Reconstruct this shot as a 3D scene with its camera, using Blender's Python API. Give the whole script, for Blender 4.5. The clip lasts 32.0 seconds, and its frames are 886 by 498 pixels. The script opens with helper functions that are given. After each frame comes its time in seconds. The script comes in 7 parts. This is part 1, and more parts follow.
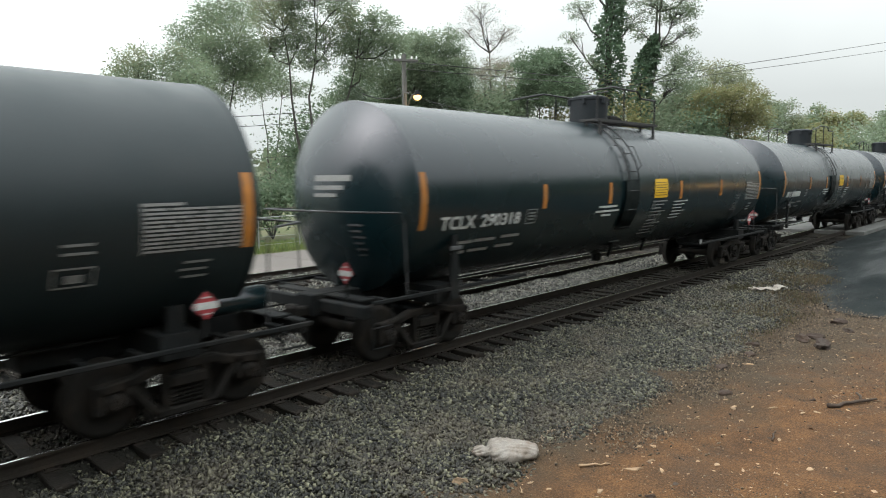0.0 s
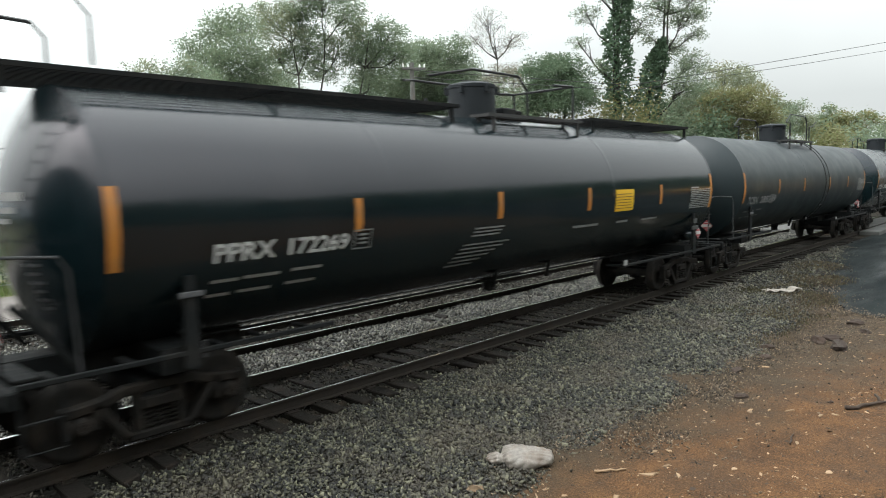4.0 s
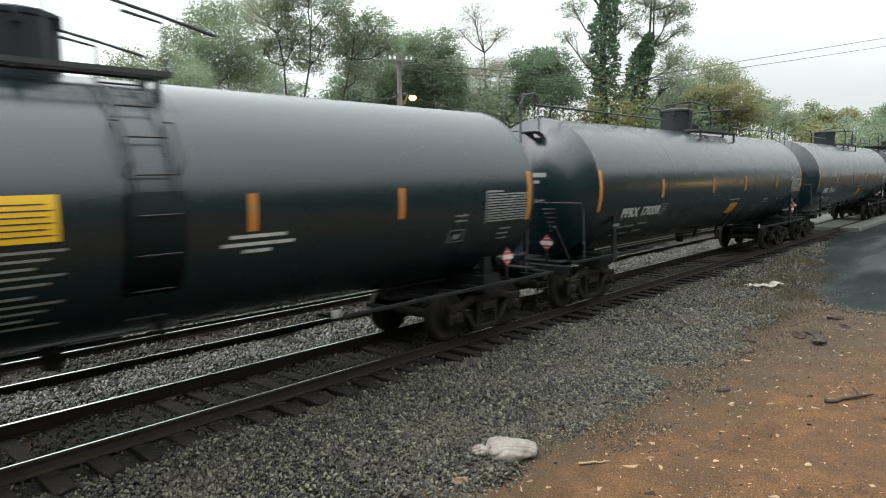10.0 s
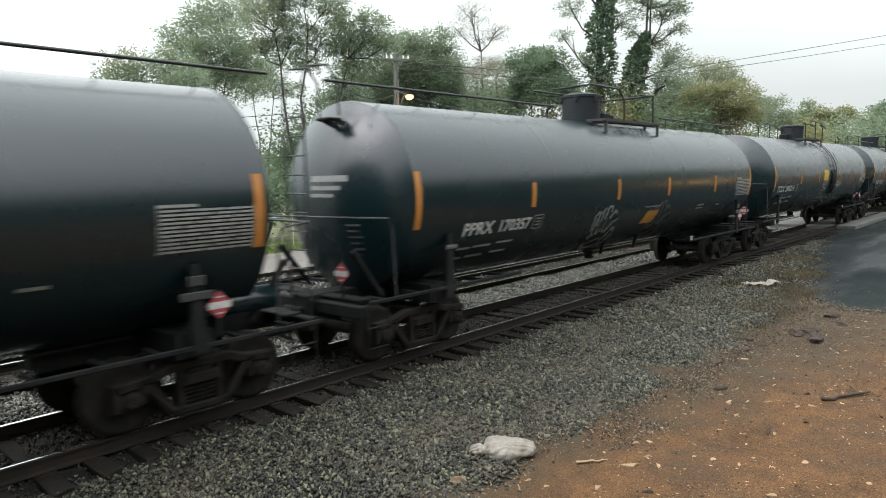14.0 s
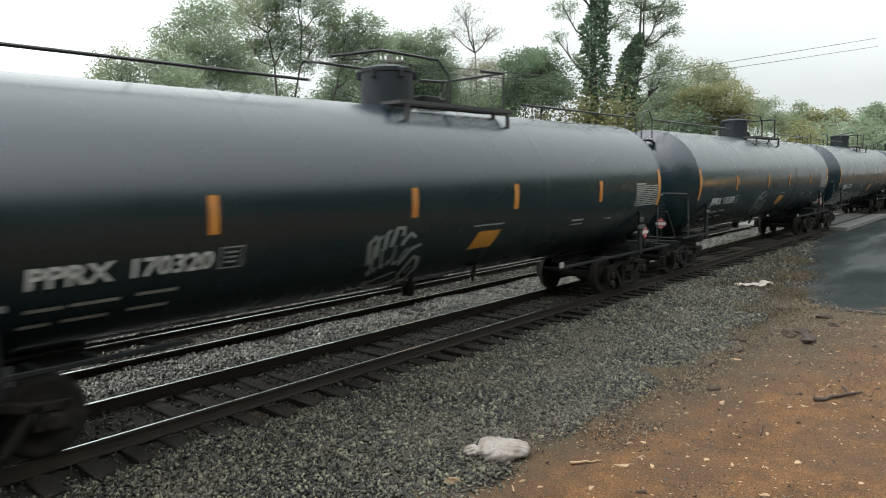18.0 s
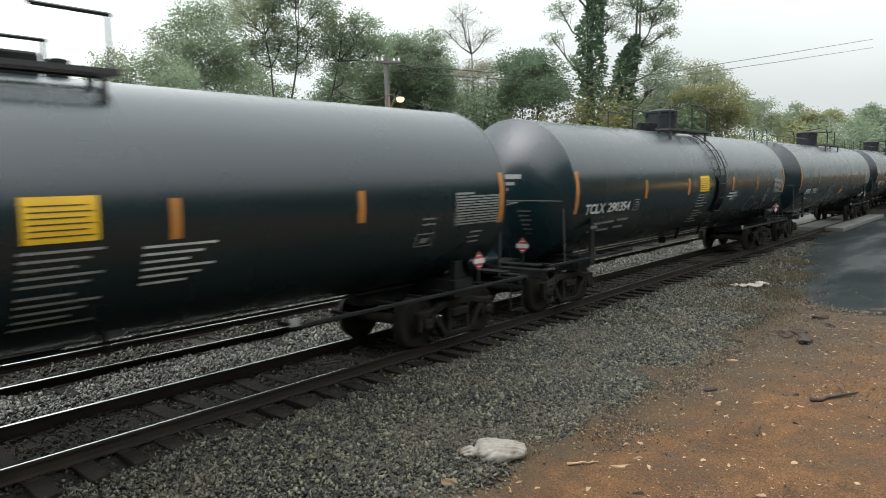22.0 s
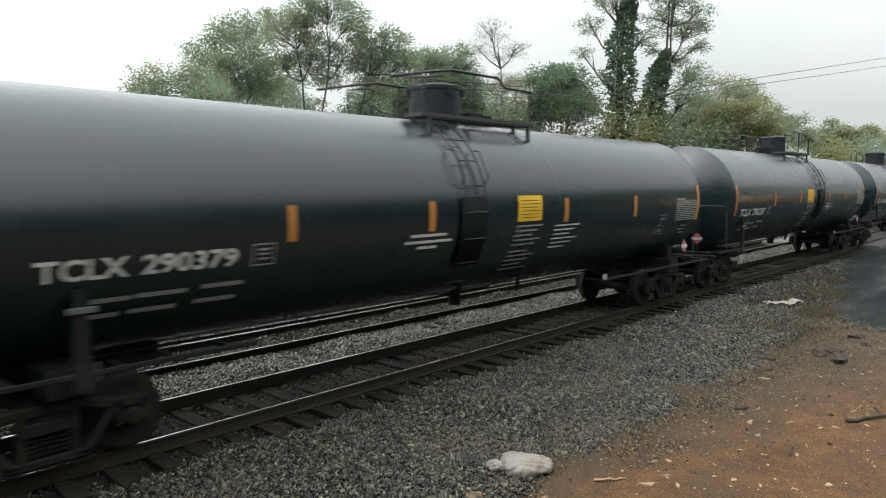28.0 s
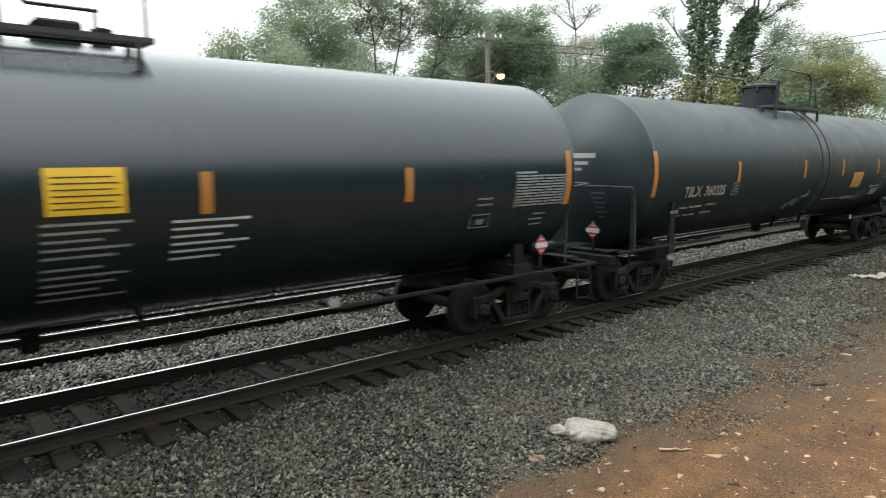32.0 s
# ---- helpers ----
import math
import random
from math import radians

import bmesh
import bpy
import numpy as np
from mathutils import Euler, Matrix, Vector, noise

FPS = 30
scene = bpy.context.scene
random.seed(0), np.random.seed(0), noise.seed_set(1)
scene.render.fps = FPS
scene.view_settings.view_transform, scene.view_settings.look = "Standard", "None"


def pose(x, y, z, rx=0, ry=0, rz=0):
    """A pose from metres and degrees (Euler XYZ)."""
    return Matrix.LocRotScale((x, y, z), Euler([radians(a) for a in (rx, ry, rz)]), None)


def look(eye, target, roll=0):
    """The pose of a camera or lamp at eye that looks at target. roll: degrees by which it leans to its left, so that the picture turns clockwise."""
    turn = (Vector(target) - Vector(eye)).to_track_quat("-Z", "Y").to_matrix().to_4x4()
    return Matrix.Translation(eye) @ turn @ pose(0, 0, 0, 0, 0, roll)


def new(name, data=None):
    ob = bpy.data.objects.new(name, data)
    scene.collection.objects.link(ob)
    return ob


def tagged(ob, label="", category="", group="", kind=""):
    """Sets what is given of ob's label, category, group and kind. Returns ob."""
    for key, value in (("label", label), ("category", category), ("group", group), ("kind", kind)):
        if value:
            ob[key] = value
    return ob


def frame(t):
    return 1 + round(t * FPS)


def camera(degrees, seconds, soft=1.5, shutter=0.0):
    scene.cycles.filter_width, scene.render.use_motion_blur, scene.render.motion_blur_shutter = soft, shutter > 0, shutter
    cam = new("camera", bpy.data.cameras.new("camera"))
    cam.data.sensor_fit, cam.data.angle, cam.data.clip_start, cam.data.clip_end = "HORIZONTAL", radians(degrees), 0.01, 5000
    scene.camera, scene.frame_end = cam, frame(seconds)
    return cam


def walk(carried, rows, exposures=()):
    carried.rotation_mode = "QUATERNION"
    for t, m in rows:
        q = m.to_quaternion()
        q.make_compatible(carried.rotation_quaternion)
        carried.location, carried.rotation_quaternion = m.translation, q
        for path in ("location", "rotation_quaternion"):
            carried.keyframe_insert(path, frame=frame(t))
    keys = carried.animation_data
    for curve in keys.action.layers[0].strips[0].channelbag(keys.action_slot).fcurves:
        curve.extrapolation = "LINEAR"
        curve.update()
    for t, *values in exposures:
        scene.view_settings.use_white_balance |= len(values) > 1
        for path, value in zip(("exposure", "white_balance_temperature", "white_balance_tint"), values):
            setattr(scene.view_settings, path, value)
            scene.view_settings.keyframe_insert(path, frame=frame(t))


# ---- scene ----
cam = camera(66.12, 32.0, soft=1.0, shutter=0.38)
# seconds, place in metres, then turn, tilt and lean in degrees
PATH = [
    (0.0, 0.009, -0.002, 3.031, -47.99, -6.04, 0.59),
    (0.5, 0.002, -0.003, 3.030, -47.66, -6.03, 0.80),
    (1.0, -0.001, -0.008, 3.030, -47.76, -5.83, 0.85),
    (1.5, -0.001, -0.007, 3.030, -47.90, -5.87, 0.81),
    (2.0, 0.003, 0.003, 3.032, -47.96, -5.96, 0.83),
    (2.5, 0.004, -0.007, 3.032, -47.89, -5.81, 0.90),
    (3.0, 0.013, 0.002, 3.033, -47.48, -5.80, 1.15),
    (3.5, -0.003, -0.003, 3.031, -47.35, -5.63, 1.33),
    (4.0, 0.008, -0.007, 3.028, -47.16, -5.42, 1.65),
    (4.5, -0.011, -0.011, 3.037, -47.07, -5.34, 1.52),
    (6.5, -0.005, -0.004, 3.030, -47.75, -6.17, 1.07),
    (7.0, 0.000, -0.003, 3.027, -47.84, -6.16, 1.28),
    (7.5, -0.002, -0.003, 3.026, -47.99, -6.21, 1.27),
    (8.0, 0.010, -0.006, 3.026, -48.00, -6.09, 1.46),
    (8.5, -0.000, -0.006, 3.030, -47.77, -5.82, 1.65),
    (9.0, -0.010, -0.008, 3.031, -47.69, -5.68, 1.45),
    (9.5, -0.013, -0.008, 3.029, -48.09, -5.91, 1.03),
    (10.0, -0.003, 0.000, 3.025, -48.34, -6.02, 1.13),
    (10.5, 0.003, -0.006, 3.024, -48.40, -5.87, 1.38),
    (11.0, 0.001, -0.003, 3.024, -48.19, -5.72, 1.40),
    (11.5, -0.002, -0.003, 3.027, -48.15, -5.71, 1.42),
    (12.0, -0.004, -0.002, 3.025, -48.31, -5.79, 1.42),
    (12.5, -0.009, -0.001, 3.030, -48.60, -5.89, 1.33),
    (13.0, 0.000, -0.000, 3.025, -48.58, -5.94, 1.38),
    (13.5, -0.006, -0.001, 3.030, -48.66, -6.02, 1.35),
    (14.0, -0.005, 0.001, 3.030, -48.58, -6.11, 1.26),
    (14.5, 0.002, 0.004, 3.024, -48.27, -5.97, 1.66),
    (16.5, -0.009, 0.000, 3.027, -48.74, -6.06, 0.93),
    (17.0, 0.006, 0.002, 3.023, -48.81, -6.10, 1.12),
    (17.5, 0.004, -0.004, 3.029, -48.94, -6.03, 1.30),
    (18.0, -0.006, 0.001, 3.027, -49.08, -6.02, 1.20),
    (18.5, -0.002, 0.002, 3.022, -49.25, -6.00, 1.29),
    (19.0, 0.001, -0.000, 3.024, -49.25, -5.85, 1.38),
    (19.5, 0.016, 0.002, 3.027, -48.93, -5.64, 1.76),
    (20.0, -0.010, -0.004, 3.033, -48.58, -5.55, 1.76),
    (20.5, -0.009, -0.006, 3.030, -48.62, -5.57, 1.77),
    (21.0, -0.007, -0.001, 3.025, -49.01, -5.73, 1.58),
    (21.5, -0.004, -0.000, 3.029, -49.27, -5.84, 1.35),
    (22.0, -0.001, -0.000, 3.027, -49.34, -5.93, 1.25),
    (22.5, 0.009, -0.001, 3.027, -49.37, -5.83, 1.44),
    (23.0, -0.003, -0.004, 3.029, -49.37, -5.70, 1.63),
    (23.5, -0.007, -0.003, 3.029, -49.51, -5.76, 1.54),
    (24.0, -0.003, 0.003, 3.026, -49.69, -5.82, 1.44),
    (24.5, 0.017, 0.003, 3.021, -49.60, -5.76, 1.57),
    (25.0, 0.033, 0.008, 3.025, -48.90, -4.93, 0.94),
    (25.5, 0.034, 0.007, 3.022, -48.61, -3.60, 2.30),
    (27.5, 0.010, -0.004, 3.045, -47.92, -4.94, 1.51),
    (28.0, -0.022, -0.007, 3.008, -47.02, -4.75, 0.79),
    (28.5, -0.013, 0.010, 3.021, -45.91, -3.33, 0.20),
    (29.0, -0.010, 0.020, 3.044, -45.53, -2.80, -0.70),
    (29.2, 0.014, -0.004, 3.016, -43.00, -2.86, 1.32),
    (29.3, 0.021, -0.007, 3.020, -42.23, -2.75, 1.68),
    (29.4, -0.009, -0.023, 2.994, -39.14, -2.87, -0.30),
    (29.5, 0.005, -0.002, 3.027, -37.04, -5.34, 0.81),
    (29.6, 0.001, -0.002, 3.026, -36.06, -6.20, 0.20),
    (30.0, -0.038, -0.005, 2.977, -35.90, -7.65, -0.41),
    (30.5, -0.034, -0.021, 2.970, -36.01, -7.50, -1.33),
    (31.0, -0.025, -0.015, 2.986, -38.10, -7.73, 0.24),
    (31.5, -0.022, -0.018, 2.998, -38.67, -8.33, 0.12),
    (32.0, -0.023, -0.033, 2.995, -41.16, -7.59, 0.42),
]
walk(cam, [(t, pose(x, y, z, 90 + tilt, lean, turn)) for t, x, y, z, turn, tilt, lean in PATH],
     [(0.0, -0.06), (4.0, -0.02), (7.0, -0.04), (8.0, 0.12), (11.0, 0.12), (14.0, 0.08), (18.0, 0.06), (22.0, -0.02), (25.0, -0.04), (28.0, -0.12), (29.0, -0.34), (29.4, 0.0), (30.0, 0.26), (31.0, 0.26), (32.0, 0.22)])

# ---- overcast daylight ----
world = bpy.data.worlds.new("overcast")
scene.world = world
world.use_nodes = True
wn, wl = world.node_tree.nodes, world.node_tree.links
sky = wn.new("ShaderNodeTexSky")
sky.sky_type, sky.sun_disc = "NISHITA", False
sky.sun_elevation, sky.sun_rotation = radians(42), radians(-60)
sky.dust_density, sky.air_density = 6.0, 1.0
grey = wn.new("ShaderNodeHueSaturation")
grey.inputs["Saturation"].default_value, grey.inputs["Value"].default_value = 0.10, 0.085
cloud = wn.new("ShaderNodeTexNoise")
cloud.inputs["Scale"].default_value, cloud.inputs["Detail"].default_value = 1.6, 4.0
cloud_ramp = wn.new("ShaderNodeValToRGB")
cloud_ramp.color_ramp.elements[0].color = (0.78, 0.835, 0.84, 1)
cloud_ramp.color_ramp.elements[1].color = (0.99, 1.06, 1.05, 1)
cloud_ramp.color_ramp.elements[0].position, cloud_ramp.color_ramp.elements[1].position = 0.3, 0.7
wcoord = wn.new("ShaderNodeTexCoord")
blend = wn.new("ShaderNodeMixRGB")
blend.inputs["Fac"].default_value = 0.72
wl.new(wcoord.outputs["Generated"], cloud.inputs["Vector"])
wl.new(cloud.outputs["Fac"], cloud_ramp.inputs["Fac"])
wl.new(sky.outputs["Color"], grey.inputs["Color"])
wl.new(grey.outputs["Color"], blend.inputs[1])
wl.new(cloud_ramp.outputs["Color"], blend.inputs[2])
# the cloud is thinner overhead and towards the left of the track, where the sun stands behind it
parts = wn.new("ShaderNodeSeparateXYZ")
wl.new(wcoord.outputs["Generated"], parts.inputs[0])
high, side = wn.new("ShaderNodeMapRange"), wn.new("ShaderNodeMapRange")
for node, a, b, c, d in ((high, 0.10, 1.0, 1.0, 3.8), (side, 0.2, 1.0, 1.45, 1.0)):
    node.inputs["From Min"].default_value, node.inputs["From Max"].default_value = a, b
    node.inputs["To Min"].default_value, node.inputs["To Max"].default_value = c, d
wl.new(parts.outputs["Z"], high.inputs["Value"])
wl.new(parts.outputs["X"], side.inputs["Value"])
thin = wn.new("ShaderNodeMath")
thin.operation = "MULTIPLY"
wl.new(high.outputs["Result"], thin.inputs[0])
wl.new(side.outputs["Result"], thin.inputs[1])
back = wn["Background"]
wl.new(blend.outputs["Color"], back.inputs["Color"])
wl.new(thin.outputs[0], back.inputs["Strength"])
sun = new("sun", bpy.data.lights.new("sun", "SUN"))
sun.data.energy, sun.data.angle, sun.data.color = 0.5, radians(40), (1.0, 0.99, 0.96)
sun.matrix_world = look((0, 0, 50), (30, -14, 0))

# ---- materials ----
def material(name, colour, rough=0.6, metal=0.0, vary=0.15, scale=6.0, fine=60.0, bump=0.2, dist=0.01, island=0.0, obj=0.0, stain=None, stain_amt=0.0, stain_scale=1.0, rough_vary=0.1, spec=0.5, skew=1.0, tint=None):
    """A rough or glossy surface with grain at two scales, optional stains, and a tone that differs from piece to piece."""
    m = bpy.data.materials.new(name)
    m.use_nodes = True
    n, l = m.node_tree.nodes, m.node_tree.links
    bsdf = n["Principled BSDF"]
    co = n.new("ShaderNodeTexCoord")
    big, small = n.new("ShaderNodeTexNoise"), n.new("ShaderNodeTexNoise")
    big.inputs["Scale"].default_value, big.inputs["Detail"].default_value = scale, 5
    small.inputs["Scale"].default_value, small.inputs["Detail"].default_value = fine, 3
    l.new(co.outputs["Object"], big.inputs["Vector"])
    l.new(co.outputs["Object"], small.inputs["Vector"])
    add = n.new("ShaderNodeMath")
    add.operation = "ADD"
    l.new(big.outputs["Fac"], add.inputs[0])
    l.new(small.outputs["Fac"], add.inputs[1])
    val = n.new("ShaderNodeMapRange")
    val.inputs["From Min"].default_value, val.inputs["From Max"].default_value = 0.55, 1.45
    val.inputs["To Min"].default_value, val.inputs["To Max"].default_value = 1 - vary, 1 + vary
    l.new(add.outputs[0], val.inputs["Value"])
    last = val.outputs["Result"]
    for amount, node, out in ((island, "ShaderNodeNewGeometry", "Random Per Island"), (obj, "ShaderNodeObjectInfo", "Random")):
        if amount:
            src, mr, mu, pw = n.new(node), n.new("ShaderNodeMapRange"), n.new("ShaderNodeMath"), n.new("ShaderNodeMath")
            mr.inputs["To Min"].default_value, mr.inputs["To Max"].default_value = 1 - amount, 1 + amount * (1 if skew == 1 else 3.1)
            mu.operation, pw.operation, pw.inputs[1].default_value = "MULTIPLY", "POWER", skew
            l.new(src.outputs[out], pw.inputs[0])
            l.new(pw.outputs[0], mr.inputs["Value"])
            l.new(last, mu.inputs[0])
            l.new(mr.outputs["Result"], mu.inputs[1])
            last = mu.outputs[0]
    hsv = n.new("ShaderNodeHueSaturation")
    hsv.inputs["Color"].default_value = (*colour, 1)
    l.new(last, hsv.inputs["Value"])
    col = hsv.outputs["Color"]
    if stain:
        st, rp, mx = n.new("ShaderNodeTexNoise"), n.new("ShaderNodeValToRGB"), n.new("ShaderNodeMixRGB")
        st.inputs["Scale"].default_value, st.inputs["Detail"].default_value = stain_scale, 7
        rp.color_ramp.elements[0].position, rp.color_ramp.elements[1].position = 0.48, 0.66
        rp.color_ramp.elements[1].color = (stain_amt, stain_amt, stain_amt, 1)
        mx.inputs[2].default_value = (*stain, 1)
        l.new(co.outputs["Object"], st.inputs["Vector"])
        l.new(st.outputs["Fac"], rp.inputs["Fac"])
        l.new(rp.outputs["Color"], mx.inputs[0])
        l.new(col, mx.inputs[1])
        col = mx.outputs["Color"]
    l.new(col, bsdf.inputs["Base Color"])
    rr = n.new("ShaderNodeMapRange")
    rr.inputs["From Min"].default_value, rr.inputs["From Max"].default_value = 0.3, 0.7
    rr.inputs["To Min"].default_value, rr.inputs["To Max"].default_value = max(0.03, rough - rough_vary), min(1, rough + rough_vary)
    l.new(big.outputs["Fac"], rr.inputs["Value"])
    l.new(rr.outputs["Result"], bsdf.inputs["Roughness"])
    bsdf.inputs["Metallic"].default_value = metal
    bsdf.inputs["Specular IOR Level"].default_value = spec
    if tint:
        bsdf.inputs["Specular Tint"].default_value = (*tint, 1)
    if bump:
        bp = n.new("ShaderNodeBump")
        bp.inputs["Strength"].default_value, bp.inputs["Distance"].default_value = bump, dist
        l.new(add.outputs[0], bp.inputs["Height"])
        l.new(bp.outputs["Normal"], bsdf.inputs["Normal"])
    return m


def leaf_material(name, colour, spread=0.35, hue=0.03):
    """Foliage: each leaf has a tone and a hue of its own, and some light comes through."""
    m = bpy.data.materials.new(name)
    m.use_nodes = True
    n, l = m.node_tree.nodes, m.node_tree.links
    bsdf, out = n["Principled BSDF"], n["Material Output"]
    geo, hsv = n.new("ShaderNodeNewGeometry"), n.new("ShaderNodeHueSaturation")
    hsv.inputs["Color"].default_value = (*colour, 1)
    v, h = n.new("ShaderNodeMapRange"), n.new("ShaderNodeMapRange")
    v.inputs["To Min"].default_value, v.inputs["To Max"].default_value = 1 - spread, 1 + spread
    h.inputs["To Min"].default_value, h.inputs["To Max"].default_value = 0.5 - hue, 0.5 + hue
    mod = n.new("ShaderNodeMath")
    mod.operation, mod.inputs[1].default_value = "FRACT", 1.0
    mul = n.new("ShaderNodeMath")
    mul.operation, mul.inputs[1].default_value = "MULTIPLY", 37.7
    l.new(geo.outputs["Random Per Island"], v.inputs["Value"])
    l.new(geo.outputs["Random Per Island"], mul.inputs[0])
    l.new(mul.outputs[0], mod.inputs[0])
    l.new(mod.outputs[0], h.inputs["Value"])
    l.new(v.outputs["Result"], hsv.inputs["Value"])
    l.new(h.outputs["Result"], hsv.inputs["Hue"])
    l.new(hsv.outputs["Color"], bsdf.inputs["Base Color"])
    bsdf.inputs["Roughness"].default_value = 0.6
    tr, mix = n.new("ShaderNodeBsdfTranslucent"), n.new("ShaderNodeMixShader")
    mix.inputs[0].default_value = 0.5
    l.new(hsv.outputs["Color"], tr.inputs["Color"])
    l.new(bsdf.outputs[0], mix.inputs[1])
    l.new(tr.outputs[0], mix.inputs[2])
    l.new(mix.outputs[0], out.inputs["Surface"])
    return m


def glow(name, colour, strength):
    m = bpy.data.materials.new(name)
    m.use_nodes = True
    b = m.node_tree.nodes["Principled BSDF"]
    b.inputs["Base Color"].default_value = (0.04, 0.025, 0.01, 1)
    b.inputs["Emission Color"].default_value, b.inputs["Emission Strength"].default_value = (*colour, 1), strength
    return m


M_TANK = material("black_tank_paint", (0.0022, 0.0110, 0.0135), 0.27, vary=0.12, scale=0.7, fine=14, bump=0.006, dist=0.002, stain=(0.0065, 0.0140, 0.016), stain_amt=0.2, stain_scale=0.5, rough_vary=0.025, spec=0.66, tint=(0.97, 0.94, 1.0))
M_TANK_SHINY = material("glossy_black_tank_paint", (0.0040, 0.0098, 0.0118), 0.18, vary=0.2, scale=1.3, fine=22, bump=0.03, dist=0.004, stain=(0.022, 0.025, 0.027), stain_amt=0.2, stain_scale=0.8, rough_vary=0.04, tint=(1.0, 0.925, 0.985))
M_TANK_DULL = material("dull_black_tank_paint", (0.0064, 0.0136, 0.0158), 0.46, vary=0.22, scale=1.5, fine=25, bump=0.02, dist=0.003, stain=(0.012, 0.017, 0.018), stain_amt=0.35, stain_scale=0.7, rough_vary=0.06, spec=0.42, tint=(0.96, 0.97, 1.0))
M_STEEL = material("dark_sooty_steel", (0.0100, 0.0112, 0.0118), 0.75, vary=0.35, scale=7, fine=70, bump=0.2, dist=0.006, stain=(0.026, 0.024, 0.022), stain_amt=0.5, stain_scale=3, spec=0.12)
M_BLACKPLATE = material("matt_black_plate", (0.0085, 0.0145, 0.0155), 0.6, vary=0.2, scale=5, fine=50, bump=0.05, spec=0.22)
M_DRUM = material("blue_black_housing_paint", (0.011, 0.014, 0.017), 0.6, vary=0.25, scale=5, fine=50, bump=0.08, dist=0.004, spec=0.25)
M_TRUCK = material("sooty_cast_steel", (0.0125, 0.0115, 0.0105), 0.8, vary=0.4, scale=9, fine=80, bump=0.3, dist=0.006, stain=(0.030, 0.023, 0.018), stain_amt=0.5, stain_scale=4, spec=0.12)
M_PIPE = material("grey_black_pipe", (0.010, 0.011, 0.012), 0.45, vary=0.25, scale=8, fine=60, bump=0.05, spec=0.35)
M_PALE_PIPE = material("paler_pipe", (0.035, 0.036, 0.038), 0.45, vary=0.25, scale=8, fine=60, bump=0.05, spec=0.35)
M_STRIPE = material("orange_reflective_tape", (0.33, 0.125, 0.018), 0.5, vary=0.22, scale=9, fine=90, bump=0.02, obj=0.12, stain=(0.25, 0.12, 0.04), stain_amt=0.5, stain_scale=5)
M_YELLOW = material("yellow_panel_paint", (0.60, 0.36, 0.012), 0.5, vary=0.1, scale=5, fine=80, bump=0.02)
M_AMBER = material("amber_panel_paint", (0.36, 0.165, 0.02), 0.55, vary=0.15, scale=5, fine=80, bump=0.02)
M_WHITE = material("worn_white_lettering", (0.42, 0.43, 0.42), 0.6, vary=0.2, scale=14, fine=90, bump=0.0, stain=(0.25, 0.25, 0.25), stain_amt=0.6, stain_scale=9)
M_TAN = material("faded_tan_lettering", (0.27, 0.22, 0.17), 0.7, vary=0.3, scale=14, fine=90, bump=0.0, stain=(0.12, 0.10, 0.08), stain_amt=0.8, stain_scale=9)
M_GREYINK = material("grey_lettering", (0.155, 0.16, 0.158), 0.65, vary=0.35, scale=14, fine=90, bump=0.0)
M_DATAINK = material("white_table_lettering", (0.19, 0.195, 0.19), 0.65, vary=0.35, scale=14, fine=90, bump=0.0)
M_DIMINK = material("faded_lettering", (0.19, 0.19, 0.185), 0.65, vary=0.4, scale=14, fine=90, bump=0.0)
M_BLACK = material("black_ink", (0.02, 0.02, 0.02), 0.6, bump=0.0)
M_GRAFF = material("grey_spray_paint", (0.17, 0.195, 0.19), 0.6, vary=0.4, scale=5, fine=50, bump=0.0, stain=(0.06, 0.066, 0.066), stain_amt=0.5, stain_scale=5)
M_GRAFF_DIM = material("thin_dark_spray_paint", (0.060, 0.062, 0.066), 0.55, vary=0.3, scale=5, fine=50, bump=0.0)
M_GRAFF_THIN = material("faint_spray_paint", (0.040, 0.045, 0.047), 0.5, vary=0.5, scale=5, fine=50, bump=0.0)
M_GRAFF_FAINT = material("rubbed_out_spray_paint", (0.020, 0.026, 0.028), 0.6, vary=0.6, scale=5, fine=50, bump=0.0)
M_RED = material("red_placard", (0.28, 0.032, 0.040), 0.5, vary=0.15, scale=14, fine=90, bump=0.0)
M_RAILSIDE = material("rusty_rail_side", (0.016, 0.0125, 0.010), 0.8, vary=0.35, scale=6, fine=60, bump=0.25, dist=0.004, stain=(0.024, 0.017, 0.012), stain_amt=0.5, stain_scale=3, spec=0.2)
M_RAILTOP = material("polished_rail_head", (0.62, 0.62, 0.61), 0.2, metal=1.0, vary=0.08, scale=3, fine=60, bump=0.03, dist=0.001, rough_vary=0.05)
M_TIE = material("weathered_tie_wood", (0.0120, 0.0102, 0.0084), 0.9, vary=0.5, scale=6, fine=45, bump=0.7, dist=0.015, obj=0.35, stain=(0.024, 0.0175, 0.013), stain_amt=0.5, stain_scale=5, spec=0.15)
M_STONE = material("grey_ballast_stone", (0.0375, 0.0362, 0.0236), 0.55, vary=0.3, scale=20, fine=120, bump=0.3, dist=0.004, island=0.93, skew=3.3, stain=(0.062, 0.049, 0.034), stain_amt=0.5, stain_scale=1.1, spec=0.45)
M_STONE_PALE = material("pale_ballast_stone", (0.052, 0.050, 0.041), 0.55, vary=0.3, scale=20, fine=120, bump=0.3, dist=0.004, island=0.82, skew=2.2, spec=0.5)
# crib stones coloured darker: the train's shade is put in beside the oil
M_CRIB = material("shade_dark_crib_stone", (0.030, 0.0275, 0.0220), 0.8, vary=0.3, scale=20, fine=120, bump=0.3, dist=0.004, island=0.6, skew=2.4, spec=0.25)
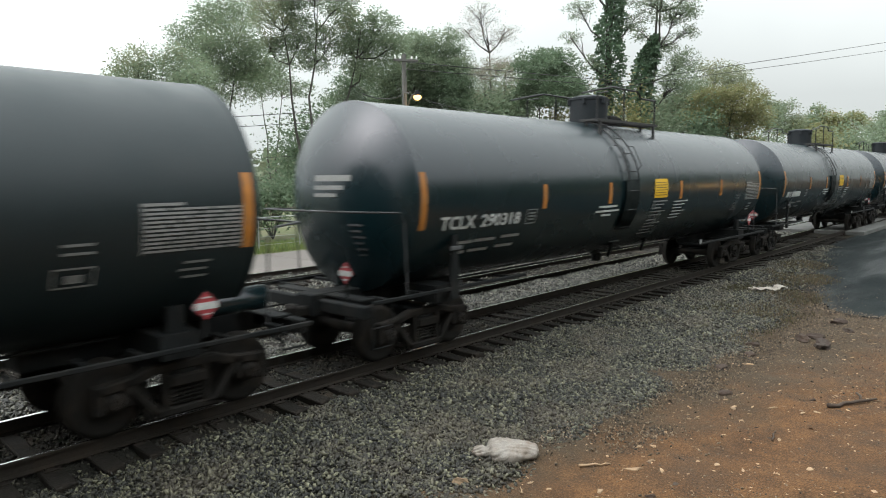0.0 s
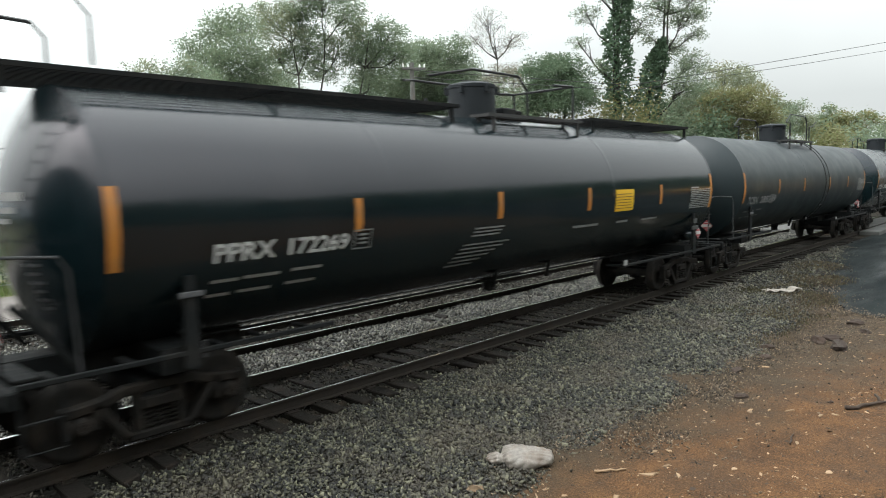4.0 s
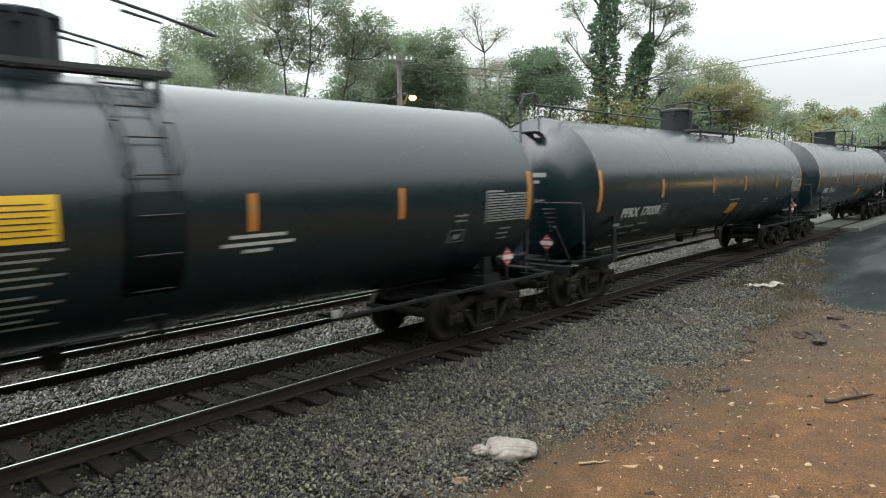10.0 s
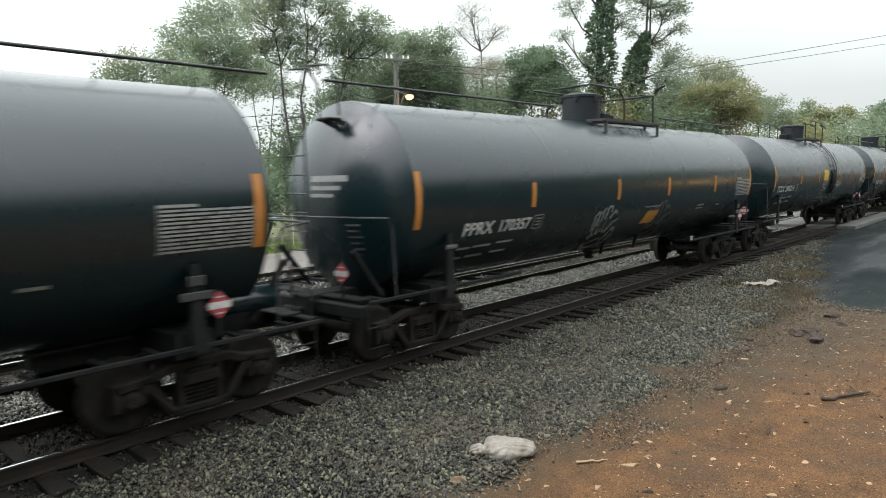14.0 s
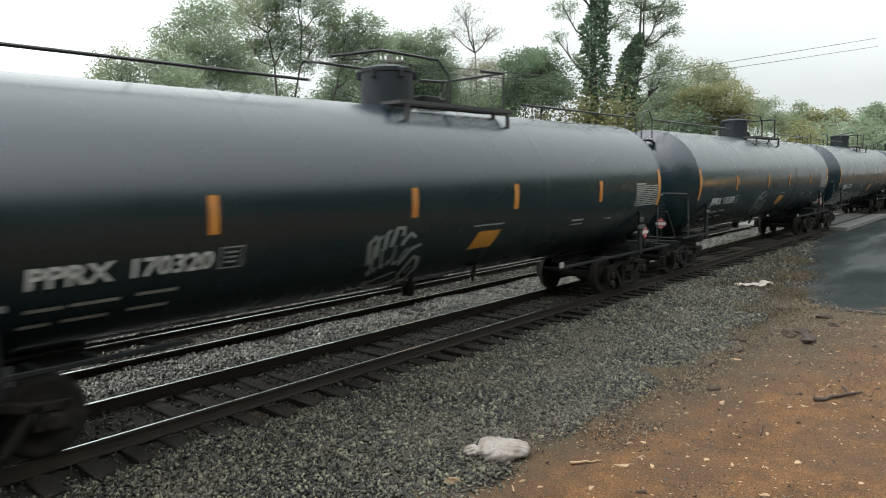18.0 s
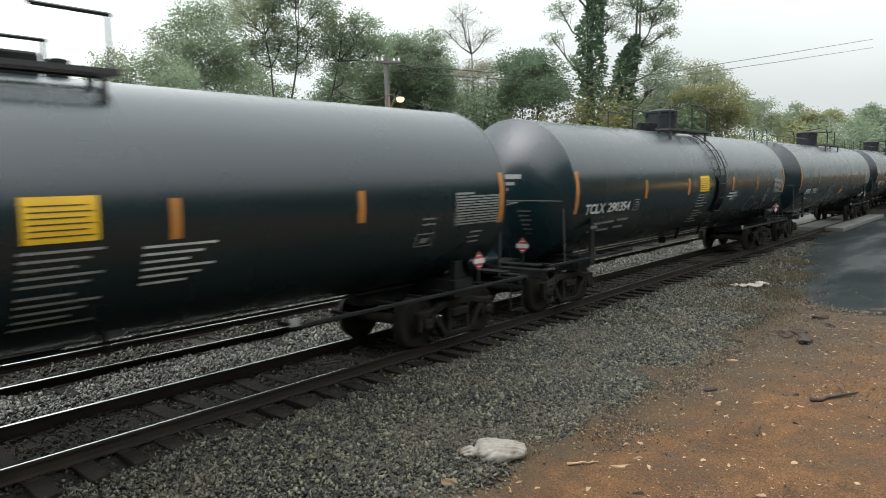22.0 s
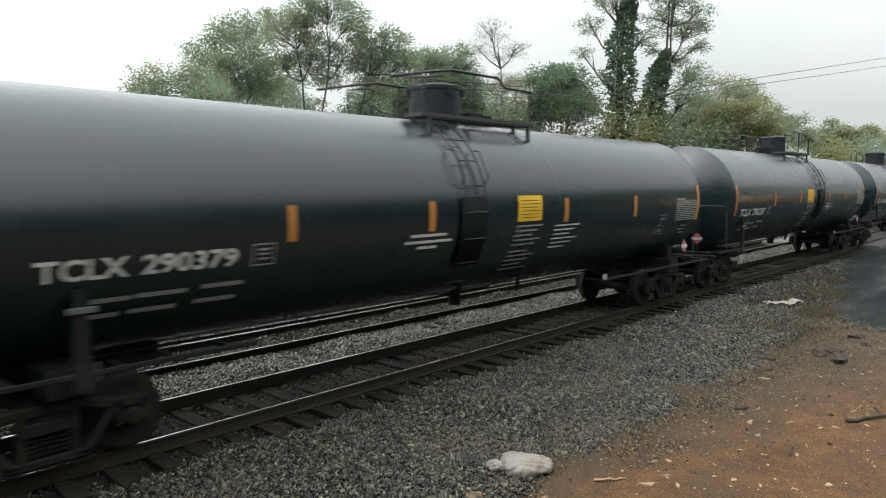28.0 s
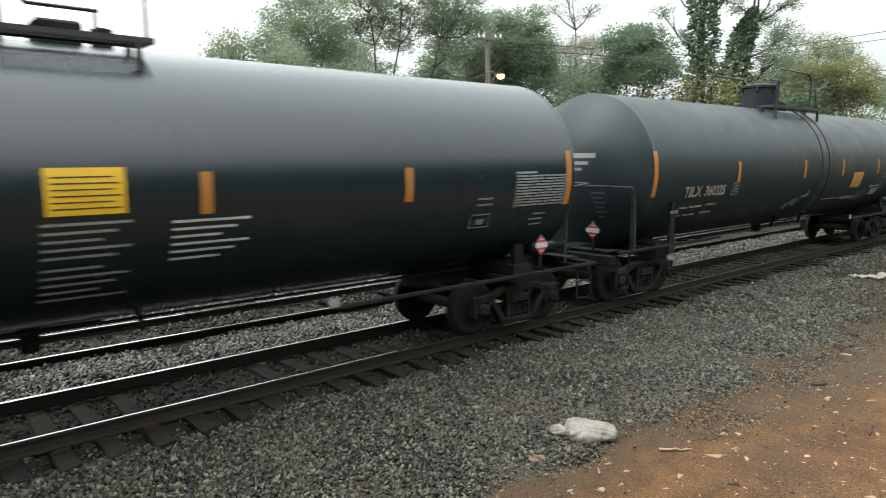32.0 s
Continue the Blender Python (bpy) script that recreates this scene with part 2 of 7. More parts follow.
# shade in the gaps between stones is put into this dark bed; brown stain is earth
M_BED = material("gap_shade_ballast_bed", (0.013, 0.012, 0.0095), 0.95, vary=0.5, scale=16, fine=45, bump=1.0, dist=0.03, stain=(0.040, 0.030, 0.020), stain_amt=0.8, stain_scale=1.2, spec=0.2)
def dirt_material(name):
    """Packed red-brown earth, greyer where gravel fines are trodden in beside the ballast, with grit of single grains."""
    m = material(name, (0.086, 0.0440, 0.0195), 0.92, vary=0.8, scale=3.4, fine=46, bump=0.9, dist=0.022, stain=(0.062, 0.037, 0.021), stain_amt=0.65, stain_scale=0.9, spec=0.2)
    n, l = m.node_tree.nodes, m.node_tree.links
    bsdf = n["Principled BSDF"]
    col = bsdf.inputs["Base Color"].links[0].from_socket
    co = n.new("ShaderNodeTexCoord")
    xyz, wob, pull = n.new("ShaderNodeSeparateXYZ"), n.new("ShaderNodeTexNoise"), n.new("ShaderNodeMath")
    wob.inputs["Scale"].default_value, wob.inputs["Detail"].default_value = 1.1, 8
    l.new(co.outputs["Object"], xyz.inputs[0])
    l.new(co.outputs["Object"], wob.inputs["Vector"])
    pull.operation, pull.inputs[1].default_value = "MULTIPLY_ADD", 0.21
    l.new(xyz.outputs["X"], pull.inputs[0])
    l.new(xyz.outputs["Y"], pull.inputs[2])
    shift = n.new("ShaderNodeMath")
    shift.operation, shift.inputs[1].default_value = "MULTIPLY_ADD", 3.4
    l.new(wob.outputs["Fac"], shift.inputs[0])
    l.new(pull.outputs[0], shift.inputs[2])
    near = n.new("ShaderNodeMapRange")
    near.inputs["From Min"].default_value, near.inputs["From Max"].default_value = 6.5, 8.0
    near.inputs["To Max"].default_value = 0.85
    l.new(shift.outputs[0], near.inputs["Value"])
    fines = n.new("ShaderNodeMixRGB")
    fines.inputs[2].default_value = (0.046, 0.034, 0.0215, 1)
    l.new(near.outputs["Result"], fines.inputs[0])
    l.new(col, fines.inputs[1])
    grit, pick, shade = n.new("ShaderNodeTexVoronoi"), n.new("ShaderNodeSeparateColor"), n.new("ShaderNodeMapRange")
    grit.inputs["Scale"].default_value = 85
    l.new(co.outputs["Object"], grit.inputs["Vector"])
    l.new(grit.outputs["Color"], pick.inputs[0])
    shade.inputs["To Min"].default_value, shade.inputs["To Max"].default_value = 0.62, 1.4
    l.new(pick.outputs[0], shade.inputs["Value"])
    tone = n.new("ShaderNodeHueSaturation")
    l.new(shade.outputs["Result"], tone.inputs["Value"])
    l.new(fines.outputs["Color"], tone.inputs["Color"])
    l.new(tone.outputs["Color"], bsdf.inputs["Base Color"])
    return m


M_DIRT = dirt_material("red_brown_packed_dirt")
def asphalt_material(name):
    """Dark asphalt with a wet film that lies in drawn-out patches."""
    m = material(name, (0.0085, 0.0115, 0.0120), 0.8, vary=0.35, scale=1.4, fine=70, bump=0.5, dist=0.010, stain=(0.020, 0.024, 0.024), stain_amt=0.7, stain_scale=0.45, spec=0.06)
    n, l = m.node_tree.nodes, m.node_tree.links
    co, mp, film, wet = n.new("ShaderNodeTexCoord"), n.new("ShaderNodeMapping"), n.new("ShaderNodeTexNoise"), n.new("ShaderNodeMapRange")
    mp.inputs["Rotation"].default_value, mp.inputs["Scale"].default_value = (0, 0, radians(20)), (0.16, 0.7, 1)
    film.inputs["Scale"].default_value, film.inputs["Detail"].default_value = 1.0, 6
    wet.inputs["From Min"].default_value, wet.inputs["From Max"].default_value = 0.42, 0.64
    wet.inputs["To Min"].default_value, wet.inputs["To Max"].default_value = 0.90, 0.42
    l.new(co.outputs["Object"], mp.inputs["Vector"])
    l.new(mp.outputs["Vector"], film.inputs["Vector"])
    l.new(film.outputs["Fac"], wet.inputs["Value"])
    l.new(wet.outputs["Result"], n["Principled BSDF"].inputs["Roughness"])
    return m


M_ASPHALT = asphalt_material("damp_asphalt")
M_CROSSING = material("worn_crossing_panel", (0.085, 0.085, 0.08), 0.8, vary=0.25, scale=2, fine=50, bump=0.3, stain=(0.05, 0.05, 0.05), stain_amt=0.6, stain_scale=0.8)
M_CONCRETE = material("pale_concrete", (0.105, 0.092, 0.084), 0.85, vary=0.15, scale=1.2, fine=40, bump=0.3, stain=(0.14, 0.125, 0.115), stain_amt=0.6, stain_scale=0.5)
M_GRASSBED = material("grassy_earth", (0.095, 0.11, 0.045), 0.9, vary=0.35, scale=1.5, fine=20, bump=0.6, dist=0.03, stain=(0.15, 0.12, 0.07), stain_amt=0.6, stain_scale=0.4)
M_GRASS = leaf_material("grass_blades", (0.13, 0.17, 0.05), 0.4, 0.03)
M_WEED = leaf_material("weed_leaves", (0.055, 0.048, 0.022), 0.5, 0.04)
M_DRYGRASS = leaf_material("dry_weeds", (0.095, 0.076, 0.045), 0.4, 0.03)
M_BARK = material("dark_bark", (0.055, 0.051, 0.045), 0.9, vary=0.35, scale=5, fine=30, bump=0.7, dist=0.03)
M_LEAF = leaf_material("green_leaves", (0.205, 0.258, 0.168), 0.16, 0.025)
M_LEAF_DARK = leaf_material("dark_green_leaves", (0.130, 0.182, 0.112), 0.16, 0.02)
M_LEAF_DEEP = leaf_material("deep_green_leaves", (0.066, 0.095, 0.058), 0.2, 0.02)
M_LEAF_PALE = leaf_material("pale_green_leaves", (0.235, 0.262, 0.166), 0.16, 0.03)
M_LEAF_GOLD = leaf_material("yellow_green_leaves", (0.236, 0.236, 0.108), 0.16, 0.035)
M_LEAF_RUST = leaf_material("thin_autumn_leaves", (0.235, 0.225, 0.165), 0.2, 0.03)
M_IVY = leaf_material("ivy_leaves", (0.110, 0.172, 0.105), 0.16, 0.02)
M_POLE = material("weathered_pole_wood", (0.10, 0.098, 0.09), 0.9, vary=0.25, scale=4, fine=40, bump=0.4)
M_WIRE = material("black_cable", (0.02, 0.02, 0.02), 0.6, bump=0.0)
M_CERAMIC = material("white_ceramic", (0.75, 0.75, 0.74), 0.35, bump=0.0)
M_GALV = material("galvanised_steel", (0.36, 0.37, 0.37), 0.5, metal=0.5, vary=0.15, scale=9, fine=60, bump=0.05)
M_LAMP = glow("warm_lamp_glass", (1.0, 0.58, 0.20), 4.0)
M_LAMP_NEAR = glow("unseen_amber_glow", (1.0, 0.55, 0.16), 90.0)
M_PLAT = material("worn_walkway_steel", (0.03, 0.03, 0.03), 0.6, vary=0.3, scale=8, fine=60, bump=0.1, spec=0.35)
M_PEBBLE = material("dusty_pebbles", (0.068, 0.052, 0.036), 0.85, vary=0.3, scale=20, fine=120, bump=0.3, dist=0.004, island=0.75, skew=1.9)
M_BAG = material("dirty_white_plastic", (0.20, 0.178, 0.155), 0.45, vary=0.25, scale=9, fine=60, bump=0.5, dist=0.012, stain=(0.12, 0.085, 0.06), stain_amt=0.7, stain_scale=6)
M_CLOTH = material("pale_cloth", (0.24, 0.215, 0.185), 0.85, vary=0.15, scale=9, fine=70, bump=0.3)
M_TWIG = material("brown_stick_bark", (0.045, 0.030, 0.021), 0.9, vary=0.3, scale=12, fine=60, bump=0.4)
M_CHIP = material("pale_dry_bark_flake", (0.23, 0.155, 0.092), 0.85, vary=0.25, scale=14, fine=70, bump=0.3, obj=0.4)
M_LITTER = material("dead_leaf_litter", (0.125, 0.082, 0.050), 0.85, vary=0.2, scale=14, fine=70, bump=0.2, island=0.7, skew=1.8)
M_CLOD = material("dark_earth_clod", (0.036, 0.022, 0.015), 0.95, vary=0.35, scale=15, fine=60, bump=0.8, obj=0.25)
M_HILL = material("haze_painted_hill", (0.36, 0.43, 0.48), 1.0, vary=0.05, scale=0.01, fine=0.05, bump=0.0)
M_FARWOOD = leaf_material("far_wood_leaves", (0.15, 0.175, 0.11), 0.3, 0.02)
M_RUBBLE = material("brown_rubble", (0.16, 0.12, 0.10), 0.9, vary=0.4, scale=3, fine=20, bump=0.6, island=0.5)
M_SHED = material("grey_shed_boards", (0.33, 0.33, 0.32), 0.8, vary=0.15, scale=3, fine=30, bump=0.2)
M_ROOF = material("brown_roofing", (0.17, 0.15, 0.14), 0.9, vary=0.2, scale=3, fine=30, bump=0.3)
M_PANE = material("dark_window_glass", (0.03, 0.035, 0.04), 0.1, vary=0.1, bump=0.0)


# ---- mesh helpers ----
rng = np.random.default_rng(7)


def array_mesh(name, verts, faces, mat, smooth=False):
    """A mesh from arrays: faces is an n x 3 or n x 4 array of indices."""
    me = bpy.data.meshes.new(name)
    k = faces.shape[1]
    me.vertices.add(len(verts))
    me.vertices.foreach_set("co", np.ascontiguousarray(verts, dtype=np.float32).ravel())
    me.loops.add(faces.size)
    me.loops.foreach_set("vertex_index", np.ascontiguousarray(faces, dtype=np.int32).ravel())
    me.polygons.add(len(faces))
    me.polygons.foreach_set("loop_start", np.arange(0, faces.size, k, dtype=np.int32))
    me.polygons.foreach_set("loop_total", np.full(len(faces), k, dtype=np.int32))
    if smooth:
        me.polygons.foreach_set("use_smooth", np.ones(len(faces), dtype=bool))
    me.update(calc_edges=True)
    me.materials.append(mat)
    return me


def bm_mesh(name, bm, mat, smooth=False):
    me = bpy.data.meshes.new(name)
    bm.normal_update()
    bm.to_mesh(me)
    bm.free()
    for m in (mat if isinstance(mat, (list, tuple)) else [mat]):
        me.materials.append(m)
    if smooth:
        for p in me.polygons:
            p.use_smooth = True
    return me


def thing(name, label, category, m=None, group="", kind="", data=None):
    ob = new(name, data)
    if m is not None:
        ob.matrix_basis = m
    return tagged(ob, label, category, group, kind)


def piece(name, me, parent, m=None, label=""):
    """A mesh as a part of parent."""
    ob = new(name, me)
    ob.parent = parent
    if m is not None:
        ob.matrix_basis = m
    if label:
        tagged(ob, label)
    return ob


def part(name, bm, mat, parent, label="", smooth=False, m=None):
    return piece(name, bm_mesh(name, bm, mat, smooth), parent, m, label)


def box(bm, c, s, rot=None, bevel=0.0):
    """A box with centre c and size s, its edges taken off by bevel."""
    g = bmesh.ops.create_cube(bm, size=1.0)["verts"]
    m = Matrix.Translation(c) @ (rot.to_4x4() if rot else Matrix.Identity(4)) @ Matrix.Diagonal((*s, 1))
    bmesh.ops.transform(bm, matrix=m, verts=g)
    if bevel:
        edges = list({e for v in g for e in v.link_edges})
        bmesh.ops.bevel(bm, geom=edges, offset=bevel, segments=1, affect="EDGES")
    return g


def pipe(bm, pts, r, n=8, close=True):
    """A round bar along a line of points; r may differ from point to point."""
    pts = [Vector(p) for p in pts]
    rs = r if isinstance(r, (list, tuple)) else [r] * len(pts)
    rings, ref = [], None
    for i, p in enumerate(pts):
        d = (pts[min(i + 1, len(pts) - 1)] - pts[max(i - 1, 0)]).normalized()
        if ref is None:
            ref = d.orthogonal().normalized()
        ref = (ref - d * ref.dot(d)).normalized()
        side = d.cross(ref)
        rings.append([bm.verts.new(p + (ref * math.cos(a) + side * math.sin(a)) * rs[i]) for a in (2 * math.pi * k / n for k in range(n))])
    for a, b in zip(rings, rings[1:]):
        for k in range(n):
            bm.faces.new((a[k], a[(k + 1) % n], b[(k + 1) % n], b[k]))
    if close:
        bm.faces.new(list(reversed(rings[0])))
        bm.faces.new(rings[-1])


def lathe(bm, prof, axis="x", n=32, centre=(0, 0, 0)):
    """Turns a profile of (along, radius) about the axis."""
    rings = []
    for a, r in prof:
        ring = []
        for k in range(n):
            t = 2 * math.pi * k / n
            u, v = r * math.cos(t), r * math.sin(t)
            p = {"x": (a, u, v), "y": (u, a, v), "z": (u, v, a)}[axis]
            ring.append(bm.verts.new(Vector(p) + Vector(centre)))
        rings.append(ring)
    for a, b in zip(rings, rings[1:]):
        for k in range(n):
            bm.faces.new((a[k], a[(k + 1) % n], b[(k + 1) % n], b[k]))
    bm.faces.new(rings[0])
    bm.faces.new(rings[-1])
    bmesh.ops.recalc_face_normals(bm, faces=bm.faces)


def slab(bm, outline, y0, y1):
    """A plate with an outline in x and z, from y0 to y1."""
    a = [bm.verts.new((x, y0, z)) for x, z in outline]
    b = [bm.verts.new((x, y1, z)) for x, z in outline]
    bm.faces.new(a)
    bm.faces.new(list(reversed(b)))
    for i in range(len(a)):
        j = (i + 1) % len(a)
        bm.faces.new((a[j], a[i], b[i], b[j]))
    bmesh.ops.recalc_face_normals(bm, faces=bm.faces)


# ---- ground, ballast and track ----
TRACK_Y, TRACK2_Y, TRACK3_Y, GAUGE = 9.03, 12.45, 18.3, 1.505


def bed_height(x, y):
    """The top of the ballast bed, falling to the dirt on the near side and to the road on the far side."""
    z = np.interp(y, [3.2, 4.6, 6.9, 7.5, 7.75, 7.95, 10.35, 10.8, 11.9, 12.2, 13.0, 14.2, 20.0, 20.7], [-0.66, -0.44, -0.30, -0.23, -0.235, -0.265, -0.26, -0.20, -0.205, -0.235, -0.235, -0.22, -0.25, -0.60])
    z = z + 0.06 * np.exp(-((np.abs(y - TRACK_Y) / 0.95) ** 6)) + 0.05 * np.exp(-((np.abs(y - TRACK2_Y) / 0.95) ** 6)) + 0.05 * np.exp(-((np.abs(y - TRACK3_Y) / 0.95) ** 6))
    return z + 0.02 * np.sin(1.7 * x + 0.9 * y) + 0.015 * np.sin(3.1 * x - 2.3 * y)


def dirt_height(x, y):
    return -0.43 + 0.025 * np.sin(0.9 * x + 1.3 * y) * np.sin(0.7 * y) + 0.012 * np.sin(4.3 * x + 2.1 * y)


def sheet(name, xs, ys, fn, mat, label, category):
    X, Y = np.meshgrid(xs, ys, indexing="ij")
    v = np.stack([X, Y, fn(X, Y)], -1).reshape(-1, 3)
    nx, ny = len(xs), len(ys)
    i = (np.arange(nx - 1)[:, None] * ny + np.arange(ny - 1)[None]).ravel()
    f = np.stack([i, i + ny, i + ny + 1, i + 1], 1)
    return thing(name, label, category, kind="structure", data=array_mesh(name, v, f, mat, True))


def steps(*stops):
    """Places along a line, dense where it matters: (from, to, step) in turn."""
    out = []
    for a, b, s in stops:
        out += list(np.arange(a, b, s))
    return np.array(out + [stops[-1][1]])


def land_height(x, y):
    z = dirt_height(x, y)
    return np.where(y > 14.5, -0.62 + 0.03 * np.sin(0.3 * x) * np.sin(0.4 * y) + np.clip(y - 30, 0, 400) * 0.002, z)


sheet("ground", steps((-1500, -60, 180), (-60, -6, 6), (-6, 34, 0.12), (34, 100, 4), (100, 2500, 200)),
      steps((-1500, -40, 160), (-40, -2, 4), (-2, 6, 0.12), (6, 60, 3), (60, 2500, 200)), land_height, M_DIRT, "red-brown packed dirt with scattered gravel", "ground")
sheet("ballast_bed", steps((-90, -8, 3), (-8, 45, 0.2), (45, 400, 8)), steps((3.2, 20.7, 0.25),), bed_height, M_BED, "grey gravel ballast bed under the tracks", "ballast")

# damp asphalt apron that leads to the crossing
bm = bmesh.new()
corners = [(18.7, -30), (18.66, 2.6), (18.8, 3.5), (19.1, 4.25), (20.6, 4.7), (22.7, 5.3), (26, 6.4), (30.1, 7.45), (37, 7.6), (60, 7.6), (60, -30)]
apron = []
for (xa, ya), (xb, yb) in zip(corners, corners[1:]):
    count = max(1, int(math.hypot(xb - xa, yb - ya) / 0.09)) if xb < 38 and ya > -3 or (xa < 19 and xb < 19) else 1
    for i in range(count):
        t = i / count
        q = Vector((xa + (xb - xa) * t, ya + (yb - ya) * t, 0))
        wob = 0.30 * noise.noise(q * 1.3) + 0.16 * noise.noise(q * 4.1) + 0.07 * noise.noise(q * 11) if count > 1 else 0
        apron.append((q.x + wob * 0.8, q.y - wob * 0.6))
apron.append(corners[-1])
top = [bm.verts.new((x, y, -0.402 + 0.2 * min(1, max(0, (x - 24) / 12)))) for x, y in apron]
low = [bm.verts.new((x, y, -0.8)) for x, y in apron]
bm.faces.new(list(reversed(top)))
for i in range(len(apron)):
    j = (i + 1) % len(apron)
    bm.faces.new((top[i], top[j], low[j], low[i]))
bmesh.ops.recalc_face_normals(bm, faces=bm.faces)
bmesh.ops.triangulate(bm, faces=bm.faces)
thing("road", "dark damp asphalt road apron beside the tracks", "road", kind="structure", data=bm_mesh("road", bm, M_ASPHALT))
bm = bmesh.new()
for y0, y1 in ((7.3, 8.18), (8.42, 9.64), (9.92, 11.55), (11.82, 13.08), (13.34, 17.4), (17.72, 18.88), (19.2, 20.6)):
    box(bm, (47, (y0 + y1) / 2, -0.12), (13, y1 - y0, 0.22), bevel=0.02)
crossing = thing("crossing", "worn grey level crossing panels between the rails", "crossing", kind="structure", data=bm_mesh("crossing", bm, M_CROSSING))

bm = bmesh.new()
for i in range(60):
    box(bm, (-62 + i * 3.0, 23.75, -0.57), (2.985, 6.5, 0.3), bevel=0.015)
thing("pavement", "pale concrete road strip beyond the tracks", "pavement", kind="structure", data=bm_mesh("pavement", bm, M_CONCRETE))
sheet("verge", steps((-90, 160, 2.5),), steps((26.9, 60, 2.0),), lambda x, y: -0.40 + 0.06 * np.sin(0.5 * x) * np.sin(0.6 * y) - 0.25 * (y < 27.0), M_GRASSBED, "grassy verge beyond the concrete road", "grass")


def rock_shapes(n, seed):
    """A few angular stones of six uneven corners, as arrays."""
    r = np.random.default_rng(seed)
    base = np.array([(1, 0, 0), (-1, 0, 0), (0, 1, 0), (0, -1, 0), (0, 0, 1), (0, 0, -1)], float) * 0.62
    tri = np.array([(0, 2, 4), (2, 1, 4), (1, 3, 4), (3, 0, 4), (2, 0, 5), (1, 2, 5), (3, 1, 5), (0, 3, 5)])
    return [(base + r.uniform(-0.26, 0.26, base.shape)) * r.uniform((0.9, 0.65, 0.42), (1.35, 1.0, 0.8)) for _ in range(n)], tri


def scatter_stones(name, places, sizes, mat, label, category, seed):
    """Many loose stones as one sheet of stuff."""
    r = np.random.default_rng(seed)
    shapes, tri = rock_shapes(24, seed)
    n = len(places)
    kind = r.integers(0, 24, n)
    q = r.normal(size=(n, 4)) * np.array([1, 0.7, 0.7, 1])
    q /= np.linalg.norm(q, axis=1, keepdims=True)
    w, x, y, z = q.T
    rot = np.stack([1 - 2 * (y * y + z * z), 2 * (x * y - z * w), 2 * (x * z + y * w), 2 * (x * y + z * w), 1 - 2 * (x * x + z * z), 2 * (y * z - x * w),
                    2 * (x * z - y * w), 2 * (y * z + x * w), 1 - 2 * (x * x + y * y)], 1).reshape(n, 3, 3)
    local = np.array(shapes)[kind] * sizes[:, None, None]
    v = np.einsum("nij,nkj->nki", rot, local) + places[:, None]
    f = tri[None] + (np.arange(n) * 6)[:, None, None]
    return thing(name, label, category, kind="stuff", data=array_mesh(name, v.reshape(-1, 3), f.reshape(-1, 3), mat))


def spread(n, x0, x1, y0, y1, seed):
    r = np.random.default_rng(seed)
    return r.uniform(x0, x1, n), r.uniform(y0, y1, n), r


def toe_line(x):
    """Where the gravel gives way to dirt."""
    return np.interp(x, [-10, 0, 5.4, 7, 8.5, 12.1, 14, 15.8, 18.6, 21, 30], [4.6, 4.55, 4.54, 4.55, 4.46, 4.66, 4.5, 4.7, 5.5, 6.3, 7.3])


groups = []
for n, x0, x1, y0, y1, s0, s1, seed in ((70000, 0, 13, 3.9, 7.75, 0.028, 0.060, 1), (23000, 13, 20, 3.9, 7.75, 0.036, 0.070, 8), (17000, 20, 34, 4.4, 7.75, 0.045, 0.08, 2), (12000, -1, 24, 7.7, 10.4, 0.032, 0.06, 3),
                                        (22000, -2, 20, 10.3, 11.75, 0.036, 0.07, 4), (9000, 20, 42, 10.2, 11.75, 0.05, 0.085, 5), (14000, -4, 26, 11.7, 15.2, 0.045, 0.085, 6), (9000, -3, 22, 15.2, 20.0, 0.05, 0.09, 7)):
    x, y, r = spread(n, x0, x1, y0, y1, seed)
    edge = toe_line(x) + r.normal(0, 1, n) * np.interp(x, [0, 12, 18], [0.16, 0.2, 0.5]) - 0.035 * np.clip(x - 8, 0, 9) * np.abs(r.normal(0, 1, n))
    ok = (y > edge) & ~((y > 7.5) & (y < 10.4) & (np.abs(((x - 2.99) / 0.498 + 0.5) % 1 - 0.5) < 0.22) & (r.random(n) > 0.55))
    x, y = x[ok], y[ok]
    s = r.uniform(s0, s1, len(x)) * np.where(r.random(len(x)) < 0.04, 1.5, 1.0)
    groups.append((np.stack([x, y, bed_height(x, y) + s * r.uniform(0.0, 0.40, len(x))], 1), s))
places, sizes = np.concatenate([g[0] for g in groups]), np.concatenate([g[1] for g in groups])
in_crib = (np.abs(places[:, 1] - TRACK_Y) < 0.98) | (np.abs(places[:, 1] - TRACK2_Y) < 0.62)
far_stones = ~in_crib & (places[:, 1] > 10.1)
scatter_stones("far_ballast", places[far_stones], sizes[far_stones], M_STONE_PALE, "pale crushed stone between the tracks", "gravel", 14)
scatter_stones("ballast", places[~in_crib & ~far_stones], sizes[~in_crib & ~far_stones], M_STONE, "loose grey crushed stone ballast beside the track", "gravel", 11)
scatter_stones("crib_ballast", places[in_crib], sizes[in_crib], M_CRIB, "crushed stone between the ties, coloured dark for oil and train shade", "gravel", 13)
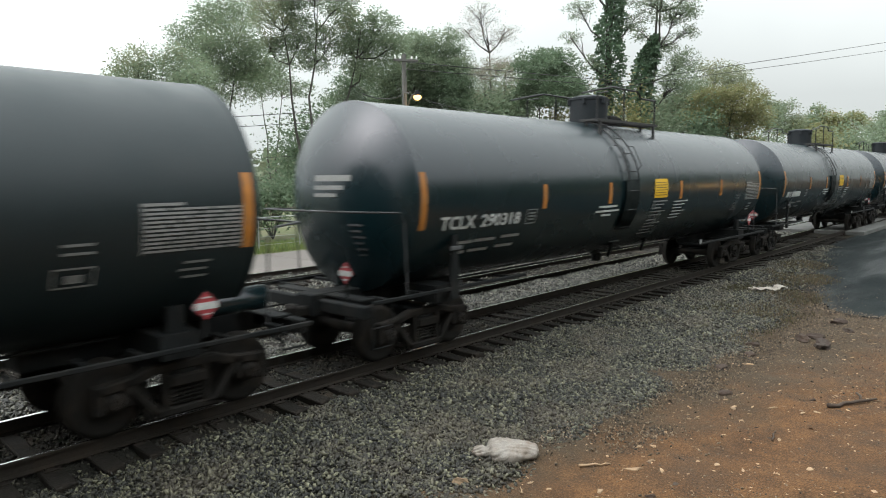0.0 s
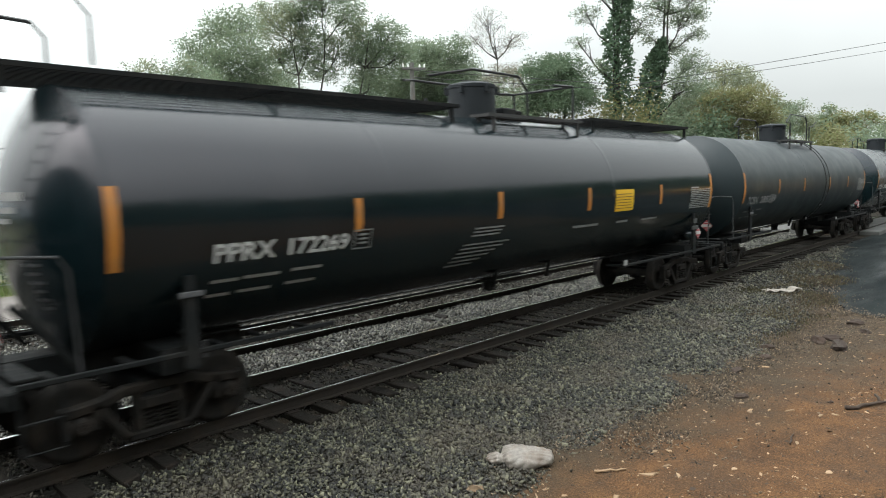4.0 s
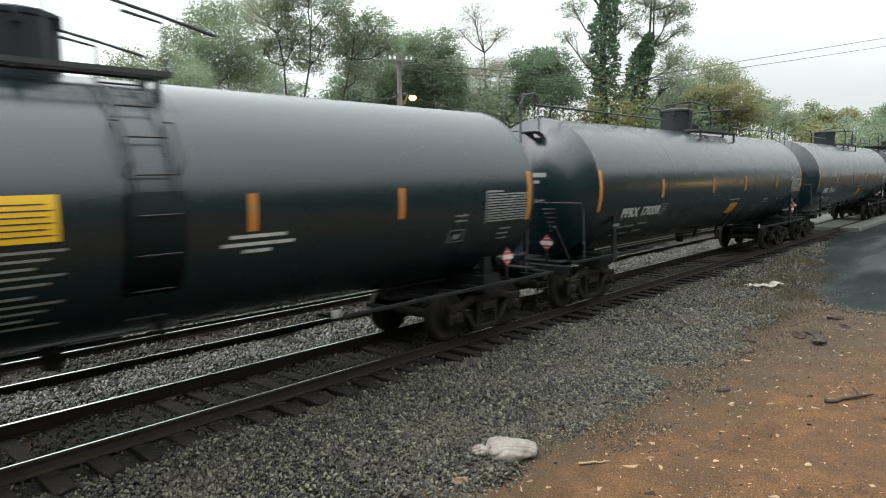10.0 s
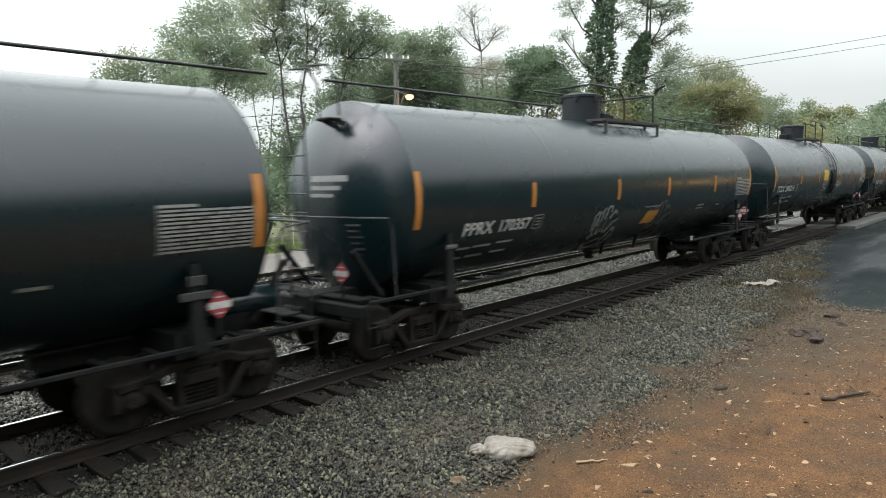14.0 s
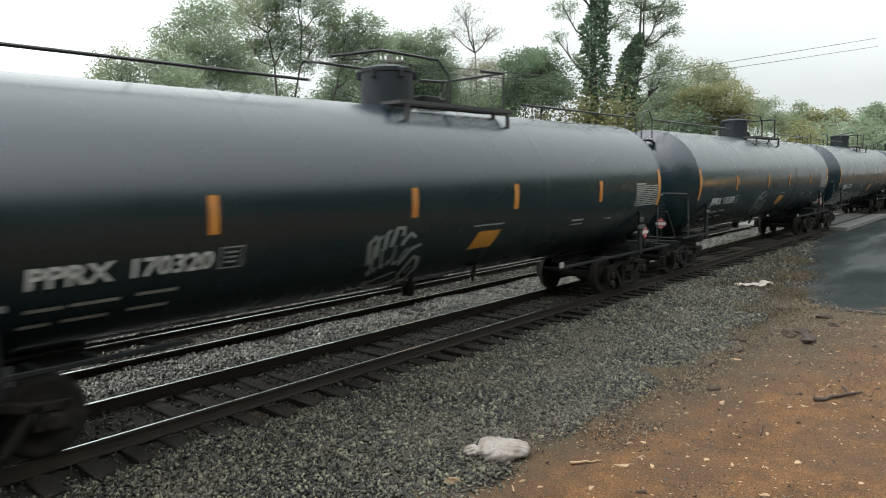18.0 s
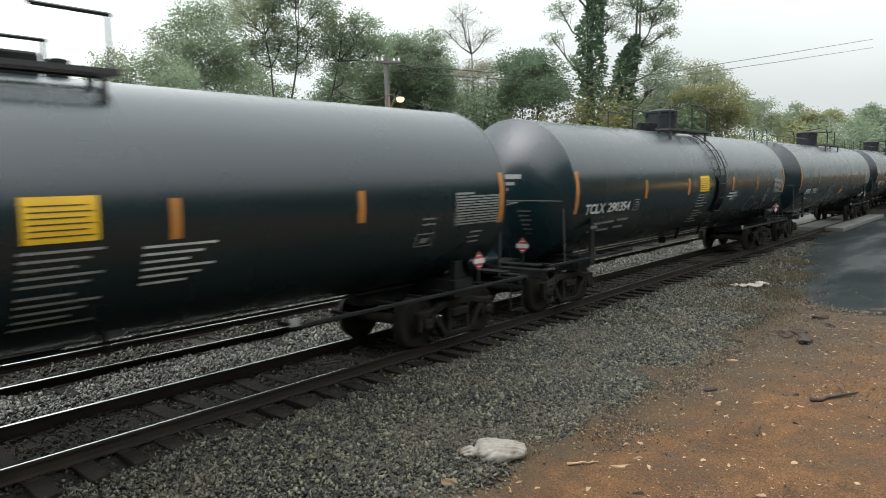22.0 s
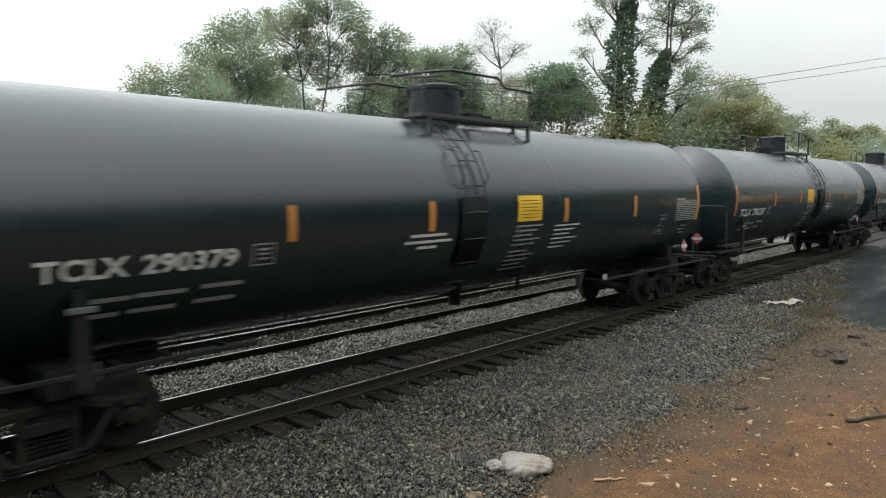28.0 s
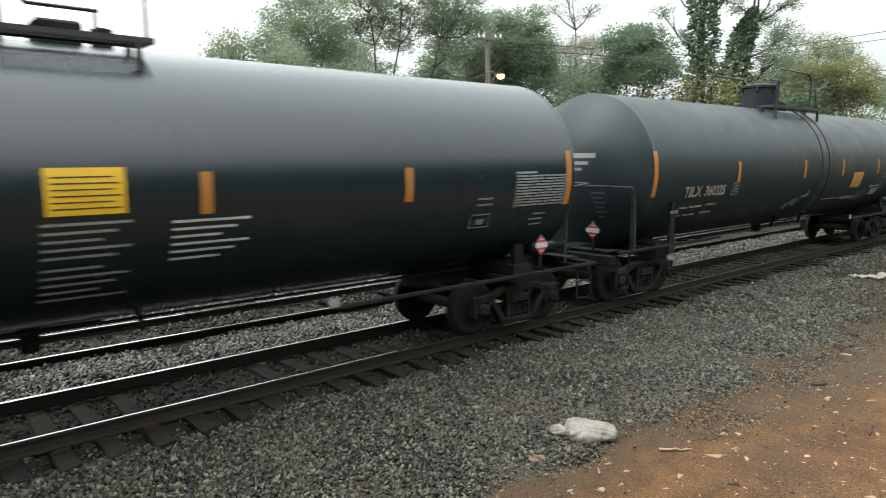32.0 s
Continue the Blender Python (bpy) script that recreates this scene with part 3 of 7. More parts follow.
# stray stones on the dirt
x, y, r = spread(34000, 3, 24, -1, 5.4, 21)
lumpy = np.sin(1.1 * x + 0.6 * y) + np.sin(0.8 * x - 1.7 * y) + 0.7 * np.sin(2.9 * x + 2.2 * y) + r.normal(0, 0.5, len(x))
below = toe_line(x) - y
keep = (below > -0.5) & ((lumpy > 1.05) | (r.random(len(x)) < 0.10) | (r.random(len(x)) < 0.85 * np.exp(-np.clip(below, 0, 9) / (0.12 + 0.10 * np.clip(x - 6, 0, 11))))) & ((x < 18.9) | (r.random(len(x)) < 0.5))
x, y = x[keep], y[keep]
s = r.uniform(0.007, 0.022, len(x)) * np.where(r.random(len(x)) < 0.10, 2.0, 1.0)
for cx, cy, rx, ry, n in ((8.05, 4.05, 0.34, 0.22, 420), (8.5, 3.8, 0.22, 0.14, 160), (10.68, 4.02, 0.36, 0.18, 420), (11.4, 4.25, 0.5, 0.2, 420), (13.2, 4.2, 0.9, 0.22, 700), (15.6, 3.9, 0.9, 0.3, 600), (7.6, 4.75, 0.4, 0.14, 260), (9.4, 4.4, 0.7, 0.16, 420), (17.6, 3.7, 0.7, 0.4, 500), (17.5, 5.0, 1.2, 0.35, 1100), (20.5, 5.9, 1.6, 0.45, 1500), (14.5, 2.6, 1.2, 0.5, 360)):
    x, y = np.concatenate([x, r.normal(cx, rx, n)]), np.concatenate([y, r.normal(cy, ry, n)])
    s = np.concatenate([s, r.uniform(0.010, 0.034, n)])
for (xa, ya), (xb, yb) in zip(corners[1:7], corners[2:8]):
    n, t = 260, r.random(260)
    x, y = np.concatenate([x, xa + (xb - xa) * t + r.normal(0, 0.22, n)]), np.concatenate([y, ya + (yb - ya) * t + r.normal(0, 0.22, n)])
    s = np.concatenate([s, r.uniform(0.012, 0.045, n)])
scatter_stones("stray_gravel", np.stack([x, y, np.where(y > 4.0, np.maximum(bed_height(x, y), -0.41), np.where(x > 18.4, -0.41, dirt_height(x, y))) + s * 0.2], 1), s, M_PEBBLE, "stray pebbles pressed into the dirt", "gravel", 12)


def rail_mesh(length, polish):
    bm = bmesh.new()
    prof = [(-0.07, -0.175), (0.07, -0.175), (0.07, -0.163), (0.011, -0.145), (0.009, -0.045), (0.034, -0.036), (0.036, -0.010), (0.033, -0.003), (polish, 0.0), (-polish, 0.0), (-0.033, -0.003), (-0.036, -0.010), (-0.034, -0.036), (-0.009, -0.045), (-0.011, -0.145), (-0.07, -0.163)]
    a = [bm.verts.new((-length / 2, y, z)) for y, z in prof]
    b = [bm.verts.new((length / 2, y, z)) for y, z in prof]
    for i in range(len(prof)):
        j = (i + 1) % len(prof)
        f = bm.faces.new((a[i], a[j], b[j], b[i]))
        f.material_index = 1 if i == 8 else 0
    bm.faces.new(a)
    bm.faces.new(list(reversed(b)))
    bmesh.ops.recalc_face_normals(bm, faces=bm.faces)
    return bm_mesh("rail", bm, [M_RAILSIDE, M_RAILTOP])


tracks = []
for name, yc, label in (("track_near", TRACK_Y, "main track with polished rails on weathered wooden ties"), ("track_far", TRACK2_Y, "second track with polished rails beyond the train"), ("track_rear", TRACK3_Y, "third track with worn rails beside the concrete road")):
    tr = thing(name, label, "railway track", pose(0, yc, 0), kind="structure")
    tracks.append(tr)
    for side in (-1, 1):
        piece("rail", rail_mesh(560, 0.012 if tr is tracks[0] and side < 0 else 0.029), tr, pose(180, side * GAUGE / 2, 0))
    # tie plates and spikes under both rails
    bm = bmesh.new()
    for i in range(-14, 80):
        for side in (-1, 1):
            xt, yt = 2.99 + 0.498 * i, side * GAUGE / 2
            box(bm, (xt, yt, -0.181), (0.18, 0.34, 0.016))
            for sx, sy in ((0.06, 0.09), (-0.06, 0.09), (0.06, -0.09), (-0.06, -0.09)):
                box(bm, (xt + sx, yt + sy, -0.164), (0.022, 0.03, 0.03))
    part("tie_plates", bm, M_RAILSIDE, tr)
tie_meshes = []
for k in range(6):
    bm = bmesh.new()
    box(bm, (0, -0.03, 0), (0.225, 2.74, 0.17))
    bmesh.ops.subdivide_edges(bm, edges=[e for e in bm.edges if abs(e.verts[0].co.y - e.verts[1].co.y) > 1], cuts=4)
    for v in bm.verts:
        v.co += Vector((random.uniform(-0.022, 0.022), random.uniform(-0.09, 0.09) if abs(v.co.y) > 1.2 else 0, random.uniform(-0.016, 0.014)))
    bmesh.ops.bevel(bm, geom=list(bm.edges), offset=0.012, segments=1, affect="EDGES")
    tie_meshes.append(bm_mesh("tie", bm, M_TIE))

# ---- tank cars ----
R, ZC = 1.63, 2.70
CACHE = {}


def cached(key, maker):
    if key not in CACHE:
        CACHE[key] = maker()
    return CACHE[key]


def on_side(x, z, off=0.006):
    """A place on the near side of the tank at the height z."""
    a = math.asin(max(-1, min(1, (z - ZC) / R)))
    return Vector((x, -(R + off) * math.cos(a), ZC + (R + off) * math.sin(a)))


def patch(bm, x0, x1, z0, z1, off=0.006, skew=0.0):
    """A thin painted panel that follows the tank's side, with a small thickness."""
    n = max(2, int(abs(z1 - z0) / 0.07) + 1)
    rows = []
    for i in range(n + 1):
        z = z0 + (z1 - z0) * i / n
        s = skew * i / n
        rows.append([bm.verts.new(on_side(x, z, o)) for x, o in ((x0 + s, off), (x1 + s, off))])
    for a, b in zip(rows, rows[1:]):
        bm.faces.new((a[0], a[1], b[1], b[0]))


def text_mesh(body, height, width, mat):
    """Lettering from the built-in font, bent onto the tank's side; it starts at x 0 with its foot at z 0 of its own."""
    cu = bpy.data.curves.new("lettering", "FONT")
    cu.body, cu.size, cu.resolution_u, cu.offset = body, 1.0, 3, 0.026
    tmp = new("lettering", cu)
    bpy.context.view_layer.update()
    me = bpy.data.meshes.new_from_object(tmp.evaluated_get(bpy.context.evaluated_depsgraph_get()))
    bpy.data.objects.remove(tmp)
    co = np.array([v.co[:] for v in me.vertices])
    lo, hi = co.min(0), co.max(0)
    u = (co[:, 0] - lo[0]) / (hi[0] - lo[0]) * width
    v = (co[:, 1] - lo[1]) / (hi[1] - lo[1]) * height
    for vert, a, b in zip(me.vertices, u, v):
        vert.co = (a, 0, b)
    me.materials.clear()
    me.materials.append(mat)
    return me


def bend_text(me, x, z, off=0.012):
    out = me.copy()
    for v in out.vertices:
        v.co = on_side(x + v.co.x, z + v.co.z, off)
    return out


HEAD_DEEP = 0.52
HEAD_R = (R * R + HEAD_DEEP * HEAD_DEEP) / (2 * HEAD_DEEP)


def head_in(kind, flip, side):
    """How far the barrel goes past the end stripe."""
    if side > 0:
        return {"dull": 0.26, "ladder": 0.16}.get(kind, 0.15)
    return 0.12 if kind == "ladder" else 0.075


def shell_mesh(S, mat, rings, in_left, in_right):
    """The tank: a long barrel with weld bands and two domed heads."""
    bm = bmesh.new()
    top = math.asin(R / HEAD_R)
    half = lambda e: [(e + HEAD_DEEP - HEAD_R * (1 - math.cos(t)), max(0.02, HEAD_R * math.sin(t))) for t in (top * k / 14 for k in range(15))] + [(e - 0.02, R + 0.006), (e - 0.06, R + 0.006), (e - 0.065, R), (e - 0.1, R), (e - 0.2, R)]
    prof = [(-a, r) for a, r in half(S / 2 + in_left)]
    for x in rings:
        prof += [(x - 0.12, R), (x - 0.055, R), (x - 0.04, R), (x - 0.03, R + 0.003), (x + 0.03, R + 0.003), (x + 0.04, R), (x + 0.055, R), (x + 0.12, R)]
    prof += list(reversed(half(S / 2 + in_right)))
    lathe(bm, prof, "x", 96, (0, 0, ZC))
    ends = (-S / 2 - in_left, S / 2 + in_right)
    for edge in bm.edges:
        a, b = edge.verts
        if abs(a.co.x - b.co.x) < 1e-4 and min(abs(a.co.x - ends[0]), abs(a.co.x - ends[1])) < 1e-3:
            edge.smooth = False
    return bm_mesh("tank", bm, mat, True)


def head_radius(x, e):
    """The tank's radius at a place along it, less on the heads."""
    q = HEAD_R - HEAD_DEEP + max(0.0, abs(x) - e)
    return math.sqrt(max(0.0, HEAD_R * HEAD_R - q * q))


def on_head(S, side, y, z, inset, off=0.008):
    q = y * y + (z - ZC) ** 2
    return Vector((side * (S / 2 + inset + HEAD_DEEP - HEAD_R + math.sqrt(HEAD_R * HEAD_R - q) + off), y, z))


def add_head_bars(car, key, S, side, rows, mat, inset):
    """Rows of unreadable lettering on a tank head: (y from, y to, z, height)."""
    for k, (y0, y1, z, h) in enumerate(rows):
        def maker():
            bm = bmesh.new()
            n = 5
            low = [bm.verts.new(on_head(S, side, y0 + (y1 - y0) * i / n, z, inset)) for i in range(n + 1)]
            top = [bm.verts.new(on_head(S, side, y0 + (y1 - y0) * i / n, z + h, inset)) for i in range(n + 1)]
            for i in range(n):
                bm.faces.new((low[i], low[i + 1], top[i + 1], top[i]))
            return bm_mesh("head_lettering", bm, mat)
        piece("head_lettering", cached((key, k), maker), car)


def wheelset_mesh():
    bm = bmesh.new()
    lathe(bm, [(-0.98, 0.08), (-0.82, 0.085), (-0.80, 0.30), (-0.83, 0.39), (-0.82, 0.457), (-0.725, 0.462), (-0.70, 0.487), (-0.68, 0.487), (-0.68, 0.40), (-0.71, 0.30), (-0.66, 0.14), (-0.60, 0.095),
               (0.60, 0.095), (0.66, 0.14), (0.71, 0.30), (0.68, 0.40), (0.68, 0.487), (0.70, 0.487), (0.725, 0.462), (0.82, 0.457), (0.83, 0.39), (0.80, 0.30), (0.82, 0.085), (0.98, 0.08)], "y", 36)
    return bm_mesh("wheelset", bm, M_TRUCK, True)


def side_frame_mesh():
    """Cast side frame: arched top chord, pedestals over the axles and a truss below, with two windows."""
    bm = bmesh.new()
    beams = [((-1.05, 0.62), (-0.66, 0.66), 0.12), ((-0.66, 0.66), (-0.40, 0.74), 0.12), ((-0.40, 0.74), (0.40, 0.74), 0.12), ((0.40, 0.74), (0.66, 0.66), 0.12), ((0.66, 0.66), (1.05, 0.62), 0.12),
             ((-0.70, 0.62), (-0.36, 0.18), 0.11), ((0.70, 0.62), (0.36, 0.18), 0.11), ((-0.40, 0.18), (0.40, 0.18), 0.10), ((-0.26, 0.20), (-0.26, 0.72), 0.09), ((0.26, 0.20), (0.26, 0.72), 0.09),
             ((-1.05, 0.66), (-1.05, 0.36), 0.10), ((-0.74, 0.66), (-0.74, 0.40), 0.09), ((1.05, 0.66), (1.05, 0.36), 0.10), ((0.74, 0.66), (0.74, 0.40), 0.09)]
    for (x0, z0), (x1, z1), w in beams:
        d = Vector((x1 - x0, 0, z1 - z0))
        rot = Matrix.Rotation(-math.atan2(d.z, d.x), 3, "Y")
        box(bm, ((x0 + x1) / 2, 0, (z0 + z1) / 2), (d.length + 0.06, 0.15, w), rot, 0.02)
    return bm_mesh("side_frame", bm, M_TRUCK)


def spring_mesh():
    bm = bmesh.new()
    pipe(bm, [(0.062 * math.cos(a), 0.062 * math.sin(a), 0.24 + 0.26 * i / 30) for i, a in ((i, i * 2 * math.pi / 6) for i in range(31))], 0.016, 5)
    return bm_mesh("spring", bm, M_TRUCK)


def bolster_end_mesh():
    bm = bmesh.new()
    box(bm, (0, 0, 0.56), (0.46, 0.24, 0.14), bevel=0.02)
    return bm_mesh("bolster_end", bm, M_TRUCK)


def cap_mesh():
    bm = bmesh.new()
    lathe(bm, [(-0.13, 0.02), (-0.13, 0.075), (-0.09, 0.115), (0.02, 0.125), (0.06, 0.12)], "y", 20)
    for k in range(3):
        a = k * 2 * math.pi / 3
        box(bm, (0.05 * math.cos(a), -0.14, 0.05 * math.sin(a)), (0.03, 0.03, 0.03), bevel=0.006)
    return bm_mesh("bearing_cap", bm, M_TRUCK, False)


def beam_mesh():
    bm = bmesh.new()
    box(bm, (0, 0, 0.68), (0.36, 2.1, 0.22), bevel=0.03)
    return bm_mesh("bolster", bm, M_STEEL)


def brake_mesh():
    bm = bmesh.new()
    box(bm, (0, 0, 0.40), (0.08, 1.5, 0.12), bevel=0.02)
    for y in (-0.74, 0.74):
        box(bm, (0.03, y, 0.42), (0.08, 0.12, 0.28), bevel=0.015)
    return bm_mesh("brake_beam", bm, M_STEEL)


WHEELSETS = []


def add_truck(car, x):
    tk = piece("truck", cached("beam", beam_mesh), car, pose(x, 0, 0), "rusty cast steel four-wheel truck")
    for sx in (-1, 1):
        piece("brake_beam", cached("brake", brake_mesh), tk, pose(sx * 0.36, 0, 0, 0, 0, 0 if sx > 0 else 180))
        ws = piece("wheelset", cached("wheelset", wheelset_mesh), tk, pose(sx * 0.89, 0, 0.459))
        WHEELSETS.append((ws, sx * 0.89))
        for sy in (-1, 1):
            piece("bearing_cap", cached("cap", cap_mesh), tk, pose(sx * 0.89, sy * 1.0, 0.459, 0, 0, 0 if sy < 0 else 180))
    for sy in (-1, 1):
        piece("side_frame", cached("frame", side_frame_mesh), tk, pose(0, sy * 1.0, 0))
        piece("bolster_end", cached("bolster_end", bolster_end_mesh), tk, pose(0, sy * 1.0, 0))
        for sx in (-0.15, 0, 0.15):
            piece("spring", cached("spring", spring_mesh), tk, pose(sx, sy * 1.0, 0))


def add_end(car, S, side, kind):
    """The underframe at one end: stub sill, coupler, saddle, steps, rails and end post."""
    e = S / 2

    def at(bm):
        if side > 0:
            bmesh.ops.transform(bm, matrix=Matrix.Rotation(math.pi, 4, "Z"), verts=bm.verts)
        return bm

    def mk(key, fn, mat, smooth=False, tag=0):
        def maker():
            bm = bmesh.new()
            fn(bm)
            return bm_mesh(key, at(bm), mat, smooth)
        return piece(key, cached((key, kind, round(S, 2), side, tag), maker), car)

    def sill(bm):
        box(bm, (-e + 0.55, 0, 0.98), (3.4, 0.46, 0.36), bevel=0.02)

    def beam_(bm):
        box(bm, (-e - 0.98, 0, 0.98), (0.14, 2.7, 0.2), bevel=0.02)

    def deck(bm):
        box(bm, (-e - 0.78, 0, 1.13), (0.26, 2.3, 0.035), bevel=0.008)

    def coupler(bm):
        box(bm, (-e - 1.2, 0, 0.88), (0.34, 0.17, 0.17), bevel=0.03)
        box(bm, (-e - 1.36, 0.05, 0.88), (0.16, 0.30, 0.26), bevel=0.05)

    def hose(bm):
        pipe(bm, [(-e - 1.05, 0.3, 0.85), (-e - 1.2, 0.3, 0.62), (-e - 1.42, 0.22, 0.5)], 0.03, 6)

    def arm(bm, s):
        if side < 0 or kind in ("long", "board"):
            slab(bm, [(-e + 0.74, 0.98), (-e + 0.94, 0.98), (-e + 0.92, 2.06), (-e + 0.80, 2.06)], s * 1.50 - 0.03, s * 1.50 + 0.03)
        else:
            slab(bm, [(-e + 0.66, 0.98), (-e + 0.94, 0.98), (-e + 0.90, 1.52), (-e + 0.70, 1.52)], s * 1.18 - 0.05, s * 1.18 + 0.05)

    def saddle(bm):
        slab(bm, [(-e + 0.55, 0.9), (-e + 1.05, 0.9), (-e + 1.05, 1.2), (-e + 0.55, 1.2)], -1.34, 1.34)

    def steps_(bm, s):
        y = s * 1.42
        pipe(bm, [(-e - 0.95, y, 1.1), (-e - 0.95, y, 0.42), (-e - 0.55, y, 0.42), (-e - 0.55, y, 1.1)], 0.018, 6)
        pipe(bm, [(-e - 0.95, y, 0.74), (-e - 0.55, y, 0.74)], 0.016, 6)

    def bar(bm, s):
        # the bar reaches farther in at the hand-brake end
        inner, z = (4.75, 1.05) if side > 0 else (2.95, 1.15)
        box(bm, (-e + (inner - 1.0) / 2, s * 1.50, z), (inner + 1.0, 0.05, 0.06), bevel=0.01)
        for x in [v for v in (-0.6, 0.2, 1.3, 1.9, 2.6, 3.6, 4.6) if v < inner]:
            box(bm, (-e + x, s * 1.24, z - 0.02), (0.06, 0.5, 0.05))

    def grab(bm):
        y = 1.42
        dx, dz = (0.16, 0.08) if kind == "ladder" else (0.0, 0.0)
        leg = [(-e - 0.35 + dx, -y, 1.15), (-e - 0.40 + dx, -y, 2.25 + dz), (-e - 0.50 + dx, -y, 2.40 + dz), (-e - 0.98, -y + 0.12, 2.43 + dz), (-e - 1.1, -0.6, 2.43 + dz)]
        pipe(bm, leg + [(x, -v, z) for x, v, z in reversed(leg)], 0.017, 6)

    mk("stub_sill", sill, M_STEEL)
    mk("end_beam", beam_, M_STEEL)
    mk("end_deck", deck, M_STEEL)
    mk("coupler", coupler, M_TRUCK)
    mk("brake_hose", hose, M_STEEL)
    mk("saddle", saddle, M_STEEL)
    for s in (-1, 1):
        mk("saddle_arm", lambda bm: arm(bm, s), M_STEEL, tag=s)
        mk("step", lambda bm: steps_(bm, s), M_STEEL, tag=s)
        mk("side_walkway", lambda bm: bar(bm, s), M_STEEL, tag=s)
    # the paler pipe puts the sky's sheen on the end rail into its colour
    mk("end_rail", grab, M_PALE_PIPE)
    if kind in ("long", "board"):
        for s in (-1, 1):
            mk("head_strut", lambda bm: box(bm, (-e - 0.52, s * 0.95, 1.5), (0.09, 0.06, 1.0), Matrix.Rotation(radians(-38), 3, "Y"), 0.01), M_STEEL, tag=s)
    if kind == "dull":
        for s in (-1, 1):
            mk("end_post", lambda bm: box(bm, (-e - 0.25, s * 1.3, 1.7), (0.12, 0.08, 1.3), bevel=0.015), M_STEEL, tag=s)
    if side < 0:
        mk("air_valve", lambda bm: pipe(bm, [(-e + 1.0, -1.49, 1.06), (-e + 1.0, -1.49, 1.26)], 0.03, 8), M_PALE_PIPE)
        mk("card_holder", lambda bm: box(bm, (-e + 0.86, -1.55, 1.84), (0.30, 0.02, 0.07), bevel=0.008), M_GRAFF_DIM)
    if side > 0 and kind in ("long", "board"):
        for z, w, h in ((1.86, 0.22, 0.12), (1.68, 0.42, 0.10)):
            mk("card_holder", lambda bm: box(bm, (-e + 0.86, 1.55, z), (w, 0.02, h), bevel=0.008), M_PALE_PIPE, tag=z)
    if side > 0:
        def cyl(bm):
            lathe(bm, [(-0.5, 0.03), (-0.48, 0.17), (0.36, 0.17), (0.42, 0.12), (0.44, 0.03)], "x", 20, (-e - 0.1, 0.95, 1.42))
        mk("air_reservoir", cyl, M_TANK, True)
        mk("marker_plate", lambda bm: box(bm, (-e + 4.7, 1.535, 1.12), (0.16, 0.02, 0.12), bevel=0.006), M_DIMINK)


def add_placard(car, x, y, z, yaw):
    def maker():
        bm = bmesh.new()
        box(bm, (0, 0, 0), (0.25, 0.012, 0.25), Matrix.Rotation(radians(45), 3, "Y"), 0.003)
        return bm_mesh("placard", bm, M_RED)

    def barm():
        bm = bmesh.new()
        box(bm, (0, -0.009, 0), (0.30, 0.006, 0.085))
        for s in (-1, 1):
            box(bm, (0, -0.009, s * 0.10), (0.11, 0.006, 0.018))
        return bm_mesh("placard_bar", bm, M_WHITE)

    def holder():
        bm = bmesh.new()
        box(bm, (0, 0.02, -0.22), (0.05, 0.03, 0.34), bevel=0.004)
        box(bm, (0, 0.014, 0), (0.28, 0.008, 0.28), Matrix.Rotation(radians(45), 3, "Y"))
        return bm_mesh("placard_holder", bm, M_STEEL)

    p = piece("placard", cached("placard", maker), car, pose(x, y, z, 0, 0, yaw), "red and white diamond hazard placard")
    piece("placard_bar", cached("pbar", barm), p)
    piece("placard_holder", cached("pholder", holder), p)


def add_lines(owner, name, key, x0, rows, mat, off=0.012):
    """A block of unreadable small writing on the side: one bar for each (x from, x to, z, height)."""
    for i, (a, b, z, h) in enumerate(rows):
        def maker():
            bm = bmesh.new()
            patch(bm, x0 + a, x0 + b, z, z + h, off)
            return bm_mesh(name, bm, mat)
        piece(name, cached(("line", key, i, mat.name, round(x0, 3)), maker), owner)


def add_frame(owner, key, x0, x1, z0, z1, mat, line=0.02):
    """The painted outline of a stencil box."""
    def maker():
        bm = bmesh.new()
        outer = [bm.verts.new(on_side(x, z, 0.012)) for x, z in ((x0, z0), (x1, z0), (x1, z1), (x0, z1))]
        inner = [bm.verts.new(on_side(x, z, 0.012)) for x, z in ((x0 + line, z0 + line), (x1 - line, z0 + line), (x1 - line, z1 - line), (x0 + line, z1 - line))]
        for i in range(4):
            j = (i + 1) % 4
            bm.faces.new((outer[i], outer[j], inner[j], inner[i]))
        return bm_mesh("stencil_box", bm, mat)
    piece("stencil_box", cached(("frame", key, round(x0, 3)), maker), owner)


def add_letters(owner, name, me):
    """Splits lettering into its letters, each a part."""
    whole = bmesh.new()
    whole.from_mesh(me)
    whole.faces.ensure_lookup_table()
    seen = set()
    for f in whole.faces:
        if f.index in seen:
            continue
        group, todo = [], [f]
        seen.add(f.index)
        while todo:
            g = todo.pop()
            group.append(g)
            for v in g.verts:
                for h in v.link_faces:
                    if h.index not in seen:
                        seen.add(h.index)
                        todo.append(h)
        verts = {}
        for g in group:
            for v in g.verts:
                verts.setdefault(v.index, len(verts))
        order = sorted(verts, key=verts.get)
        whole.verts.ensure_lookup_table()
        letter = bpy.data.meshes.new(name)
        letter.from_pydata([whole.verts[i].co[:] for i in order], [], [[verts[v.index] for v in g.verts] for g in group])
        letter.materials.append(me.materials[0])
        piece(name, letter, owner)
    whole.free()


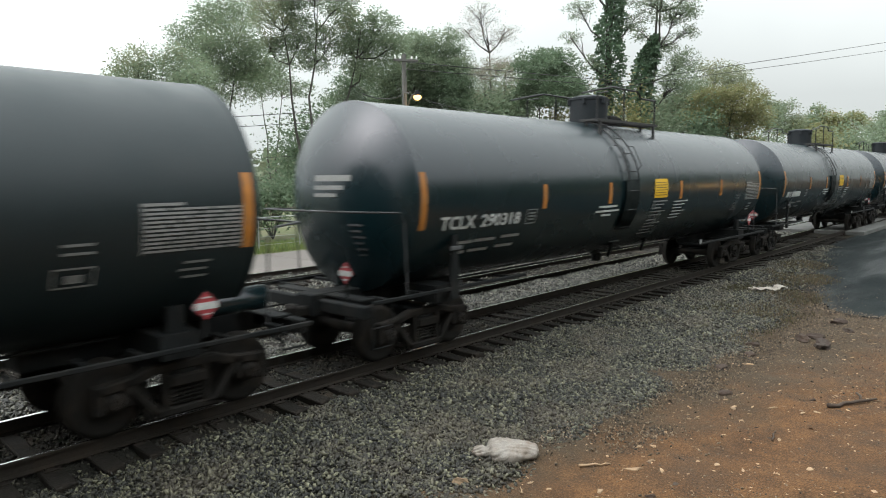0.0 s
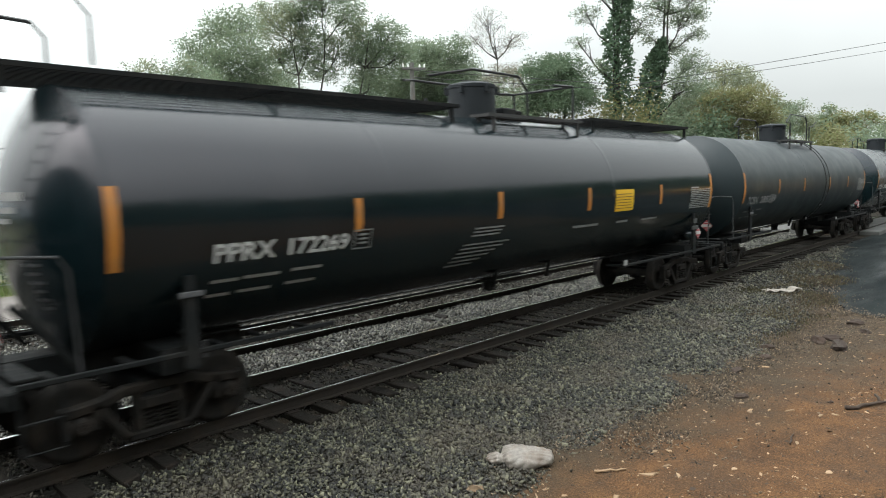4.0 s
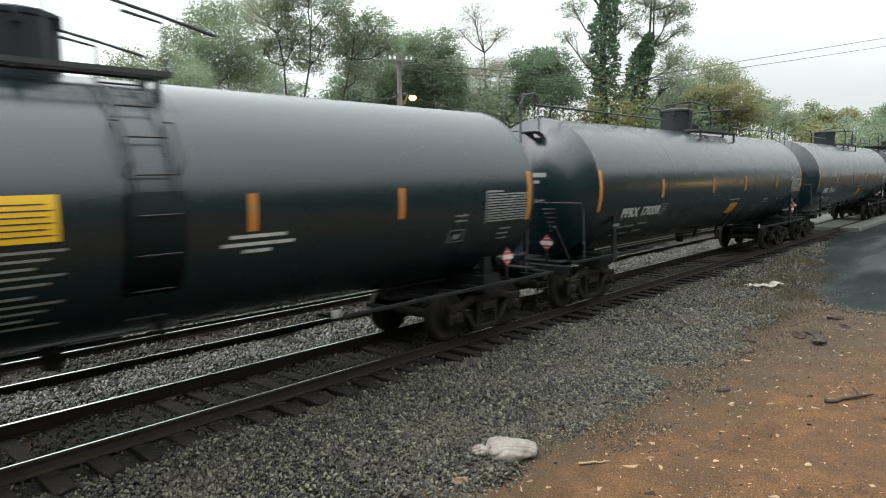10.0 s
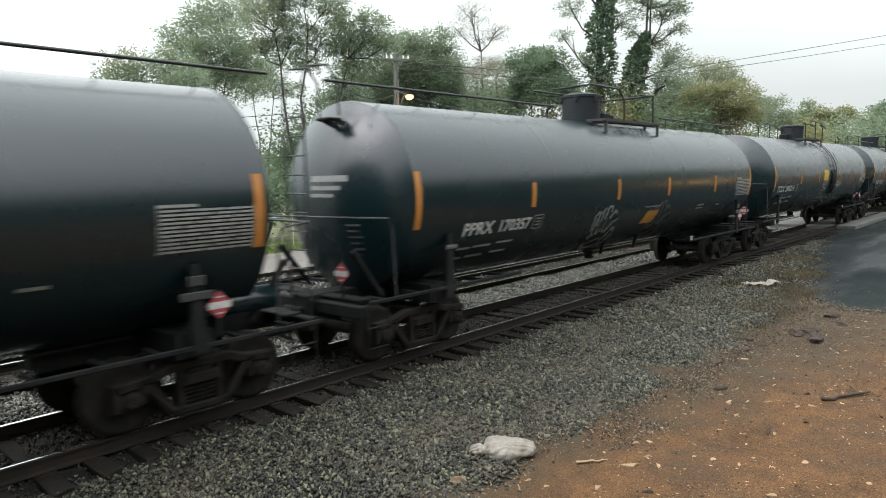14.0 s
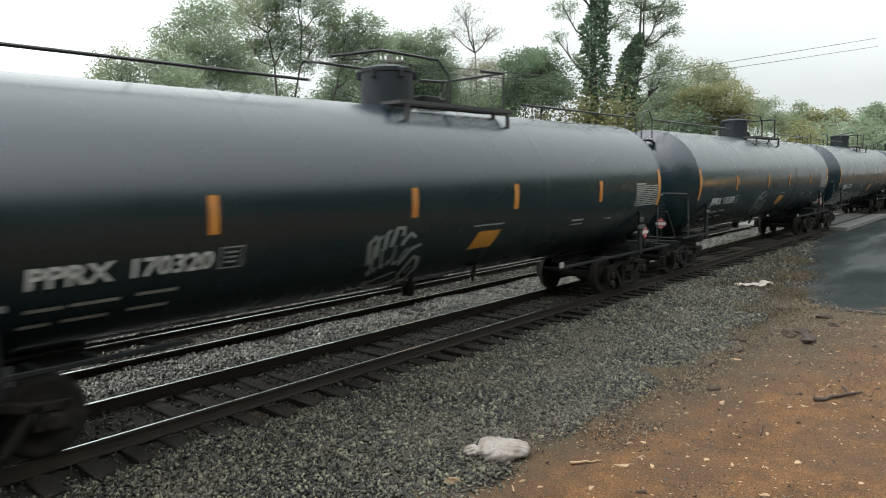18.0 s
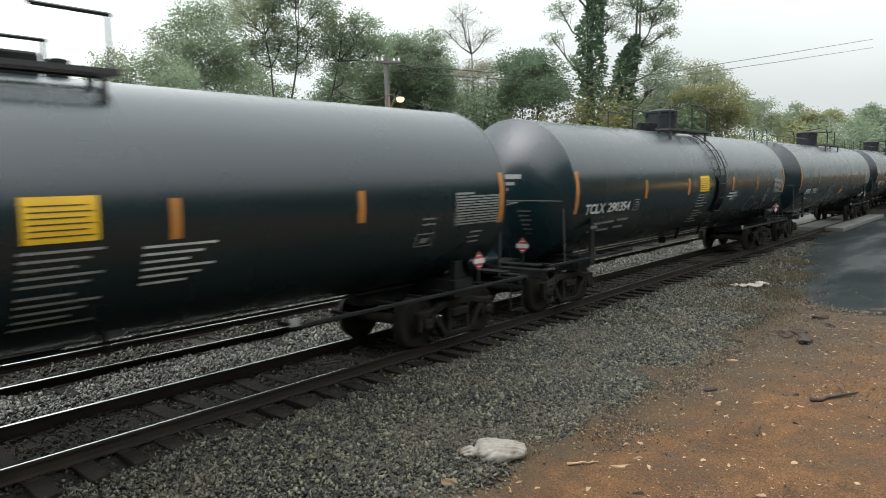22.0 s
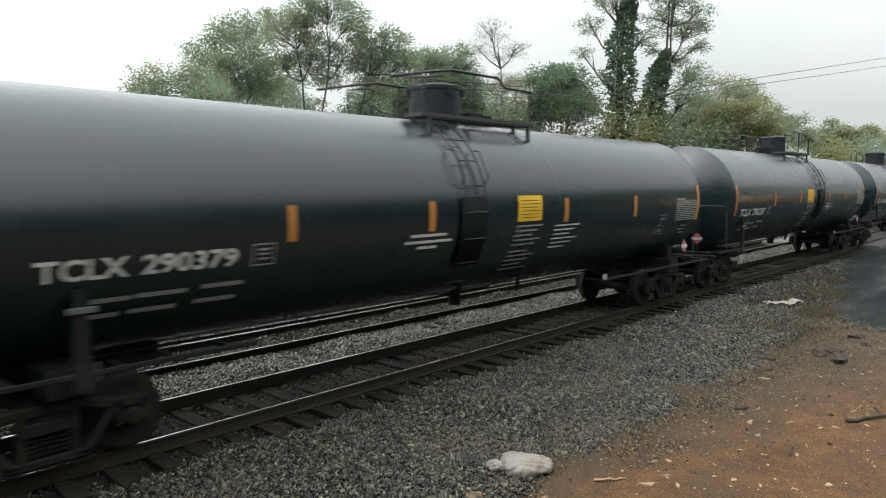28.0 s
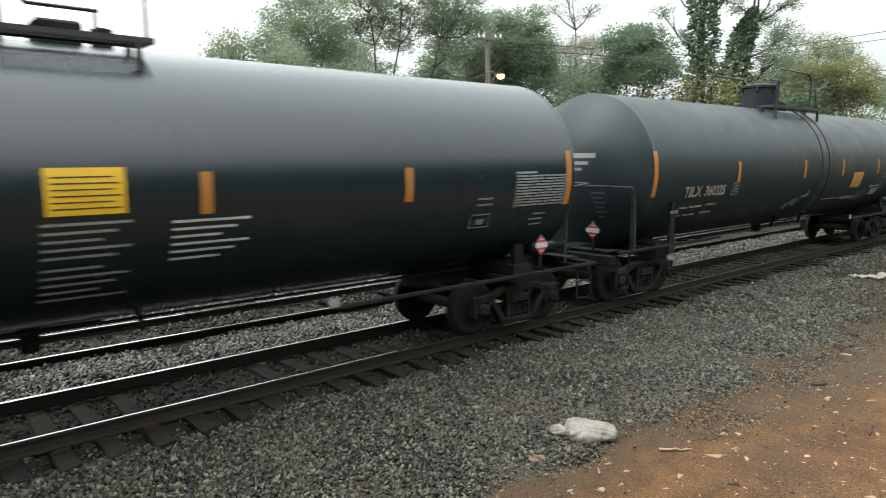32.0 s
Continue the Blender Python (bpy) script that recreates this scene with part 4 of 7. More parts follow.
def manway_mesh(dull):
    bm = bmesh.new()
    r = 0.48
    lathe(bm, [(4.18, 0.02), (4.18, r), (4.22, r + 0.03), (4.26, r), (4.90, r), (4.92, r + 0.04 if dull else r + 0.015), (4.98, r + 0.04 if dull else r + 0.015), (5.01, r - 0.06), (5.04, 0.3), (5.05, 0.02)], "z", 32)
    for k in range(6):
        a = 2 * math.pi * k / 6 + 0.3
        box(bm, ((r + 0.03) * math.cos(a), (r + 0.03) * math.sin(a), 4.88), (0.07, 0.07, 0.16), bevel=0.01)
    return bm_mesh("manway_housing", bm, M_DRUM, False)


def add_grating(car, x0, x1, y0, y1, z):
    """A running board: long slats on cross bars, with a rim and short legs."""
    mid, long_ = (x0 + x1) / 2, x1 - x0
    bm = bmesh.new()
    for y in (y0 - 0.03, y1 + 0.03):
        box(bm, (mid, y, z), (long_ + 0.06, 0.03, 0.06))
    for x in (x0, mid, x1):
        box(bm, (x, (y0 + y1) / 2, z - 0.01), (0.05, y1 - y0 + 0.08, 0.05))
    board = part("running_board", bm, M_STEEL, car)
    for i in range(int((y1 - y0) / 0.09) + 1):
        bm = bmesh.new()
        box(bm, (mid, y0 + i * 0.09, z + 0.004), (long_, 0.035, 0.035))
        part("slat", bm, M_STEEL, board)
    for x in (x0 + 0.15, x1 - 0.15):
        for y in (y0, y1):
            zt = ZC + math.sqrt(R * R - min(y * y, 1.2))
            bm = bmesh.new()
            box(bm, (x, y, (z + zt) / 2), (0.06, 0.06, max(0.06, z - zt + 0.05)))
            part("leg", bm, M_STEEL, board)


def add_top(car, S, kind, flip):
    """Manway housing, walk platform and rails on top of the tank."""
    d = {"dull": 0.0, "long": -0.2, "board": -0.2}.get(kind, -0.28 if not flip else 0.08)
    sg = -1 if flip else 1
    piece("manway_housing", cached(("manway", kind in ("dull", "plain")), lambda: manway_mesh(kind in ("dull", "plain"))), car, pose(d, 0, 0))

    px0, px1, pz = (-0.7, 2.5, 4.30) if kind in ("long", "board") else (-1.35, 1.75, 4.32)

    def plat(s):
        bm = bmesh.new()
        y0, y1 = (-0.98, -0.62) if s < 0 else (0.62, 0.98)
        for y in (y0 - 0.03, y1 + 0.03):
            box(bm, ((px0 + px1) / 2, y, pz), (px1 - px0 + 0.06, 0.03, 0.06))
        for x in (px0, (px0 + px1) / 2, px1):
            box(bm, (x, (y0 + y1) / 2, pz - 0.01), (0.05, y1 - y0 + 0.08, 0.05))
        for x in (px0 + 0.15, px1 - 0.15):
            for y in (y0, y1):
                zt = ZC + math.sqrt(R * R - min(y * y, 1.2))
                box(bm, (x, y - 0.02, (pz + zt) / 2), (0.06, 0.06, max(0.06, pz - zt + 0.05)))
        return bm_mesh("platform", bm, M_PLAT)

    def slat():
        bm = bmesh.new()
        box(bm, ((px0 + px1) / 2, 0, pz + 0.01), (px1 - px0, 0.035, 0.035))
        return bm_mesh("slat", bm, M_PLAT)

    def rails(side):
        """The bent bars of the rail on one side, each as its points and radius."""
        if kind in ("long", "board"):
            y = side * 0.8
            return [([(2.5, 0, 5.08), (2.5, y, 5.08), (2.5, y, 4.3)], 0.03), ([(2.5, y, 5.08), (1.75, y, 5.05)], 0.03),
                    ([(-1.6, y * 0.4, 5.0), (-0.9, y, 5.12), (0.5, y, 5.12), (0.8, y, 4.86), (0.8, y, 4.3)], 0.025)]
        if kind in ("dull", "plain"):
            y = side * 0.95
            return [([(-1.0, y, 4.3), (-1.0, y, 4.98), (-1.5, y, 4.98)], 0.025), ([(-1.5, y, 4.98), (-0.95, y, 5.30), (0.95, y, 5.30), (1.15, y, 5.1), (1.15, y, 4.3)], 0.025),
                    ([(1.5, y, 4.3), (1.5, y, 4.92), (1.95, y, 4.96), (2.4, y, 5.16), (2.55, y, 5.16)], 0.022)]
        y = side * 0.98
        return [([(-1.3, y, 4.3), (-1.3, y, 4.92), (-0.8, y, 5.0)], 0.022), ([(-2.0, y, 4.86), (-1.3, y, 5.0), (-0.6, y, 5.12), (0.7, y, 5.12), (0.9, y, 4.96), (1.75, y, 4.96)], 0.024),
                ([(1.7, y, 4.3), (1.7, y, 4.96)], 0.022), ([(0.0, y, 4.3), (0.0, y, 5.12)], 0.02)]

    def bar_mesh(pts, rad):
        bm = bmesh.new()
        pipe(bm, pts, rad, 6)
        return bm_mesh("platform_rail", bm, M_PIPE)

    turn = pose(d, 0, 0, 0, 0, 180 if flip else 0)
    for s in (-1, 1):
        walkway = piece("platform", cached(("plat", kind, s), lambda: plat(s)), car, turn)
        for i in range(5):
            piece("slat", cached(("slat", pz), slat), walkway, pose(0, (-0.98 if s < 0 else 0.62) + 0.09 * i, 0))
        for i, (pts, rad) in enumerate(rails(s)):
            piece("platform_rail", cached(("prail", kind, s, i), lambda: bar_mesh(pts, rad)), car, turn)

    def valve_box():
        bm = bmesh.new()
        box(bm, (1.0, 0, 4.44), (0.5, 0.4, 0.3), bevel=0.03)
        return bm_mesh("valve_box", bm, M_STEEL)

    def valve():
        bm = bmesh.new()
        lathe(bm, [(4.3, 0.02), (4.3, 0.13), (4.55, 0.13), (4.58, 0.02)], "z", 14, (1.5, 0, 0))
        return bm_mesh("vent_valve", bm, M_STEEL)
    piece("valve_box", cached("valve_box", valve_box), car, turn)
    piece("vent_valve", cached("vent_valve", valve), car, turn)
    e = S / 2
    if kind == "long":
        def toprail(x0, x1):
            bm = bmesh.new()
            pipe(bm, [(x0, -0.55, 4.55), (x1, -0.55, 4.55)], 0.023, 8)
            for i in range(4):
                x = max(-e + 0.2, min(e - 0.2, x0 + (x1 - x0) * (i + 0.3) / 4))
                pipe(bm, [(x, -0.55, 4.2), (x, -0.55, 4.55)], 0.010, 6)
            return bm_mesh("top_handrail", bm, M_PIPE)
        for k, (x0, x1) in enumerate(((-e - 0.95, -2.4), (3.3, e + 0.95))):
            piece("top_handrail", cached(("toprail", round(S, 2), k), lambda: toprail(x0, x1)), car)

        def endplat():
            bm = bmesh.new()
            box(bm, (-e - 0.56, -0.18, 3.99), (0.30, 0.34, 0.05), bevel=0.015)
            for y in (-0.32, -0.04):
                slab(bm, [(-e - 0.62, 3.97), (-e - 0.30, 3.97), (-e - 0.34, 3.86)], y - 0.012, y + 0.012)
            return bm_mesh("end_platform", bm, M_STEEL)

        def ladder():
            bm = bmesh.new()
            x = -e - 1.18
            for y in (-0.32, 0.18):
                pipe(bm, [(x, y, 1.1), (x, y, 4.55), (x + 0.12, y, 4.78), (x + 0.5, y, 4.84), (x + 0.7, y, 4.6), (x + 0.72, y, 4.05)], 0.02, 6)
            for k in range(10):
                pipe(bm, [(x, -0.32, 1.3 + 0.3 * k), (x, 0.18, 1.3 + 0.3 * k)], 0.014, 6)
            return bm_mesh("end_ladder", bm, M_PALE_PIPE)
        piece("end_platform", cached(("endplat", round(S, 2)), endplat), car)
        piece("end_ladder", cached(("endladder", round(S, 2)), ladder), car)
    if kind == "board":
        def hoops():
            bm = bmesh.new()
            for y in (-0.75, 0.75):
                pipe(bm, [(-e - 0.85, y, 4.5), (-e - 0.85, y, 5.1), (-e - 0.7, y, 5.25), (-e + 0.1, y, 5.22), (-e + 0.25, y, 5.05), (-e + 0.25, y, 4.5)], 0.025, 6)
            x = -e - 1.1
            for y in (-0.3, 0.2):
                pipe(bm, [(x, y, 1.1), (x, y, 4.9)], 0.02, 6)
            for k in range(11):
                pipe(bm, [(x, -0.3, 1.3 + 0.3 * k), (x, 0.2, 1.3 + 0.3 * k)], 0.014, 6)
            return bm_mesh("end_hoop", bm, M_PALE_PIPE)
        for x0, x1 in ((-e - 0.85, -1.5), (3.1, e + 0.4)):
            add_grating(car, x0, x1, -0.75, 0.75, 4.43)
        piece("end_hoop", cached("hoops", hoops), car)
    if kind in ("ladder", "dull", "plain"):
        xl = 0.4 if kind == "dull" else 0.86 if sg < 0 or kind == "plain" else -1.1

        # rails run from the platform down to the plate, rungs go on below it
        off = R + (0.09 if kind == "ladder" else 0.14)
        low = 6 if kind == "ladder" else -62

        def ladder_side():
            bm = bmesh.new()
            pipe(bm, [(0, -off * math.cos(a), ZC + off * math.sin(a)) for a in (radians(d) for d in range(low, 72, 6))], 0.017, 6)
            return bm_mesh("side_ladder", bm, M_PIPE)

        def rung(a):
            bm = bmesh.new()
            pipe(bm, [(-0.24, -off * math.cos(a), ZC + off * math.sin(a)), (0.24, -off * math.cos(a), ZC + off * math.sin(a))], 0.012, 6)
            return bm_mesh("rung", bm, M_PIPE)

        def plate():
            bm = bmesh.new()
            patch(bm, -0.33, 0.33, 1.80, 2.92, 0.06)
            bmesh.ops.solidify(bm, geom=list(bm.faces), thickness=0.02)
            return bm_mesh("ladder_backing", bm, M_BLACKPLATE)

        def loops():
            bm = bmesh.new()
            pipe(bm, [on_side(0, 3.1, 0.03), on_side(0, 3.2, 0.18), on_side(0, 3.6, 0.18), on_side(0, 3.7, 0.03)], 0.012, 6)
            return bm_mesh("ladder_rail", bm, M_PIPE)
        for dx in (-0.24, 0.24):
            piece("side_ladder", cached(("sideladder", low), ladder_side), car, pose(xl + dx, 0, 0))
        for deg in range(-46, 72, 15):
            piece("rung", cached(("rung", low, deg), lambda: rung(radians(deg))), car, pose(xl, 0, 0))
        if kind == "ladder":
            for dx in (-0.30, 0.30):
                piece("ladder_rail", cached("ladderloops", loops), car, pose(xl + dx, 0, 0))
            piece("ladder_backing", cached("ladderplate", plate), car, pose(xl, 0, 0))


def add_graffiti(car, x, dim):
    """A sprayed fan of fat strokes."""

    def stroke(pts, w):
        bm = bmesh.new()
        pts = [Vector((x, 0, z)) for x, z in pts]
        left, right = [], []
        for i, p in enumerate(pts):
            d = (pts[min(i + 1, len(pts) - 1)] - pts[max(i - 1, 0)]).normalized()
            nrm = Vector((-d.z, 0, d.x)) * w * (0.75 if i in (0, len(pts) - 1) else 1)
            left.append(bm.verts.new(on_side(p.x + nrm.x, p.z + nrm.z, 0.010)))
            right.append(bm.verts.new(on_side(p.x - nrm.x, p.z - nrm.z, 0.010)))
        for i in range(len(pts) - 1):
            bm.faces.new((left[i], right[i], right[i + 1], left[i + 1]))
        piece("graffiti_stroke", bm_mesh("graffiti_stroke", bm, M_GRAFF_DIM if dim else M_GRAFF), car, pose(x, 0, 0), "grey sprayed graffiti")
    for line in ([(-0.38, 1.40), (-0.22, 1.30), (0.0, 1.25), (0.34, 1.29), (0.47, 1.37)], [(-0.40, 1.51), (-0.60, 1.80), (-0.68, 2.05), (-0.58, 2.15), (-0.50, 2.08)], [(-0.33, 1.56), (-0.47, 1.89), (-0.51, 2.10), (-0.44, 2.16)],
                 [(-0.21, 1.61), (-0.34, 1.99), (-0.35, 2.18), (-0.26, 2.24)], [(-0.11, 1.66), (-0.19, 2.04), (-0.14, 2.26), (0.01, 2.25), (0.02, 2.12)], [(0.03, 1.64), (0.07, 2.04), (0.19, 2.15), (0.32, 2.08)], [(0.16, 1.62), (0.29, 1.88), (0.50, 1.95)],
                 [(0.37, 1.39), (0.39, 1.59), (0.44, 1.74), (0.58, 1.70), (0.68, 1.52), (0.68, 1.34), (0.55, 1.28)]):
        stroke(line, 0.036)
    for line in ([(-0.30, 1.36), (-0.05, 1.44), (0.20, 1.50)], [(-0.44, 1.62), (-0.52, 1.85), (-0.57, 2.02)], [(-0.25, 1.66), (-0.38, 1.95)], [(-0.05, 1.72), (-0.08, 1.98)], [(0.10, 1.66), (0.2, 1.92)], [(0.5, 1.42), (0.55, 1.56)]):
        stroke(line, 0.022)


def add_scribble(car, x):
    rows = [(0.13 * k + 0.55, 0.13 * k + 0.62 + 0.04 * (k % 2), 1.60 + 0.025 * k - 0.05 * (k % 3), 0.10 + 0.06 * (k % 3)) for k in range(7)] + [(0.9, 1.15, 1.80, 0.03)] + [(1.45, 1.85, 1.86, 0.07), (1.75, 1.85, 1.93, 0.12)]
    add_lines(car, "graffiti_stroke", "scribble", x, rows, M_GRAFF, 0.010)
    # cloudy faded tags along the belly
    for k, (dx, z, w, h) in enumerate(((-3.6, 1.66, 0.34, 0.16), (-2.7, 1.62, 0.30, 0.14), (-1.5, 1.60, 0.36, 0.18), (-0.6, 1.68, 0.30, 0.12), (2.9, 1.62, 0.4, 0.15))):
        bm = bmesh.new()
        bm.faces.new([bm.verts.new(on_side(x + dx + w * math.cos(a) * (1 + 0.25 * math.sin(3 * a + k)), z + h * math.sin(a) * (1 + 0.2 * math.cos(4 * a + k)), 0.009)) for a in (2 * math.pi * i / 16 for i in range(16))])
        part("faded_tag", bm, M_GRAFF_FAINT, car)


STRIPES = {"ladder": (0, 3.42, 6.03, 9.86, 12.73, 16.22), "long": (0, 3.24, 6.75, 9.55, 12.87, 16.02), "board": (0, 3.36, 6.60, 9.59, 12.91, 15.99), "plain": (0, 3.30, 6.23, 9.73, 12.73, 15.92), "dull": (0, 3.53, 7.31, 10.06, 13.13, 15.87)}


def tank_car(kind, mark, number, label, tank_mat, ink, flip=False, panel=M_YELLOW, graff=""):
    """A tank car with its middle on the rail head at its own origin; its near side faces -y."""
    st = STRIPES[kind]
    S = st[-1]
    e = S / 2
    if flip:
        st = tuple(S - s for s in reversed(st))
    car = thing("tank_car", label, "tank car", group="train of black tank cars")
    rings = (-1.45, 1.45) if kind in ("ladder", "dull", "plain") else (-4.0, 2.6)
    piece("tank", cached(("shell", kind, tank_mat.name, flip), lambda: shell_mesh(S, tank_mat, rings, head_in(kind, flip, -1), head_in(kind, flip, 1))), car)

    def stripe():
        bm = bmesh.new()
        patch(bm, -0.07, 0.07, 2.40, 2.87, 0.008)
        return bm_mesh("reflective_stripe", bm, M_STRIPE)

    def end_stripe(side):
        bm = bmesh.new()
        rows = []
        for i in range(15):
            a = math.asin((2.19 + 0.92 * i / 14 - ZC) / R)
            row = []
            for k in range(5):
                x = side * (e - 0.07 + 0.035 * k)
                q = head_radius(x, e + head_in(kind, flip, side)) + 0.008
                row.append(bm.verts.new((x, -q * math.cos(a), ZC + q * math.sin(a))))
            rows.append(row)
        for p, q in zip(rows, rows[1:]):
            for k in range(4):
                bm.faces.new((p[k], p[k + 1], q[k + 1], q[k]))
        bmesh.ops.recalc_face_normals(bm, faces=bm.faces)
        return bm_mesh("end_stripe", bm, M_STRIPE)
    for s in st[1:-1]:
        piece("reflective_stripe", cached("stripe", stripe), car, pose(s - e, 0, 0))
    for side in (-1, 1):
        piece("end_stripe", cached(("end_stripe", round(S, 2), side, flip), lambda: end_stripe(side)), car)
    # reporting mark, number, and the small writing round them
    x0 = -e + {"ladder": 0.43, "long": 1.22, "board": 1.15, "dull": 1.2, "plain": 0.38}[kind]
    zn = {"ladder": 2.15, "long": 1.98, "board": 2.17, "dull": 2.13, "plain": 2.13}[kind]
    if mark:
        wm, wn_ = {"ladder": (0.92, 1.16), "plain": (0.97, 1.52), "dull": (0.74, 0.9)}.get(kind, (0.86, 0.98))
        gap = 0.14 if kind in ("ladder", "dull") else 0.20
        hn = 0.23
        add_letters(car, "letter", bend_text(cached(("txt", mark, ink.name), lambda: text_mesh(mark, hn, wm, ink)), x0, zn))
        add_letters(car, "digit", bend_text(text_mesh(number, hn, wn_, ink), x0 + wm + gap, zn))
    else:
        add_lines(car, "reporting_mark", ("mark", kind), x0, [(0, 0.30, zn, 0.2), (0.38, 0.55, zn, 0.2), (0.66, 1.75, zn, 0.2)], ink)
    xb = x0 + 2.42
    sub = [(0.55, 0.98, zn - 0.27, 0.055), (1.03, 1.62, zn - 0.26, 0.055), (1.8, 2.35, zn - 0.24, 0.055), (0.52, 0.88, zn - 0.45, 0.055), (0.98, 1.52, zn - 0.44, 0.055), (1.75, 2.28, zn - 0.42, 0.055)]
    if kind != "ladder":
        sub = [(a * 0.92 - 0.5, b * 0.92 - 0.52, z + 0.02, 0.042) for a, b, z, h in sub]
        xb = x0 + 2.13
    add_lines(car, "lettering_line", ("sub", kind, ink.name), x0, sub, M_DIMINK if ink is M_WHITE else ink)
    add_frame(car, kind, xb, xb + 0.33, zn - 0.02, zn + 0.26, M_GREYINK)
    add_lines(car, "stencil_line", ("box", kind), xb, [(0.08, 0.25, zn + 0.05, 0.03), (0.08, 0.25, zn + 0.11, 0.03), (0.08, 0.25, zn + 0.17, 0.03)], M_GREYINK)
    # test data panel by the far end stripe
    rows = [(0, 0.5, 2.74, 0.035), (0, 0.015, 2.2, 0.54), (1.235, 1.25, 2.2, 0.54)]
    for k in range(11):
        z, p, q = 2.69 - 0.047 * k, 0.30 + 0.13 * ((k * 7) % 4), 0.84 + 0.09 * ((k * 5) % 3)
        rows += [(0.03, p, z, 0.027), (p + 0.035, q, z, 0.027), (q + 0.03, 1.22, z, 0.027)]
    add_lines(car, "data_line", ("data", kind), e - 1.33, rows, M_DATAINK)
    if kind in ("ladder", "dull", "plain"):
        xs = e - 2.22
        add_frame(car, ("low", kind), xs, xs + 0.42, 1.92, 2.14, M_GREYINK)
        add_lines(car, "stencil_line", ("box2", kind), xs, [(0.08, 0.40, 2.36, 0.03), (0.08, 0.40, 2.27, 0.03), (0.12, 0.3, 1.97, 0.09), (1.42, 1.75, 2.06, 0.03), (1.36, 1.7, 1.97, 0.03), (1.42, 1.72, 1.88, 0.03)], M_GREYINK)
    mirror = -1 if flip else 1
    if kind == "ladder":
        xs = (6.05 - 8.2) * mirror
        add_lines(car, "lettering_line", ("three", kind, flip), xs, [(-0.38, 0.42, 2.32, 0.045), (-0.5, 0.56, 2.22, 0.045), (-0.2, 0.22, 2.13, 0.045)], M_WHITE)
        xy = 0.53 if not flip else -0.52
        pb = bmesh.new()
        patch(pb, xy - 0.37, xy + 0.37, 2.46, 2.93, 0.008)
        yp = part("panel", pb, panel, car, "yellow warning panel with fine black lines")
        add_lines(yp, "panel_line", ("yl", flip), xy, [(-0.32, 0.32 - 0.06 * (k % 2), 2.52 + 0.062 * k, 0.014) for k in range(6)], M_BLACK, 0.012)
        rows = [(-0.42, 0.42 - 0.14 * (k % 3), 2.36 - 0.085 * k - (0.04 if k > 4 else 0), 0.03) for k in range(10)]
        add_lines(car, "lettering_line", ("txt1", flip), xy, rows, M_DIMINK)
        xt = (9.97 - 8.2) * mirror
        if not flip:
            add_lines(car, "lettering_line", ("txt2",), xt, [(-0.4, 0.5 - 0.17 * (k % 3), 2.32 - 0.085 * k, 0.03) for k in range(6)], M_WHITE)
    elif kind in ("long",):
        pb = bmesh.new()
        patch(pb, 8.42 - e, 9.10 - e, 1.72, 2.04, 0.008, 0.12)
        part("panel", pb, panel, car, "faded orange slanted panel")
        add_lines(car, "lettering_line", ("lng",), 8.4 - e, [(-0.05, 0.85, 2.14, 0.03), (3.4, 3.9, 2.02, 0.05), (3.4, 3.9, 1.94, 0.03), (4.9, 5.2, 1.98, 0.04)], M_GREYINK)
    elif kind == "board":
        pb = bmesh.new()
        patch(pb, 10.69 - e, 11.51 - e, 2.32, 2.80, 0.008)
        yp = part("panel", pb, panel, car, "yellow warning panel with fine black lines")
        add_lines(yp, "panel_line", ("ylb",), 11.08 - e, [(-0.36, 0.36 - 0.06 * (k % 2), 2.38 + 0.062 * k, 0.014) for k in range(6)], M_BLACK, 0.012)
        rows = [(5.95 - 0.03 * k, 6.75 - 0.05 * (k % 3), 2.25 - 0.06 * k, 0.03) for k in range(3)] + [(5.75 - 0.05 * k, 7.0 - 0.16 * k, 1.98 - 0.07 * k, 0.03) for k in range(6)] + [(9.1, 10.1, 2.06, 0.05), (10.9, 11.4, 2.06, 0.05), (12.1, 12.9, 2.06, 0.04)]
        add_lines(car, "lettering_line", ("brd",), -e, rows, M_GREYINK)
    elif kind == "dull" and panel is not M_YELLOW:
        pb = bmesh.new()
        patch(pb, 11.02 - e, 11.85 - e, 2.02, 2.48, 0.008)
        yp = part("panel", pb, panel, car, "faded amber warning panel")
        add_lines(yp, "panel_line", ("yld",), 11.44 - e, [(-0.36, 0.36 - 0.06 * (k % 2), 2.08 + 0.06 * k, 0.012) for k in range(6)], M_TAN, 0.012)
        add_lines(car, "lettering_line", ("dull",), -e, [(9.3, 10.6, 1.72, 0.03), (10.9, 11.9, 1.66, 0.1), (12.9, 13.7, 1.98, 0.05), (13.2, 13.8, 1.72, 0.2)], M_TAN)
        pb = bmesh.new()
        n = 14
        ring = [pb.verts.new(on_side(12.35 - e + 0.42 * math.cos(2 * math.pi * k / n), 1.72 + 0.17 * math.sin(2 * math.pi * k / n), 0.010)) for k in range(n)]
        pb.faces.new(ring)
        part("graffiti", pb, M_GRAFF_DIM, car)
    if graff == "fan":
        add_graffiti(car, 6.55 - e, False)
    if graff == "fan2":
        add_graffiti(car, 6.55 - e, False)
        add_graffiti(car, 9.55 - e, True)
    if graff == "letters":
        add_letters(car, "sprayed_letter", bend_text(text_mesh("CHS", 0.58, 2.4, M_GRAFF_THIN), 11.95 - e, 1.62, 0.010))
    if graff == "scribble":
        add_scribble(car, 6.2 - e)
    # heads
    inset = head_in(kind, flip, -1)
